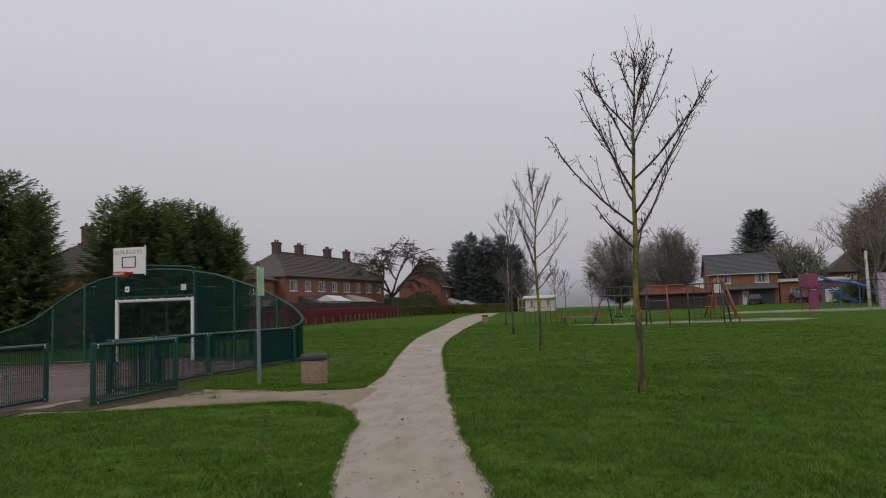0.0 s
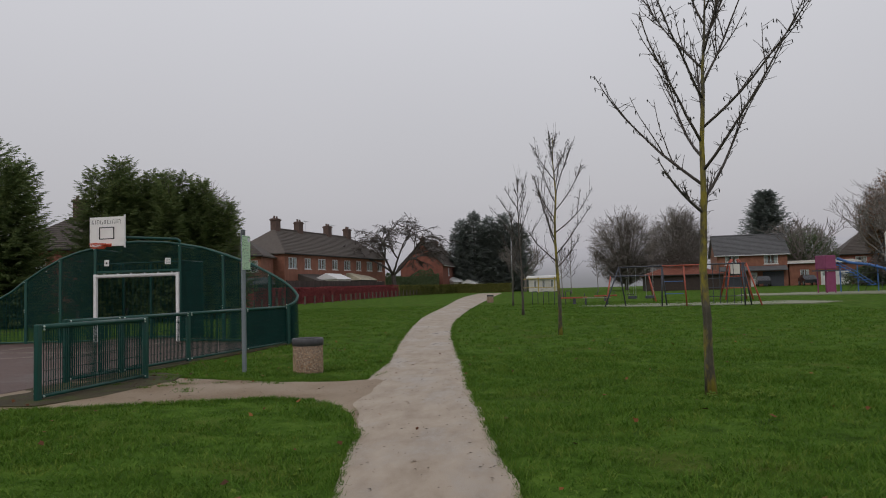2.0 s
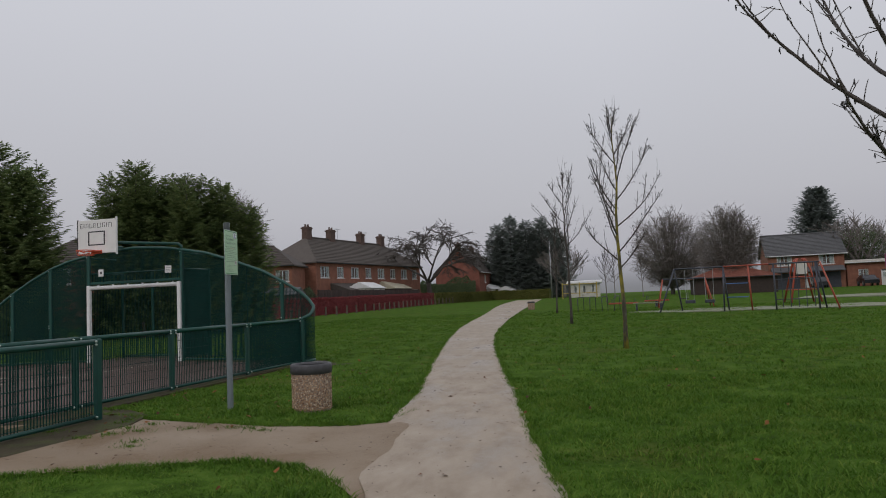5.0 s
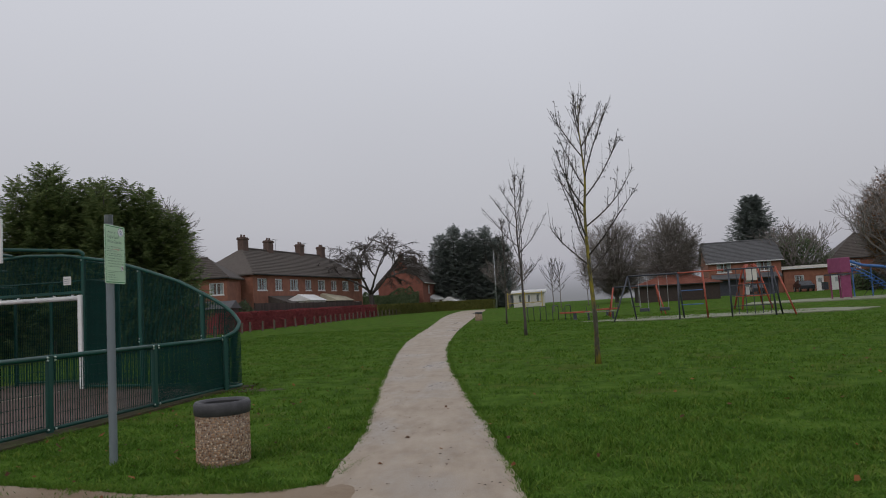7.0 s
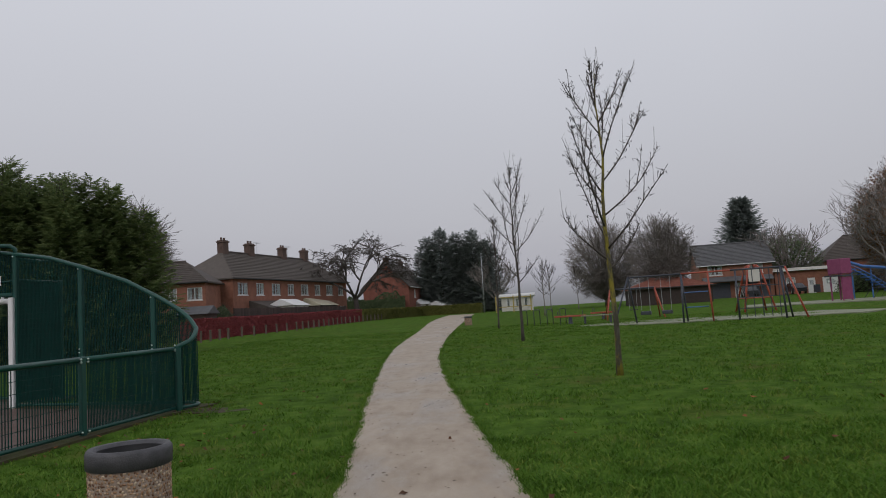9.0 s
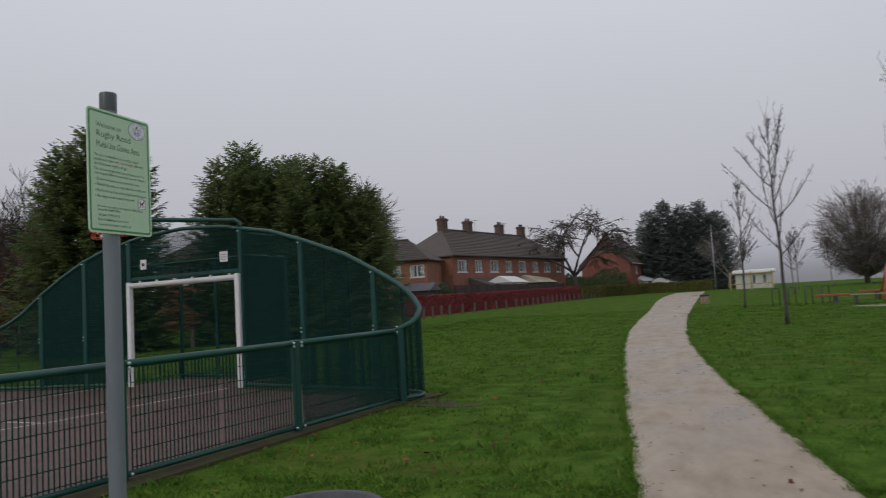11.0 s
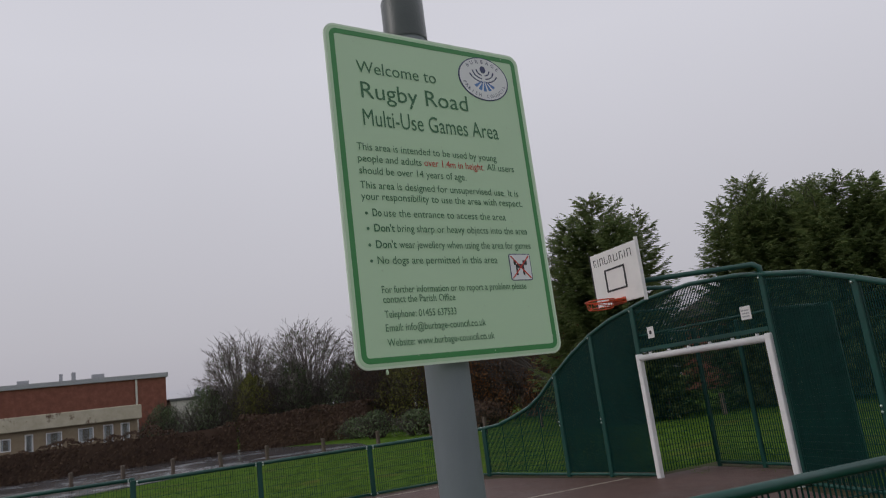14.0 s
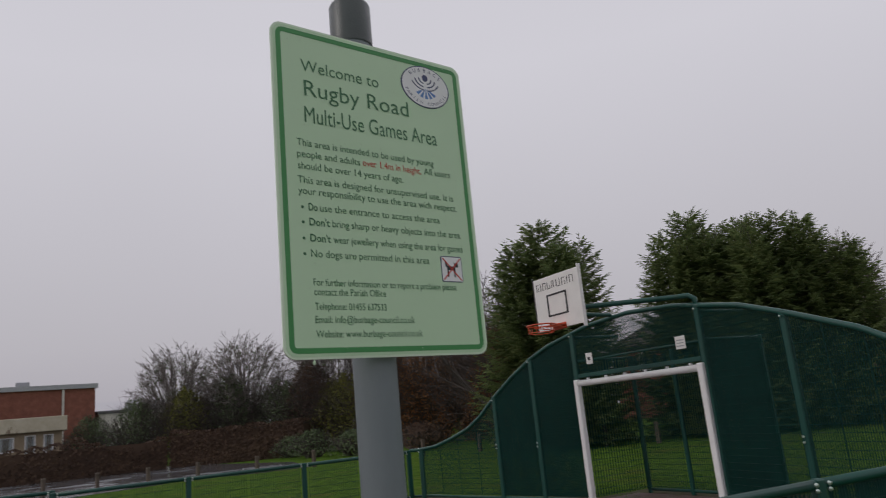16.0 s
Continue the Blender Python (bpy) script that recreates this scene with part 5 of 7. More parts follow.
round_tree(on(-25.9, 68), 41, 1.9, 10.6, 4.0, "narrow ivy-clad hazy tree behind the cypresses", M_BROWN_HAZE, 2500, 0.12, 330, M_TWIG_HAZE)

# distant conifers and bare trees; mist haze is put into the pale colours
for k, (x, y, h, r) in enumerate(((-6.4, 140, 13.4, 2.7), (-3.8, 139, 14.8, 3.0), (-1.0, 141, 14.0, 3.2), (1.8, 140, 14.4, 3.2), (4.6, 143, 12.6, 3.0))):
    conifer(on(x, y), 50 + k, h, r, "tall dark conifer in the mist beyond the gardens", M_CONIFER_HAZE, n=120, size=1.0, tips=4, group="far conifers")
conifer(on(50.0, 141), 56, 17.0, 5.2, "tall dark conifer behind the brick house", M_CONIFER_HAZE, n=420, size=1.25, tips=0, group="far conifers")
round_tree(on(18.4, 108), 61, 4.7, 11.0, 1.2, "rounded bare brown tree in the mist", M_BROWN_HAZE, 900, 0.12, 560, M_TWIG_HAZE)
round_tree(on(23.4, 99), 62, 3.4, 10.2, 1.0, "rounded dark evergreen tree behind the playground", M_BROWN_HAZE, 2200, 0.12, 560, M_TWIG_HAZE)
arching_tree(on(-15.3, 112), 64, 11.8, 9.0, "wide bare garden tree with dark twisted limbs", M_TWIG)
bare_tree("park_tree", on(46, 116), 66, 12.0, 10, "wide bare park tree beyond the playground", M_TWIG_HAZE, levels=5, r0=0.3, min_r=0.03)
bare_tree("park_tree", on(40.9, 82), 67, 11.5, 7, "tall bare park tree with a few russet leaves", M_TWIG_HAZE, levels=6, r0=0.2, min_r=0.014)
bare_tree("park_tree", on(5, 128), 68, 9.0, 6, "bare tree in the mist beside the conifers", M_TWIG_HAZE, levels=5, r0=0.2, min_r=0.03)
bare_tree("park_tree", on(52, 104), 69, 11.0, 8, "bare park tree beyond the playground", M_TWIG_HAZE, levels=5, r0=0.25, min_r=0.03)
round_tree(on(48.2, 92), 70, 5.2, 14.0, 1.0, "russet beech tree keeping its dead leaves", M_RUST, 15000, 0.2, 600, M_TWIG_HAZE)
round_tree(on(47.8, 119), 71, 4.3, 8.8, 1.0, "dark evergreen garden tree behind the garage", M_SHRUB, 9000, 0.22, 250, M_TWIG_HAZE)

# hedge row along the lane
hedge("beech_hedge", (-21.5, 66.0), (-14.4, 106.0), 1.4, 1.55, 81, "long clipped dark-red hedge behind the bollards", M_HEDGE, n=26000, size=0.13)
hedge("privet_hedge", (-14.2, 107.2), (-7.8, 132.0), 1.3, 1.5, 82, "clipped green hedge beyond the red hedge", M_OLIVE, n=4000, size=0.24)

hedge("privet_hedge", (-8.0, 133.0), (2.6, 129.5), 1.4, 1.5, 133, "clipped green hedge by the far park entrance", M_OLIVE, n=4000, size=0.24)
hedge("garden_hedge", (-26.0, 127.0), (-9.6, 127.5), 2.0, 3.4, 134, "tall dark evergreen hedge between the gardens", M_SHRUB, n=9000, size=0.24, rough=0.3)
hedge("garden_hedge", (43, 137), (92, 116), 3.0, 3.4, 131, "ragged bare hedge behind the far houses", M_BROWN_HAZE, n=14000, size=0.26, rough=0.5)

# mist closing the view beyond the park: an added glowing ring, haze painted in
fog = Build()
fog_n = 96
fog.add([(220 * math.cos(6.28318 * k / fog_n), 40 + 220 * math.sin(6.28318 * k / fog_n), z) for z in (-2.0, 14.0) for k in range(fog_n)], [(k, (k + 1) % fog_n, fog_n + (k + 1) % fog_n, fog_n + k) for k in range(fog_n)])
tagged(part("backdrop", fog, M_MIST_GLOW, smooth=True), "pale grey glowing backdrop painted as mist closing the distance", "mist", kind="structure")

# belt of shrubs and bare trees beyond the car park
for k, (x, y, sx, sy, h, mt, lab, nm) in enumerate((
    (-52, 44, 4.6, 3.2, 5.6, M_OLIVE, "tall yellow-green overgrown shrub beyond the car park", "overgrown_shrub"),
    (-46, 47, 4.4, 3.2, 8.2, M_RUST, "tall russet-leaved shrub beyond the car park", "overgrown_shrub"),
    (-41, 47.5, 4.0, 3.0, 7.8, M_BROWN, "tangled brown shrub beyond the car park", "overgrown_shrub"),
    (-36.5, 46, 3.6, 2.6, 7.0, M_RUST, "tangled brown shrub beside the cypress", "overgrown_shrub"),
    (-57.5, 41.5, 3.8, 3.0, 5.8, M_SHRUB, "ivy-covered green shrub beyond the car park", "overgrown_shrub"),
    (-50.5, 38.6, 1.9, 1.5, 1.4, M_SHRUB, "low pale-green evergreen shrub at the car park edge", "low_shrub"),
    (-46.2, 38.0, 2.2, 1.6, 1.7, M_SHRUB, "low grey-green evergreen shrub at the car park edge", "low_shrub"),
    (-42.0, 38.6, 2.6, 1.6, 1.5, M_SHRUB, "low grey-green evergreen shrub at the car park edge", "low_shrub"),
    (-38.0, 40.5, 2.4, 1.6, 1.5, M_BROWN, "low brown bramble at the car park edge", "low_shrub"),
    (-63.0, 31.8, 2.6, 2.4, 5.2, M_SHRUB, "dark ivy-clad shrub beyond the car park hedge", "overgrown_shrub"),
    (-61.5, 35.0, 3.0, 2.6, 5.8, M_OLIVE, "bright green overgrown shrub beyond the car park hedge", "overgrown_shrub"),
    (-60.5, 38.2, 3.2, 2.6, 6.6, M_SHRUB, "dark ivy-clad shrub beyond the car park hedge", "overgrown_shrub"),
    (-55.5, 42.8, 3.4, 2.6, 7.2, M_BROWN, "tangled brown shrub beyond the car park hedge", "overgrown_shrub"),
    (-49.0, 45.6, 3.4, 2.6, 7.6, M_RUST, "tangled russet shrub beyond the car park hedge", "overgrown_shrub"),
    (-70, 30, 3.5, 2.5, 4.5, M_SHRUB, "dark evergreen shrub before the factory wall", "overgrown_shrub"))):
    shrub(nm, on(x, y), 90 + k, sx, sy, h, lab, mt, n=int(750 * sx * h * 0.5), size=0.13, twig_n=int(60 * h))
for k, (x, y, h, w, lab) in enumerate(((-55.5, 46, 8.2, 6, "bare spreading tree beyond the car park"), (-49, 50, 8.6, 6, "bare reddish tree beyond the car park"), (-42.5, 51, 8.4, 6, "bare spreading tree beyond the car park"), (-37.5, 48, 7.6, 5, "bare twisted tree beside the cypresses"))):
    bare_tree("scrub_tree", on(x, y), 110 + k, h * 1.3, w * 1.4, lab, M_TWIG, trunk_frac=0.22, levels=6, r0=0.10, min_r=0.012, group="scrub trees")
for k, (x, y, rx, h) in enumerate(((-64.5, 35.2, 3.3, 9.2), (-61.0, 39.6, 3.6, 9.6), (-56.0, 45.0, 3.4, 9.8))):
    round_tree(on(x, y), 150 + k, rx, h, 2.6, "rounded bare tree with dark ivy beyond the car park", M_SHRUB, 700, 0.16, 190, M_TWIG_HAZE)
hedge("hawthorn_hedge", (-60.5, -8), (-58.5, 32.5), 2.2, 2.1, 121, "ragged brown bare hedge along the car park", M_BROWN, n=11000, size=0.2, rough=0.3)
hedge("hawthorn_hedge", (-58.2, 33.2), (-52.0, 40.5), 2.2, 2.4, 122, "ragged brown bare hedge along the car park", M_BROWN, n=5000, size=0.2, rough=0.25)

# ---- buildings ----
def window_unit(house, x, z, w, h, y, panes=2, sill=True):
    """A window in a wall facing -y at depth y: frame, panes and sill."""
    f = Build()
    t = 0.07
    f.box(x - w / 2, y - 0.03, z, x - w / 2 + t, y + 0.05, z + h)
    f.box(x + w / 2 - t, y - 0.03, z, x + w / 2, y + 0.05, z + h)
    f.box(x - w / 2 + t, y - 0.03, z, x + w / 2 - t, y + 0.05, z + t)
    f.box(x - w / 2 + t, y - 0.03, z + h - t, x + w / 2 - t, y + 0.05, z + h)
    pw = (w - t) / panes
    for k in range(1, panes):
        f.box(x - w / 2 + k * pw, y - 0.03, z + t, x - w / 2 + k * pw + t, y + 0.05, z + h - t)
    win = part("window", f, M_UPVC, house, "white framed window")
    for k in range(panes):
        part("pane", Build().box(x - w / 2 + t + k * pw + 0.002, y + 0.005, z + t, x - w / 2 + (k + 1) * pw - 0.002, y + 0.02, z + h - t), M_GLASS, win, "dark reflecting glass")
    for sgn in (-1, 1):
        part("curtain", Build().box(x + sgn * w * 0.33 - w * 0.12, y + 0.03, z + t, x + sgn * w * 0.33 + w * 0.12, y + 0.045, z + h - t), M_CURTAIN, win, "pale curtain")
    if sill:
        part("sill", Build().box(x - w / 2 - 0.08, y - 0.12, z - 0.09, x + w / 2 + 0.08, y - 0.031, z - 0.005, 0.01), M_UPVC, win)


def wall_box(W, D, H, holes, t=0.3):
    """Four walls of thickness t; the -y wall has openings (x0, z0, x1, z1)."""
    b = Build()
    xs = sorted({0.0, W} | {h[0] for h in holes} | {h[2] for h in holes})
    zs = sorted({-0.5, H} | {h[1] for h in holes} | {h[3] for h in holes})
    for i in range(len(xs) - 1):
        for j in range(len(zs) - 1):
            cx, cz = (xs[i] + xs[i + 1]) / 2, (zs[j] + zs[j + 1]) / 2
            if any(h[0] < cx < h[2] and h[1] < cz < h[3] for h in holes):
                continue
            b.box(xs[i], 0, zs[j], xs[i + 1], t, zs[j + 1])
    b.box(0, t, -0.5, t, D, H)
    b.box(W - t, t, -0.5, W, D, H)
    b.box(t, D - t, -0.5, W - t, D, H)
    b.box(t, t + 0.8, 0.0, W - t, t + 0.9, H)
    return b


def house(name, m, W, D, H, ridge, wins, label, wall, roof, hip=True, doors=(), chimneys=(), group="houses", over=0.35, ww=1.5, wh=1.25):
    """Brick house: front along +x facing -y."""
    th = thing(name, m, label, "house", group=group)
    holes = [(x - w / 2, z, x + w / 2, z + h) for x, z, w, h in wins] + [(x - w / 2, 0.0, x + w / 2, h) for x, w, h in doors]
    part("wall", wall_box(W, D, H, holes), wall, th)
    for x, z, w, h in wins:
        window_unit(th, x, z, w, h, 0.1, 2 if w > 1.0 else 1)
    for x, w, h in doors:
        d = part("door", Build().box(x - w / 2, 0.08, 0, x + w / 2, 0.14, h, 0.01), M_UPVC, th, "white panelled door")
        part("door_pane", Build().box(x - w / 4, 0.06, h * 0.55, x + w / 4, 0.079, h * 0.85), M_GLASS, d)
    o = over
    rb = Build()
    inset = D / 2 + o if hip else -0.0
    base = [(-o, -o, H), (W + o, -o, H), (W + o, D + o, H), (-o, D + o, H)]
    rx0, rx1 = (inset - o, W - inset + o) if hip else (-o, W + o)
    top = [(rx0, D / 2, ridge), (rx1, D / 2, ridge)]
    low = [(x, y, z - 0.14) for x, y, z in base]
    if hip:
        rb.add(base + top + low, [(0, 1, 5, 4), (2, 3, 4, 5), (1, 2, 5), (3, 0, 4), (1, 0, 6, 7), (2, 1, 7, 8), (3, 2, 8, 9), (0, 3, 9, 6), (6, 9, 8, 7)])
    else:
        und = [(x, y, z - 0.16) for x, y, z in base + top]
        rb.add(base + top + und, [(0, 1, 5, 4), (2, 3, 4, 5), (7, 6, 10, 11), (9, 8, 11, 10), (1, 0, 6, 7), (3, 2, 8, 9), (0, 4, 10, 6), (4, 3, 9, 10), (2, 5, 11, 8), (5, 1, 7, 11)])
    rf = part("roof", rb, roof, th)
    cs = Build()
    nrow = int((((D / 2 + o) ** 2 + (ridge - H) ** 2) ** 0.5) / 0.34)
    for k in range(nrow):
        s0 = k / nrow
        y0, z0 = -o + (D / 2 + o) * s0, H + (ridge - H) * s0
        cut = (inset) * s0 if hip else 0.0
        cs.box(-o + cut, y0 - 0.02, z0 + 0.0, W + o - cut, y0 + 0.05, z0 + 0.055)
    part("tile_courses", cs, roof, rf)
    part("ridge_tiles", Build().tube([(rx0, D / 2, ridge + 0.02), (rx1, D / 2, ridge + 0.02)], 0.12, 8), roof, rf)
    part("gutter", Build().box(-o, -o - 0.12, H - 0.12, W + o, -o - 0.005, H - 0.01, 0.02), M_UPVC if not hip else M_BLACK, th)
    if not hip:
        for x in (0.0, W - 0.3):
            part("gable", Build().add([(x, 0, H), (x + 0.3, 0, H), (x + 0.3, D, H), (x, D, H), (x, D / 2, ridge - 0.2), (x + 0.3, D / 2, ridge - 0.2)], [(0, 3, 4), (1, 5, 2), (0, 4, 5, 1), (3, 2, 5, 4), (0, 1, 2, 3)]), wall, th)
    for cx, ch in chimneys:
        c = part("chimney", Build().box(cx - 0.55, D / 2 - 0.4, ridge - 0.7, cx + 0.55, D / 2 + 0.4, ridge + ch, 0.02).box(cx - 0.64, D / 2 - 0.48, ridge + ch - 0.28, cx + 0.64, D / 2 + 0.48, ridge + ch - 0.12), M_CHIMNEY, rf, "sooty brick chimney stack")
        for q in (-0.28, 0.28):
            part("chimney_pot", Build().lathe([(0.14, ridge + ch), (0.12, ridge + ch + 0.32), (0.09, ridge + ch + 0.32)], 10, (cx + q, D / 2, 0)), M_CHIMNEY, rf)
    return th


def aerial(th, x, y, z, h=1.6):
    b = Build().tube([(x, y, z), (x, y, z + h)], 0.025, 5).tube([(x - 0.7, y, z + h), (x + 0.7, y, z + h)], 0.02, 4)
    for k in range(6):
        b.tube([(x - 0.6 + k * 0.22, y - 0.25, z + h), (x - 0.6 + k * 0.22, y + 0.25, z + h)], 0.012, 4)
    return part("aerial", b, M_GALV, th, "thin television aerial")


# terrace: front runs from the near corner away from the camera
NEAR, FAR = Vector((-25.2, 89.3)), Vector((-17.2, 116.6))
TW = (FAR - NEAR).length
ta = math.degrees(math.atan2(FAR.y - NEAR.y, FAR.x - NEAR.x))
twins = []
for k in range(8):
    xk = 1.9 + k * (TW - 3.8) / 7
    twins.append((xk, 3.95, 2.0 if k % 2 == 0 else 1.6, 1.35))
    twins.append((xk, 0.9, 1.9, 1.5))
terrace = house("terraced_house", on(NEAR.x, NEAR.y, ta), TW, 8.0, 5.8, 9.2, twins, "long orange-brick terrace with hipped brown tiled roof", M_BRICK, M_ROOF, True, chimneys=((4.3, 1.3), (9.8, 1.3), (17.6, 1.3), (23.6, 1.3)))
part("extension_wall", Build().box(3.2, -2.6, -0.3, 9.2, -0.004, 2.35), M_BRICK_DARK, terrace, "low brick rear extension")
part("extension_roof", Build().add([(3.0, -2.9, 2.354), (9.4, -2.9, 2.354), (9.4, -0.01, 3.3), (3.0, -0.01, 3.3), (3.0, -0.01, 2.354), (9.4, -0.01, 2.354)], [(0, 1, 2, 3), (0, 3, 4), (1, 5, 2), (0, 4, 5, 1), (3, 2, 5, 4)]), M_ROOF, terrace, "sloping brown tiled extension roof")
aerial(terrace, 11.5, 4.0, 9.1)
aerial(terrace, 19.0, 4.0, 9.1)
# end wall of the terrace towards the park (a lower lean-to and conservatory)
house("terraced_house", pose(-34.4, 83.3, 0.4, 0, 0, 3), 8.2, 5.4, 5.3, 7.6, [(7.1, 3.5, 1.5, 1.25), (4.6, 3.5, 1.5, 1.25)], "orange-brick house with hipped roof beside the terrace", M_BRICK, M_ROOF, True)
house("back_house", pose(-41.5, 62.0, 0.2, 0, 0, 8), 15.0, 8.0, 5.4, 8.4, [(3, 3.6, 1.6, 1.3), (7.5, 3.6, 1.6, 1.3), (12, 3.6, 1.6, 1.3)], "dark red-brick house half hidden behind cypresses", M_BRICK_DARK, M_ROOF, True, chimneys=((5.0, 1.7),))
house("gable_house", pose(-9.0, 129.0, 0.6, 0, 0, 82), 18.0, 7.6, 4.9, 9.0, [(5, 3.2, 1.5, 1.3), (12, 3.2, 1.5, 1.3)], "dark brick house with a plain gable end", M_BRICK_DARK, M_ROOF, False, chimneys=((1.2, 0.9), (12.0, 0.9)))
gh = house("brick_house", pose(32.6, 113.5, 0.5, 0, 0, -10), 9.6, 8.0, 4.7, 7.8, [(2.1, 3.3, 1.9, 1.3), (7.4, 3.3, 1.9, 1.3)], "orange-brick house with grey gabled roof and twin windows", M_BRICK, M_SLATE, False, doors=((5.0, 0.95, 2.1),))
part("porch_roof", Build().add([(0.3, -1.3, 2.45), (9.4, -1.3, 2.45), (9.4, 0, 3.05), (0.3, 0, 3.05), (0.3, -1.3, 2.33), (9.4, -1.3, 2.33), (9.4, 0, 2.33), (0.3, 0, 2.33)], [(0, 1, 2, 3), (4, 7, 6, 5), (0, 4, 5, 1), (1, 5, 6, 2), (3, 7, 4, 0)]), M_SLATE, gh, "grey tiled lean-to porch roof")
for x0, x1 in ((1.0, 3.9), (6.2, 9.0)):
    part("garage_door", Build().box(x0, -0.06, 0.0, x1, -0.005, 2.2, 0.01), M_STEEL, gh, "dark garage door")
house("garage_block", pose(42.4, 112.2, 0.55, 0, 0, -10), 9.0, 6.0, 3.3, 3.55, [(2.0, 1.2, 1.2, 1.1)], "low brick garage with a flat roof beside the house", M_BRICK, M_PALE, False, doors=((4.6, 1.0, 2.1), (7.0, 2.0, 2.1)))
house("garage_block", pose(5.2, 119.0, 0.5, 0, 0, -6), 4.6, 5.0, 2.3, 2.5, [(1.0, 0.7, 0.5, 1.2), (2.3, 0.7, 0.5, 1.2), (3.6, 0.7, 0.5, 1.2)], "low pale garage with white doors in the distance", M_PALE, M_UPVC, False)
house("park_store", pose(18.5, 95.0, 0.2, 0, 0, -6), 9.0, 5.0, 2.2, 3.2, [], "low timber store with a dull red roof behind the playground", M_TIMBER, M_BRICK_DARK, True)
for k, (x, y, w, d) in enumerate(((54, 122, 12, 8), (66, 112, 12, 8))):
    house("brick_house", pose(x, y, 0.6, 0, 0, -14), w, d, 4.6, 8.4, [(3, 3.0, 1.6, 1.2), (8, 3.0, 1.6, 1.2)], "brown-roofed brick house beyond the trees", M_BRICK_DARK, M_ROOF, True)

shrub("garden_bush", on(51, 101), 143, 4.5, 2.5, 3.8, "russet overgrown bush beyond the playground", M_RUST, n=6000, size=0.2)
shrub("garden_bush", on(45.5, 97), 144, 3.0, 2.0, 2.4, "dark evergreen bush beyond the playground", M_SHRUB, n=4000, size=0.2)

# gardens: sheds, conservatory, fence boards, marquee roofs
def garden_fence(a, b, h, label):
    a, b = Vector(a), Vector(b)
    ln = (b - a).length
    th = thing("garden_fence", on(a.x, a.y, math.degrees(math.atan2(b.y - a.y, b.x - a.x))), label, "fence", group="garden fences")
    n = int(ln / 0.3)
    me = Build().box(0, -0.012, 0, ln / n - 0.012, 0.012, h).mesh("board")
    for i in range(n):
        part("board", me, M_TIMBER, th, m=pose(i * ln / n, 0, 0))
    for i in range(0, int(ln / 2.4) + 1):
        part("post", Build().box(i * 2.4 - 0.05, 0.015, 0, i * 2.4 + 0.05, 0.11, h + 0.06), M_TIMBER, th)
    return th


garden_fence((-21.3, 77), (-16.0, 108), 2.35, "dark stained board fence behind the red hedge")


def shed(x, y, rz, w, d, h, label, wall, roof):
    th = thing("garden_shed", on(x, y, rz), label, "shed", group="garden sheds")
    part("wall", Build().box(0, 0, -0.2, w, d, h), wall, th)
    part("roof", Build().add([(-0.2, -0.2, h), (w + 0.2, -0.2, h), (w + 0.2, d + 0.2, h), (-0.2, d + 0.2, h), (-0.2, d / 2, h + d * 0.26), (w + 0.2, d / 2, h + d * 0.26)], [(0, 1, 5, 4), (2, 3, 4, 5), (0, 4, 3), (1, 2, 5), (3, 2, 1, 0)]), roof, th, "shallow pitched roof")
    part("door", Build().box(w * 0.4, -0.03, 0, w * 0.4 + 0.8, -0.004, min(1.9, h - 0.05)), M_TIMBER, th)
    return th


shrub("garden_bush", on(-21.8, 75.2), 141, 1.3, 1.2, 2.6, "rounded green garden bush behind the red hedge", M_SHRUB, n=3500, size=0.14)
shed(-24.9, 70.8, 0, 3.2, 2.6, 2.0, "low garden shed with grey felt roof behind the court", M_TIMBER, M_SLATE)
shed(-19.6, 93, 82, 5.0, 3.0, 2.5, "pale conservatory with white roof behind the terrace fence", M_PALE, M_UPVC)
shed(-18.6, 104, 82, 7.0, 4.0, 2.4, "garden shed with tan felt roof behind the fence", M_TIMBER, M_CREAM)
shed(-7.4, 134, 60, 3.6, 3.6, 2.0, "white-roofed garden gazebo beyond the hedge", M_PALE, M_UPVC)
shed(-3.6, 135, 60, 4.5, 3.4, 1.5, "low white-roofed shelter beyond the hedge", M_TIMBER, M_UPVC)

# factory and hut beyond the car park
fac = thing("factory", pose(-113.8, -31.2, 0, 0, 0, 88), "long flat-roofed red-brick factory hall", "factory")
part("wall", Build().box(0, 0, -1, 70, 20, 9.9), M_BRICK_DARK, fac)
part("roof", Build().box(-0.3, -0.3, 9.904, 70.3, 20.3, 10.5), M_GALV, fac, "grey metal roof edge")
for x in (22, 44, 66):
    part("downpipe", Build().box(x, -0.2, 0, x + 0.25, -0.004, 9.9), M_PALE, fac, "pale downpipe")
for x, w, h in ((61, 1.6, 0.9), (58.5, 0.5, 1.4), (57, 0.4, 1.3), (52, 1.4, 0.8), (49, 0.3, 0.9), (43, 0.3, 1.0), (36, 1.0, 0.9)):
    part("roof_vent", Build().box(x, 4, 10.4, x + w, 5, 10.5 + h, 0.04), M_GALV, fac, "grey roof vent")
for x in (12.0, 14.0, 26.0):
    window_unit(fac, x, 3.2, 1.4, 0.9, -0.05)
an = thing("factory_annexe", pose(-112.5, 53.5, 0, 0, 0, 90), "low grey factory annexe with pipes", "factory")
part("wall", Build().box(-14, 0, -1, 0.5, 12, 6.4), M_PALE, an)
part("roof", Build().box(-14.2, -0.2, 6.404, 0.7, 12.2, 6.8), M_SLATE, an)
for x in (-4, -6, -10):
    part("roof_vent", Build().box(x, 2, 6.8, x + 0.9, 3, 8.0, 0.04), M_GALV, an)
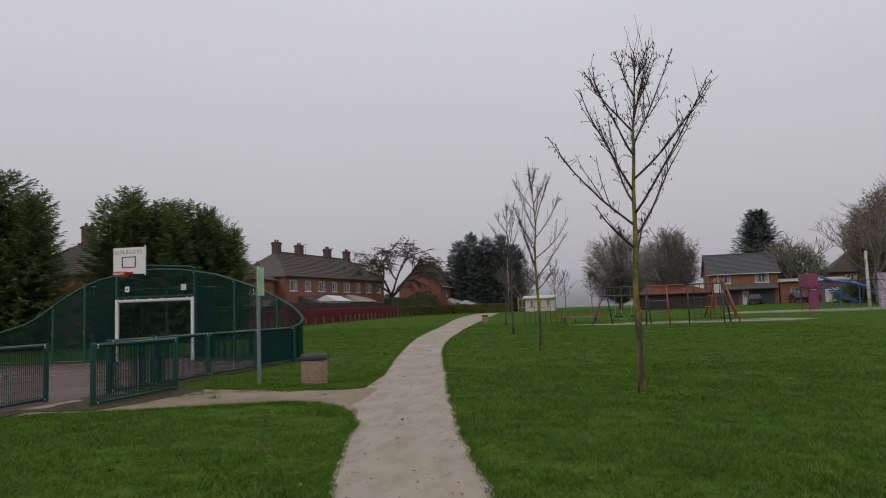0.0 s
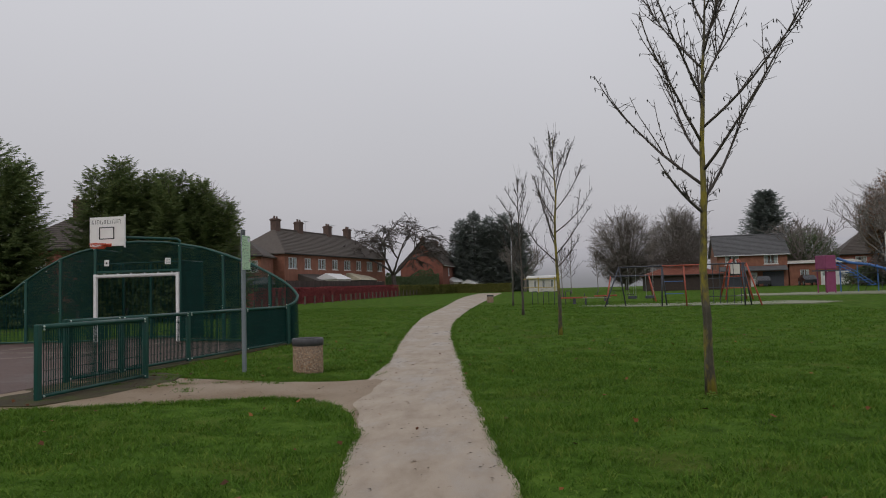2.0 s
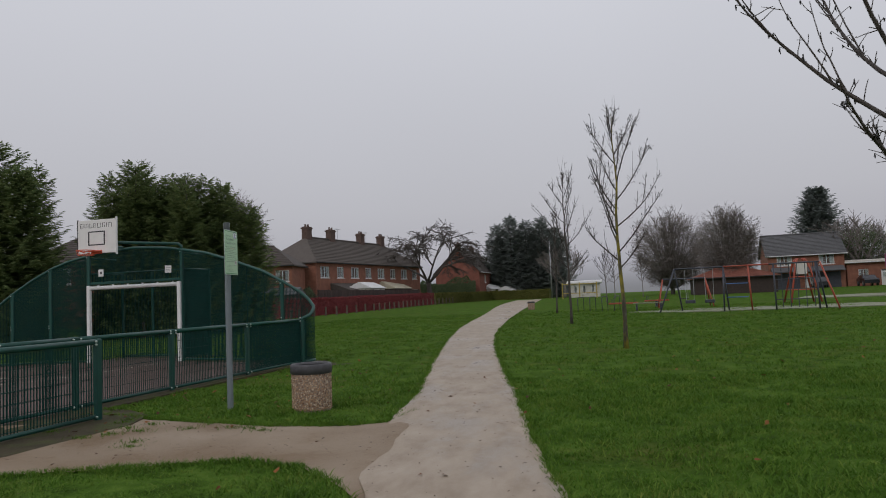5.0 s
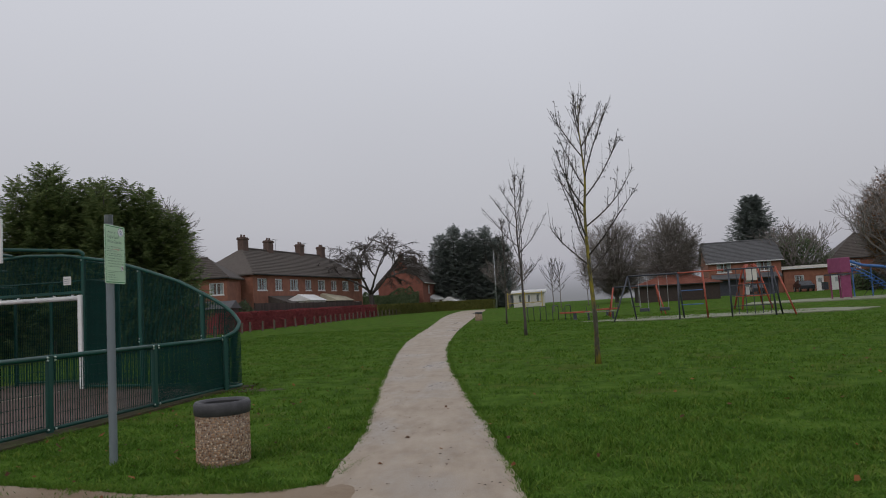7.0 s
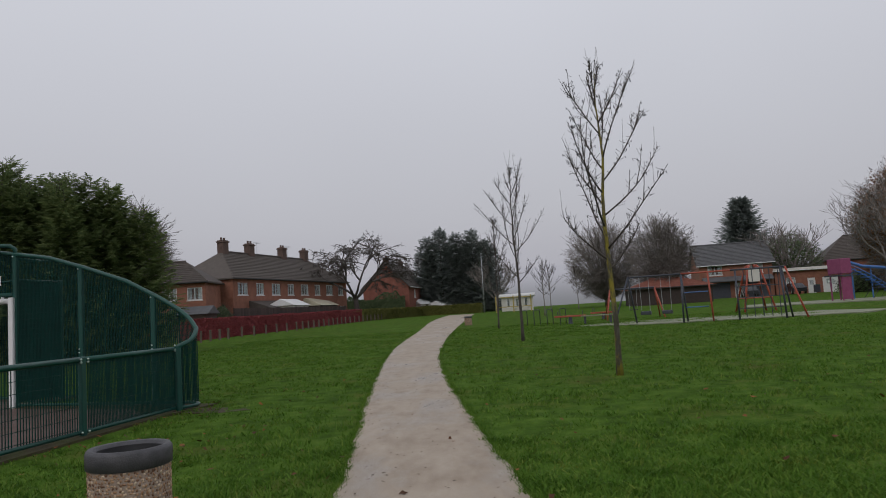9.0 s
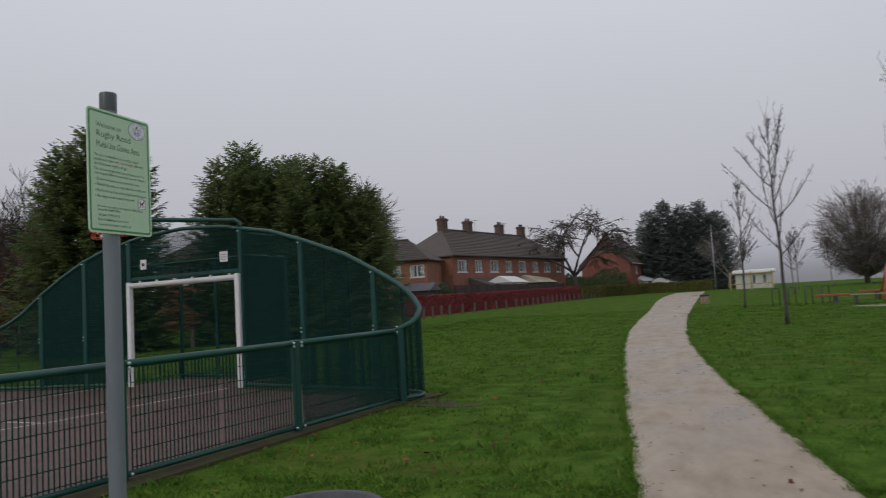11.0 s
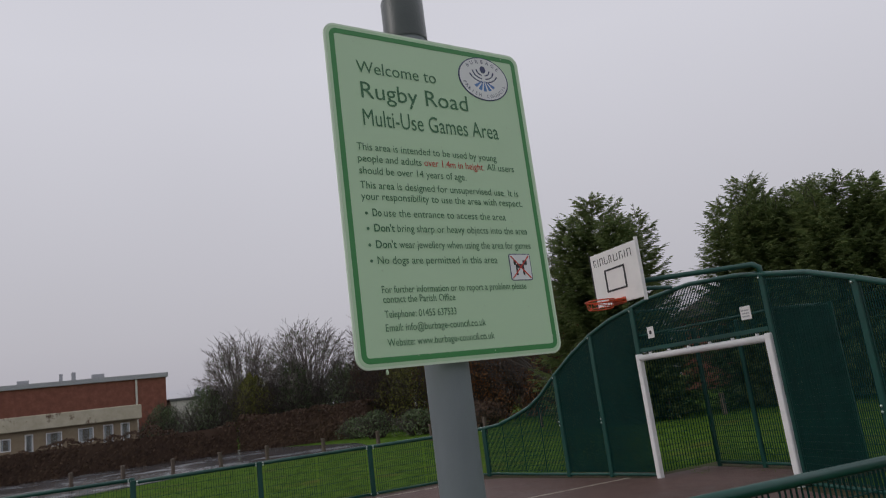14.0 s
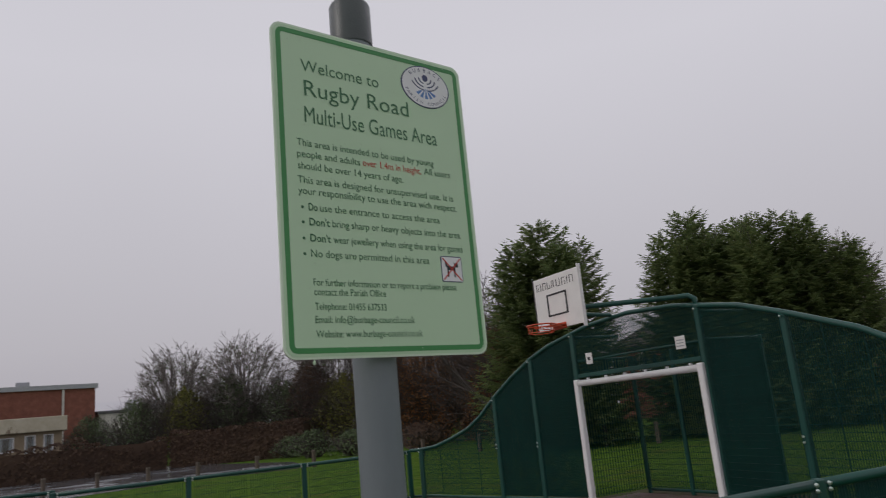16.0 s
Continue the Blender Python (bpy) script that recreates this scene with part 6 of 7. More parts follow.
hut = thing("flat_roofed_hut", pose(-65.65, 17.6, 0.4, 0, 0, 84.5), "low tan hut with peeling cream fascia and white windows", "hut")
hh = [(0.3, 1.7, 1.0, 2.6), (1.85, 1.2, 2.4, 2.75), (3.2, 1.7, 4.25, 2.7), (5.3, 1.7, 6.35, 2.75), (7.0, 1.2, 7.7, 2.8), (8.2, 1.5, 8.85, 2.8)]
part("wall", wall_box(9.4, 6, 3.0, hh), M_TAN, hut)
part("fascia", Build().box(-0.3, -0.35, 3.004, 9.7, 6.3, 4.05, 0.03), M_CREAM, hut, "peeling cream board fascia")
for x0, z0, x1, z1 in hh:
    window_unit(hut, (x0 + x1) / 2, z0, x1 - x0, z1 - z0, 0.08, 2 if x1 - x0 > 1.3 else 1, False)

# ---- bollards ----
_boll = Build().box(-0.075, -0.075, -0.1, 0.075, 0.075, 0.72, 0.012).mesh("post")
_bollcap = Build().add([(-0.085, -0.085, 0.72), (0.085, -0.085, 0.72), (0.085, 0.085, 0.72), (-0.085, 0.085, 0.72), (-0.06, -0.06, 0.78), (0.06, -0.06, 0.78), (0.06, 0.06, 0.78), (-0.06, 0.06, 0.78)], [(0, 1, 5, 4), (1, 2, 6, 5), (2, 3, 7, 6), (3, 0, 4, 7), (4, 5, 6, 7), (3, 2, 1, 0)]).mesh("cap")
brow = [(-40.0, 20.0), (-37.9, 28.0), (-34.8, 35.2), (-30.5, 38.6), (-21.2, 39.6), (-18.6, 44.5), (-19.0, 56.0), (-18.6, 66.5), (-16.1, 78.5), (-14.4, 96.5), (-10.3, 124.0)]
rb_ = random.Random(5)
for (ax_, ay_), (bx_, by_) in zip(brow, brow[1:]):
    ln_ = math.hypot(bx_ - ax_, by_ - ay_)
    n_ = max(1, round(ln_ / (1.9 if by_ > 60 else 2.3)))
    for i in range(n_):
        s = i / n_
        th = thing("bollard", on(ax_ + (bx_ - ax_) * s, ay_ + (by_ - ay_) * s, rb_.uniform(0, 20)) @ pose(0, 0, 0, rb_.uniform(-2, 2), rb_.uniform(-2, 2), 0), "short weathered square timber bollard in the grass", "bollard", group="timber bollards")
        part("post", _boll, M_WOOD, th)
        part("cap", _bollcap, M_WOOD, th)

# ---- playground ----
pad = Build().prism([(5.0, 50.5), (7.5, 47.2), (17.5, 45.8), (20.0, 48.0), (18.5, 51.5), (8.0, 53.0)], -0.1, g_z(0, 48) + 0.02)
tagged(part("play_surface", pad, M_PAD), "pale worn safety surface under the swings", "play surface", kind="structure")
pad = Build().prism([(19.0, 64.0), (33.0, 60.0), (42.0, 64.0), (40.0, 74.0), (24.0, 75.0)], -0.1, g_z(0, 66) + 0.02)
tagged(part("play_surface", pad, M_PAD), "pale worn safety surface under the climbing frames", "play surface", kind="structure")


def swing_frame(x, y, rz, length, h, mats, label, seats):
    th = thing("swing_frame", on(x, y, rz), label, "swings", group="swing frames")
    part("top_bar", Build().tube([(0, 0, h), (length, 0, h)], 0.05, 8), mats[0], th, smooth=True)
    for sx in (0, length):
        for sy in (-1, 1):
            part("leg", Build().tube([(sx, 0, h), (sx + (-0.35 if sx == 0 else 0.35), sy * 1.1, 0)], 0.042, 8), mats[1], th, smooth=True)
    for k in range(seats):
        q = length * (k + 0.5) / seats
        for o in (-0.24, 0.24):
            part("chain", Build().tube([(q + o, 0, h), (q + o * 0.9, 0.03, 0.55)], 0.012, 4), M_GALV, th)
        part("swing_seat", Build().box(q - 0.25, -0.1, 0.5, q + 0.25, 0.12, 0.55, 0.015), M_BLACK, th, "black rubber swing seat")
    return th


combo = thing("play_climber", on(7.2, 47.8, -24), "long dark steel swing and climbing frame with an orange bay", "climbing frame")
CL, CH = 7.0, 2.3
for x0, x1, mt, lb in ((0.0, 2.5, M_STEEL, ""), (2.5, 4.7, M_RED, "orange-red top bar"), (4.7, CL, M_STEEL, "")):
    part("top_bar", Build().tube([(x0, 0, CH), (x1, 0, CH)], 0.04, 8), mt, combo, lb, smooth=True)
for x, dx, dy, mt in ((0, -0.65, -0.9, M_STEEL), (0, 0.1, 1.0, M_STEEL), (2.5, 0.0, -0.35, M_STEEL), (2.5, 0.1, 0.5, M_STEEL), (3.7, 0.1, 0.0, M_RED), (4.9, 0.05, -0.2, M_STEEL), (6.8, 0.1, -0.3, M_STEEL), (6.85, 0.3, 0.5, M_STEEL), (CL, 0.75, -0.5, M_RED)):
    part("leg", Build().tube([(x, 0, CH), (x + dx, dy, 0)], 0.042, 8), mt, combo, smooth=True)
for q in (0.75, 1.75):
    for e in (-0.22, 0.22):
        part("chain", Build().tube([(q + e, 0, CH), (q + e * 0.9, 0.03, 0.6)], 0.014, 4), M_GALV, combo)
    part("swing_seat", Build().box(q - 0.24, -0.12, 0.45, q + 0.24, 0.14, 0.62, 0.02), M_STEEL, combo, "dark moulded cradle seat")
for z in (0.5, 1.0, 1.5):
    part("net_rope", Build().tube([(4.95, 0, z), (6.8, 0, z + 0.02)], 0.02, 5), M_STEEL, combo)
for k in range(5):
    part("net_rope", Build().tube([(5.25 + k * 0.36, 0, 0.1), (5.25 + k * 0.36, 0, CH)], 0.02, 5), M_STEEL, combo)
for z in (0.7, 1.4):
    part("rung", Build().tube([(2.6, 0, z), (3.65, 0, z)], 0.025, 5), M_BLUE, combo)
swing_frame(8.0, 56.0, -8, 2.6, 1.8, (M_STEEL, M_RED), "small red swing frame behind the long frame", 1)
spider = thing("climbing_arch", on(16.4, 55.5), "red arched climbing frame with a white panel", "climbing frame")
for k in range(4):
    a = 0.7 + 6.28 * k / 4
    part("leg", Build().tube([(0.25 * math.cos(a), 0.25 * math.sin(a), 2.75), (0.5 * math.cos(a), 0.5 * math.sin(a), 2.5), (1.25 * math.cos(a), 1.25 * math.sin(a), 0)], 0.06, 8), M_RED, spider, smooth=True)
for z, r in ((0.8, 1.0), (1.6, 0.76)):
    part("ring_rail", Build().tube([(r * math.cos(a), r * math.sin(a), z) for a in np.linspace(0, 6.283, 11)], 0.03, 5), M_RED, spider, smooth=True)
part("panel", Build().box(-0.5, -0.66, 1.75, 0.15, -0.62, 2.5, 0.01), M_PALE, spider, "white play panel")


def tower(x, y):
    th = thing("play_tower", on(x, y, 10), "purple play tower with a blue slide and roof", "play tower")
    for sx in (-0.36, 0.36):
        for sy in (-0.6, 0.6):
            part("post", Build().tube([(sx, sy, 0), (sx, sy, 3.0)], 0.06, 8), M_PURPLE, th)
    part("panel", Build().box(-0.38, -0.7, 0.1, 0.38, -0.64, 1.75, 0.01), M_PURPLE, th, "purple front panel")
    part("panel", Build().box(-0.45, -0.72, 1.98, 0.45, 0.72, 3.1, 0.03), M_PURPLE, th, "purple cabin")
    part("deck", Build().box(-0.75, -0.8, 1.8, 0.75, 0.75, 1.9), M_STEEL, th)
    sl = Build()
    for i in range(9):
        a, b = i / 9, (i + 1) / 9
        sl.box(0.8 + 3.4 * a, -0.3, 2.35 - 1.9 * a - 0.12, 0.8 + 3.4 * b + 0.02, 0.3, 2.35 - 1.9 * a - 0.04)
    for s in (-0.33, 0.33):
        sl.tube([(0.8, s, 2.55), (2.4, s, 1.75), (4.2, s, 0.6)], 0.04, 6)
    part("slide", sl, M_BLUE, th, "blue plastic slide")
    return th


tower(27.3, 66.5)
ship = thing("climbing_net", on(31.5, 65.0, 8), "black rope climbing net round a tall pale mast", "climbing frame")
part("mast", Build().tube([(0, 0, 0), (0, 0, 4.6)], [0.14, 0.11], 10), M_PALE, ship, "tall pale mast", smooth=True)
part("mast_cap", Build().lathe([(0.001, 4.9), (0.13, 4.75), (0.13, 4.6)], 10), M_PALE, ship)
for k in range(8):
    a = 6.28 * k / 8
    part("stay_rope", Build().tube([(0, 0, 4.3), (3.0 * math.cos(a), 3.0 * math.sin(a), 0.1)], 0.02, 4), M_BLACK, ship)
for z, r in ((0.8, 2.45), (1.6, 1.9), (2.4, 1.35), (3.2, 0.8)):
    part("ring_rope", Build().tube([(r * math.cos(6.28 * k / 8), r * math.sin(6.28 * k / 8), z) for k in range(9)], 0.018, 4), M_BLACK, ship)
cw = thing("climbing_wall", on(33.8, 66.0, -6), "pale lilac climbing wall panel with coloured marks", "climbing wall")
part("panel", Build().box(-0.9, -0.1, 0.1, 0.9, 0.1, 3.0, 0.02), M_LILAC, cw)
for sx in (-0.85, 0.85):
    part("post", Build().tube([(sx, 0.16, 0), (sx, 0.16, 3.1)], 0.06, 8), M_GALV, cw)
bs = thing("slide_bridge", on(29.4, 69.5, -6), "blue plastic bridge and tube slide behind the tower", "play tower")
part("tube_slide", Build().tube([(0.2, 0, 2.9), (1.2, 0, 2.5), (2.6, -0.2, 2.3), (3.8, -0.5, 1.9), (4.5, -0.8, 1.0)], 0.12, 10), M_BLUE, bs, smooth=True)
for q in (0.4, 1.8, 3.4):
    part("leg", Build().tube([(q, 0, 0), (q, 0, 2.3)], 0.05, 6), M_BLUE, bs)

for x, y, rz, mt in ((5.2, 54.0, -10, M_RED), (7.9, 58.0, 20, M_RED)):
    th = thing("see_saw", on(x, y, rz), "low red springer see-saw on the grass", "see-saw", group="small play things")
    part("beam", Build().box(-0.9, -0.07, 0.38, 0.9, 0.07, 0.48, 0.015), mt, th)
    part("spring_base", Build().lathe([(0.14, 0), (0.10, 0.1), (0.12, 0.2), (0.09, 0.3), (0.11, 0.38)], 10), M_STEEL, th, smooth=True)
    for sx in (-0.7, 0.7):
        part("handle", Build().tube([(sx, -0.12, 0.48), (sx, -0.12, 0.72), (sx, 0.12, 0.72), (sx, 0.12, 0.48)], 0.018, 6), M_STEEL, th)
bench = thing("park_bench", on(6.5, 52.6, -5), "low pale timber bench near the swings", "bench")
part("seat", Build().box(-0.9, -0.2, 0.4, 0.9, 0.2, 0.46, 0.012), M_PAD, bench)
for sx in (-0.7, 0.7):
    part("leg", Build().box(sx - 0.05, -0.18, -0.05, sx + 0.05, 0.18, 0.398, 0.01), M_STEEL, bench)


def hoop_rail(x, y, rz, n):
    for k in range(n):
        c, s = math.cos(radians(rz)), math.sin(radians(rz))
        th = thing("cycle_stand", on(x + c * k * 0.75, y + s * k * 0.75, rz + 60), "low dark steel hoop barrier in the grass", "barrier", group="hoop barriers")
        part("hoop", Build().tube([(-0.35, 0, -0.05), (-0.35, 0, 0.8), (-0.28, 0, 0.9), (0.28, 0, 0.9), (0.35, 0, 0.8), (0.35, 0, -0.05)], 0.025, 6), M_STEEL, th, smooth=True)


hoop_rail(2.6, 54.6, -6, 4)

yb = thing("entrance_barrier", on(3.6, 104.0, -5), "pale yellow steel access barrier at the far entrance", "barrier")
for x in (0, 2.2, 4.4):
    part("post", Build().tube([(x, 0, 0), (x, 0, 2.1)], 0.07, 8), M_YELLOW, yb)
for z in (0.7, 1.9):
    part("bar", Build().tube([(0, 0, z), (4.4, 0, z)], 0.05, 8), M_YELLOW, yb)
lamp = thing("street_lamp", on(2.6, 118), "tall slim grey street lamp in the mist", "street lamp")
part("column", Build().tube([(0, 0, 0), (0, 0, 8.6)], [0.09, 0.05], 8), M_GALV, lamp, smooth=True)
part("lantern", Build().box(-0.1, -0.5, 8.55, 0.1, 0.1, 8.7, 0.03), M_GALV, lamp)


def car(x, y, rz, paint, label):
    th = thing("parked_car", on(x, y, rz), label, "car", group="parked cars")
    b = Build()
    prof = [(-2.1, 0.35), (-2.1, 0.8), (-1.9, 0.95), (-1.2, 1.02), (-0.6, 1.42), (0.9, 1.45), (1.6, 1.05), (2.05, 0.9), (2.1, 0.35)]
    n = len(prof)
    vs = [(x_, -0.85 + (0.16 if z_ > 1.1 else 0), z_) for x_, z_ in prof] + [(x_, 0.85 - (0.16 if z_ > 1.1 else 0), z_) for x_, z_ in prof]
    b.add(vs, [tuple(range(n)), tuple(range(2 * n - 1, n - 1, -1))] + [(i, i + n, (i + 1) % n + n, (i + 1) % n) for i in range(n)])
    body = part("body", b, paint, th)
    part("side_window", Build().add([(-0.95, -0.79, 1.05), (1.35, -0.79, 1.05), (0.85, -0.72, 1.38), (-0.5, -0.72, 1.38)], [(0, 1, 2, 3)]), M_GLASS, body)
    for wx in (-1.3, 1.3):
        for wy in (-0.8, 0.8):
            w = part("wheel", Build().tube([(wx, wy - 0.1, 0.32), (wx, wy + 0.1, 0.32)], 0.32, 16), M_BLACK, th, "black tyre")
            part("rim", Build().tube([(wx, wy - 0.11, 0.32), (wx, wy + 0.11, 0.32)], 0.19, 12), M_GALV, w)
    return th


car(37.6, 109.3, 75, M_CARDARK, "dark car parked before the brick house")
car(43.4, 108.6, 80, M_CARDARK, "dark grey car parked before the brick house")
wb = thing("wheelie_bin", on(46.2, 108.6), "grey-green wheelie bin beside the garage", "bin")
part("body", Build().box(-0.3, -0.35, 0.1, 0.3, 0.35, 1.0, 0.03), M_STEEL, wb)
part("lid", Build().box(-0.32, -0.38, 1.004, 0.32, 0.38, 1.1, 0.02), M_GREEN, wb)

# ---- grass and fallen leaves ----
def lawn_mask(x, y, pad):
    """True where the lawn is free of path, branch and court."""
    pl = np.interp(y, [p[0] for p in PATH_LEFT], [p[1] for p in PATH_LEFT])
    pr = np.interp(y, [p[0] for p in PATH_RIGHT], [p[1] for p in PATH_RIGHT])
    bl = np.interp(x, [p[0] for p in BRANCH_LOW], [p[1] for p in BRANCH_LOW])
    bt = np.interp(x, [p[0] for p in BRANCH_TOP], [p[1] for p in BRANCH_TOP])
    u, v = x * CU + y * SU, -x * SU + y * CU
    inside = (u > -21.75) & (u < -9.15) & (v < 25.2 - np.maximum(0, u + 13.5) * 0.33)
    gate = (u > -9.3) & (u < -7.85) & (v > 12.7) & (v < 16.2)
    return ~((x > pl - pad) & (x < pr + pad)) & ~((x > -7.9) & (x < -1.2) & (y > bl - pad) & (y < bt + pad)) & ~inside & ~gate


def ripple(x, y, s, ph):
    """Smooth blotches, vectorised."""
    return (np.sin(x * s + 1.7 * np.sin(y * s * 0.63 + ph)) + np.sin(y * s * 1.13 + 1.9 * np.sin(x * s * 0.71 + ph * 2.1)) + np.sin((x + y) * s * 0.57 + ph * 3.3)) / 3


def grass_field(name, n, region, hmin, hmax, seed, label, width, per=6, spread=0.03):
    """Tufts of leaning blades scattered on the lawn, one mesh."""
    rs = np.random.RandomState(seed)
    x0, x1, y0, y1, power = region
    x = rs.uniform(x0, x1, n)
    y = y0 + (y1 - y0) * rs.rand(n) ** power
    patch_ = ripple(x, y, 1.9, 0.4) * 0.5 + ripple(x, y, 5.3, 2.0) * 0.5
    keep = lawn_mask(x, y, 0.0) & (rs.rand(n) < 0.72 + 0.5 * patch_)
    x, y, patch_ = x[keep], y[keep], patch_[keep]
    x, y, patch_ = np.repeat(x, per), np.repeat(y, per), np.repeat(patch_, per)
    m = len(x)
    grow_ = 1.0 + 0.045 * np.maximum(0.0, y - 9)
    bx, by = x + rs.normal(0, spread, m) * grow_, y + rs.normal(0, spread, m) * grow_
    gz = 0.008 * np.maximum(0.0, y - 35.0) - 0.03
    h = rs.uniform(hmin, hmax, m) * (1.05 + 0.75 * patch_)
    w = width * rs.uniform(0.7, 1.4, m) * grow_
    a = rs.uniform(0, 6.283, m)
    lx, ly = rs.normal(0, 0.75, m) * h, rs.normal(0, 0.75, m) * h
    ca, sa = np.cos(a) * w, np.sin(a) * w
    v = np.empty((m, 5, 3))
    v[:, 0] = np.stack((bx - ca, by - sa, gz), 1)
    v[:, 1] = np.stack((bx + ca, by + sa, gz), 1)
    v[:, 2] = np.stack((bx + lx * 0.5 + ca * 0.75, by + ly * 0.5 + sa * 0.75, gz + h * 0.72), 1)
    v[:, 3] = np.stack((bx + lx * 0.5 - ca * 0.75, by + ly * 0.5 - sa * 0.75, gz + h * 0.72), 1)
    v[:, 4] = np.stack((bx + lx * 1.1, by + ly * 1.1, gz + h), 1)
    me = bpy.data.meshes.new(name)
    base = np.arange(m) * 5
    loops = np.stack((base, base + 1, base + 2, base + 3, base + 3, base + 2, base + 4), 1).ravel()
    starts = np.stack((np.arange(m) * 7, np.arange(m) * 7 + 4), 1).ravel()
    me.vertices.add(m * 5)
    me.vertices.foreach_set("co", v.ravel())
    me.loops.add(m * 7)
    me.loops.foreach_set("vertex_index", loops.astype(np.int32))
    me.polygons.add(m * 2)
    me.polygons.foreach_set("loop_start", starts.astype(np.int32))
    me.update(calc_edges=True)
    tagged(part(name, me, M_BLADE), label, "grass", kind="stuff")


grass_field("grass", 64000, (-7.5, 7.5, 5.5, 20.0, 1.5), 0.03, 0.065, 77, "short damp green grass blades of the park lawn", 0.0042)
grass_field("grass", 42000, (-14.0, 17.0, 14.0, 58.0, 1.5), 0.035, 0.065, 78, "short damp green grass blades further across the lawn", 0.0048)


def edge_tufts(n, seed):
    rs = np.random.RandomState(seed)
    b = Build()
    for _ in range(n):
        y = 3.5 + 35 * rs.rand() ** 1.5
        k = rs.rand()
        if k < 0.4:
            x = lerp(PATH_LEFT, y) + wob(y, 1, 0.05) - abs(rs.normal(0, 0.05)) + 0.03
        elif k < 0.8:
            x = lerp(PATH_RIGHT, y) + wob(y + 50, 1, 0.05) + abs(rs.normal(0, 0.05)) - 0.03
        else:
            x = rs.uniform(-7.0, -2.0)
            y = lerp(BRANCH_LOW, x) - abs(rs.normal(0, 0.08)) + 0.03 if rs.rand() < 0.5 else lerp(BRANCH_TOP, x) + abs(rs.normal(0, 0.08)) - 0.03
        if in_court(x, y, 0.0) or (k < 0.4 and 11.8 < y < 17.6):
            continue
        gz = g_z(x, y) - 0.01
        for _ in range(6):
            h, a = rs.uniform(0.025, 0.06), rs.uniform(0, 6.28)
            bx, by = x + rs.normal(0, 0.02), y + rs.normal(0, 0.02)
            w = 0.004
            lx, ly = rs.normal(0, 0.6) * h, rs.normal(0, 0.6) * h
            b.add([(bx - math.cos(a) * w, by - math.sin(a) * w, gz), (bx + math.cos(a) * w, by + math.sin(a) * w, gz), (bx + lx, by + ly, gz + h)], [(0, 1, 2)])
    tagged(part("grass", b, M_BLADE), "ragged grass tufts along the path edges", "grass", kind="stuff")


edge_tufts(7000, 79)


def fallen_leaves(n, seed):
    rs = np.random.RandomState(seed)
    b = Build()
    made = 0
    while made < n:
        x, y = rs.uniform(-8.5, 7.5), 4.0 + 24 * rs.rand() ** 1.2
        if rs.rand() < 0.35:
            x, y = -5.2 + rs.normal(0, 1.2), 20 + rs.normal(0, 3)
        if in_court(x, y, 0.0):
            continue
        made += 1
        z = g_z(x, y) + (0.03 if on_path(x, y) else 0.035 + rs.uniform(0, 0.03))
        s = rs.uniform(0.014, 0.036)
        a = rs.uniform(0, 6.28)
        t1, t2 = rs.normal(0, 0.3), rs.normal(0, 0.3)
        pts = []
        for k in range(7):
            q = a + k * 6.283 / 7
            r = s * (1.0 if k % 2 == 0 else 0.6) * (1.3 if k == 0 else 1)
            dx, dy = r * math.cos(q), r * math.sin(q)
            pts.append((x + dx, y + dy, z + dx * t1 + dy * t2 + 0.006 * rs.rand()))
        b.add(pts, [tuple(range(7))])
    tagged(part("fallen_leaves", b, M_LEAF), "scattered brown and orange fallen leaves", "leaves", kind="stuff")


fallen_leaves(420, 83)


def path_litter(n, seed):
    """Twigs, grit and dark crumbs of leaf lying on the path, thicker towards its edges."""
    rs = np.random.RandomState(seed)
    b = Build()
    for _ in range(n):
        y = 4.5 + 26 * rs.rand() ** 1.3
        a, c = lerp(PATH_LEFT, y), lerp(PATH_RIGHT, y)
        t = rs.beta(0.45, 0.45)
        x = a + (c - a) * (0.03 + 0.94 * t)
        if rs.rand() < 0.22:
            x = rs.uniform(-7, -2)
            y = lerp(BRANCH_LOW, x) + (lerp(BRANCH_TOP, x) - lerp(BRANCH_LOW, x)) * rs.rand()
        z = g_z(x, y) + 0.026
        s, q = rs.uniform(0.005, 0.024), rs.uniform(0, 6.28)
        k = rs.uniform(0.15, 0.6)
        ca, sa = math.cos(q) * s, math.sin(q) * s
        b.add([(x - ca, y - sa, z), (x + sa * k, y - ca * k, z + 0.004), (x + ca, y + sa, z + 0.002), (x - sa * k, y + ca * k, z + 0.005)], [(0, 1, 2, 3)])
    tagged(part("path_litter", b, M_CRUMB), "dark leaf crumbs and twigs lying on the path", "leaf litter", kind="stuff")


path_litter(900, 91)


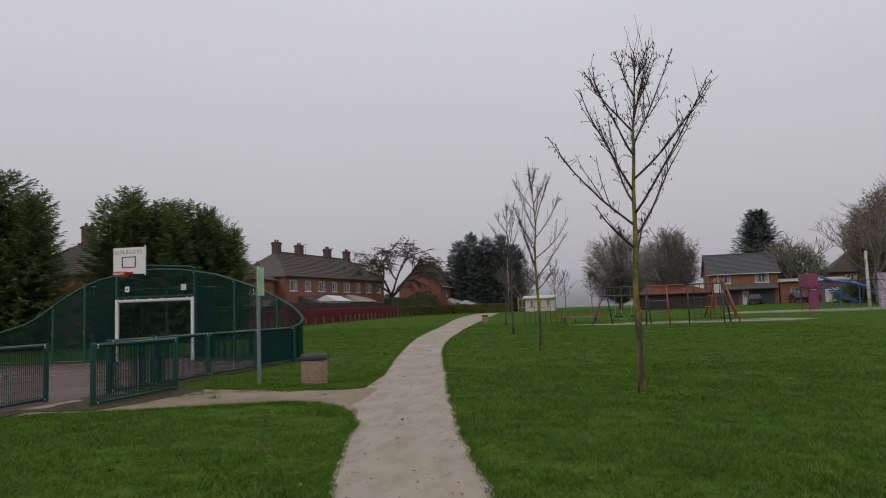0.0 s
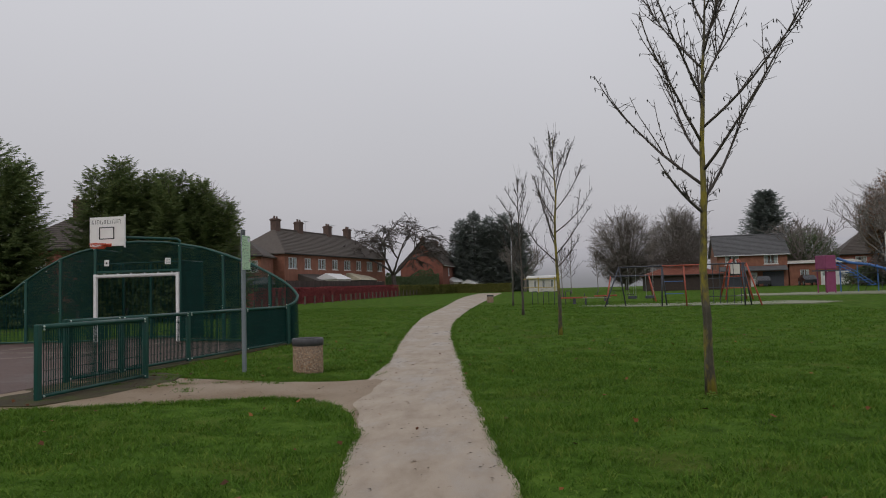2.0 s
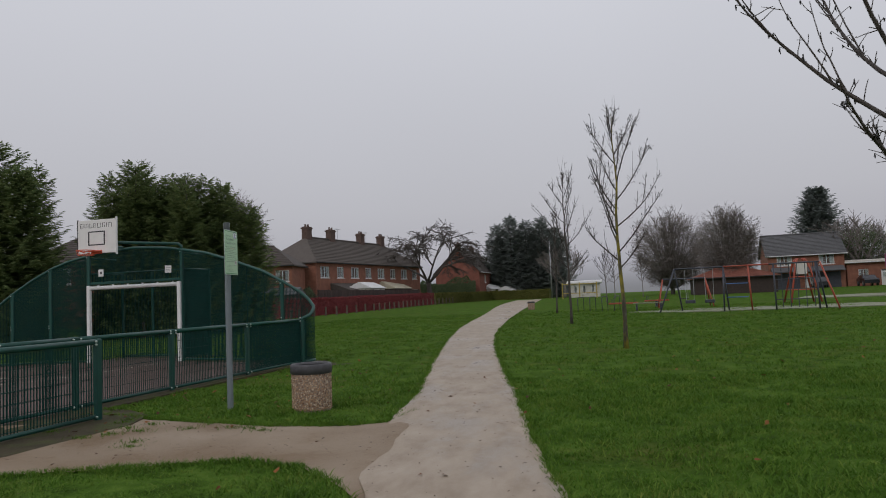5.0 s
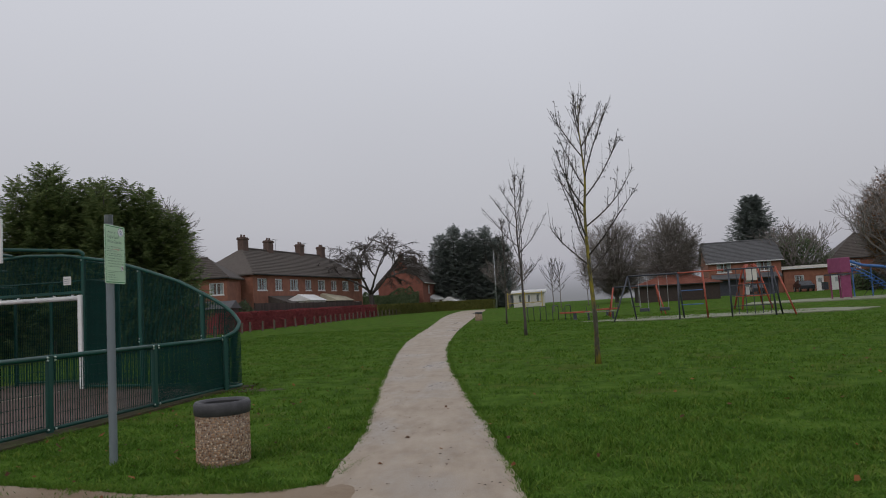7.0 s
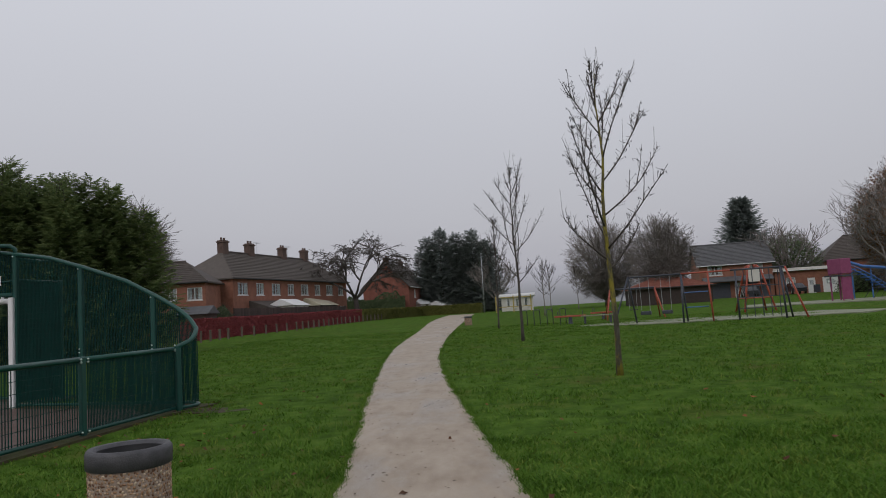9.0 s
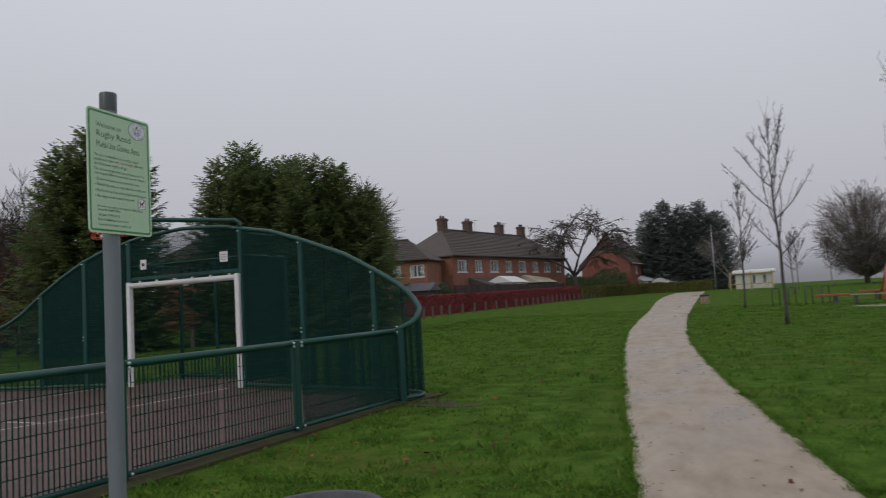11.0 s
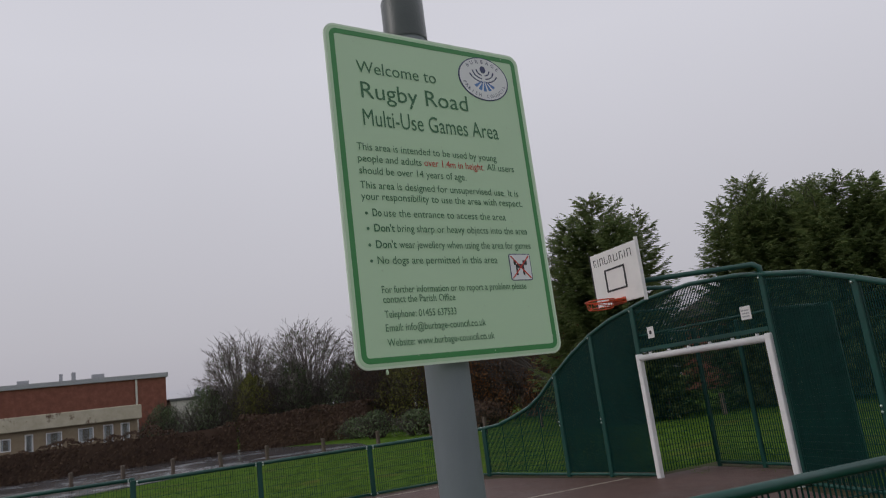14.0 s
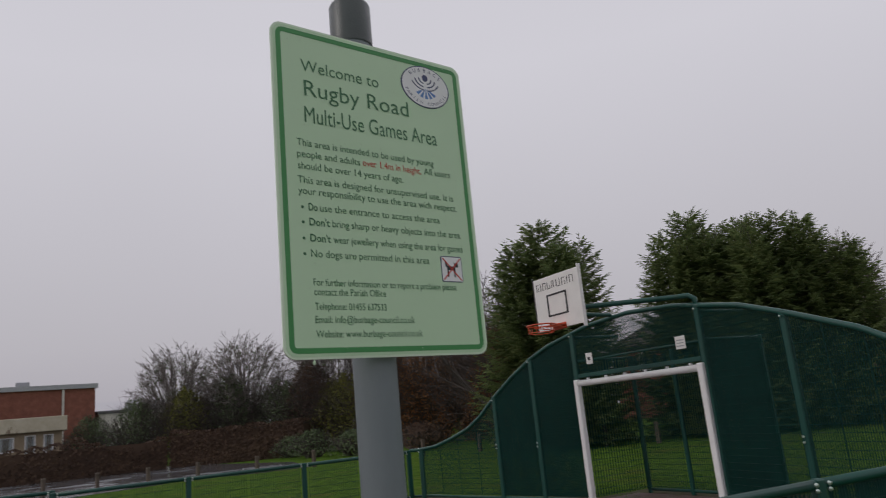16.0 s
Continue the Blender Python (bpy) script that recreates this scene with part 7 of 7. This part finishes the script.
def mud_tufts(n, seed):
    """Worn grass tussocks surviving on the muddy branch."""
    rs = np.random.RandomState(seed)
    for _ in range(n):
        x = rs.uniform(-6.6, -3.4)
        y = lerp(BRANCH_LOW, x) + (lerp(BRANCH_TOP, x) - lerp(BRANCH_LOW, x)) * rs.uniform(0.35, 1.0)
        b = Build()
        for _ in range(70):
            r, a = abs(rs.normal(0, 0.07)), rs.uniform(0, 6.28)
            px, py = r * math.cos(a) * 1.6, r * math.sin(a)
            h, q = rs.uniform(0.02, 0.05), rs.uniform(0, 6.28)
            lx, ly = rs.normal(0, 0.8) * h, rs.normal(0, 0.8) * h
            b.add([(px - math.cos(q) * 0.004, py - math.sin(q) * 0.004, 0), (px + math.cos(q) * 0.004, py + math.sin(q) * 0.004, 0), (px + lx, py + ly, h)], [(0, 1, 2)])
        ob = part("grass_tussock", b, M_BLADE, m=pose(x, y, 0.012))
        tagged(ob, "small trodden grass tussock on the muddy track", "grass", group="tussocks", kind="stuff")


mud_tufts(16, 92)


def weed_rosettes(n, seed):
    """Broad-leaved weeds and clover pressed into the turf."""
    rs = np.random.RandomState(seed)
    b = Build()
    made = 0
    while made < n:
        x, y = rs.uniform(-6.5, 6.5), 6.0 + 14 * rs.rand() ** 1.4
        if made > n * 0.55:
            x, y = 2.9 + rs.normal(0, 0.42), 13.6 + rs.normal(0, 0.3)
        elif not lawn_mask(np.array([x]), np.array([y]), 0.1)[0] or ripple(x, y, 0.8, 5.0) < 0.05:
            continue
        made += 1
        k, r0 = rs.randint(5, 9), rs.uniform(0.018, 0.038)
        for i in range(k):
            a = 6.283 * i / k + rs.uniform(-0.3, 0.3)
            r = r0 * rs.uniform(0.7, 1.2)
            ca, sa = math.cos(a), math.sin(a)
            w = r * 0.28
            z = 0.012 + rs.uniform(0.0, 0.012)
            b.add([(x, y, z), (x + ca * r * 0.55 - sa * w, y + sa * r * 0.55 + ca * w, z + 0.018), (x + ca * r, y + sa * r, z + 0.008), (x + ca * r * 0.55 + sa * w, y + sa * r * 0.55 - ca * w, z + 0.018)], [(0, 1, 2, 3)])
    tagged(part("lawn_weeds", b, M_WEED), "low broad-leaved weeds pressed into the lawn", "weeds", kind="stuff")


weed_rosettes(260, 95)
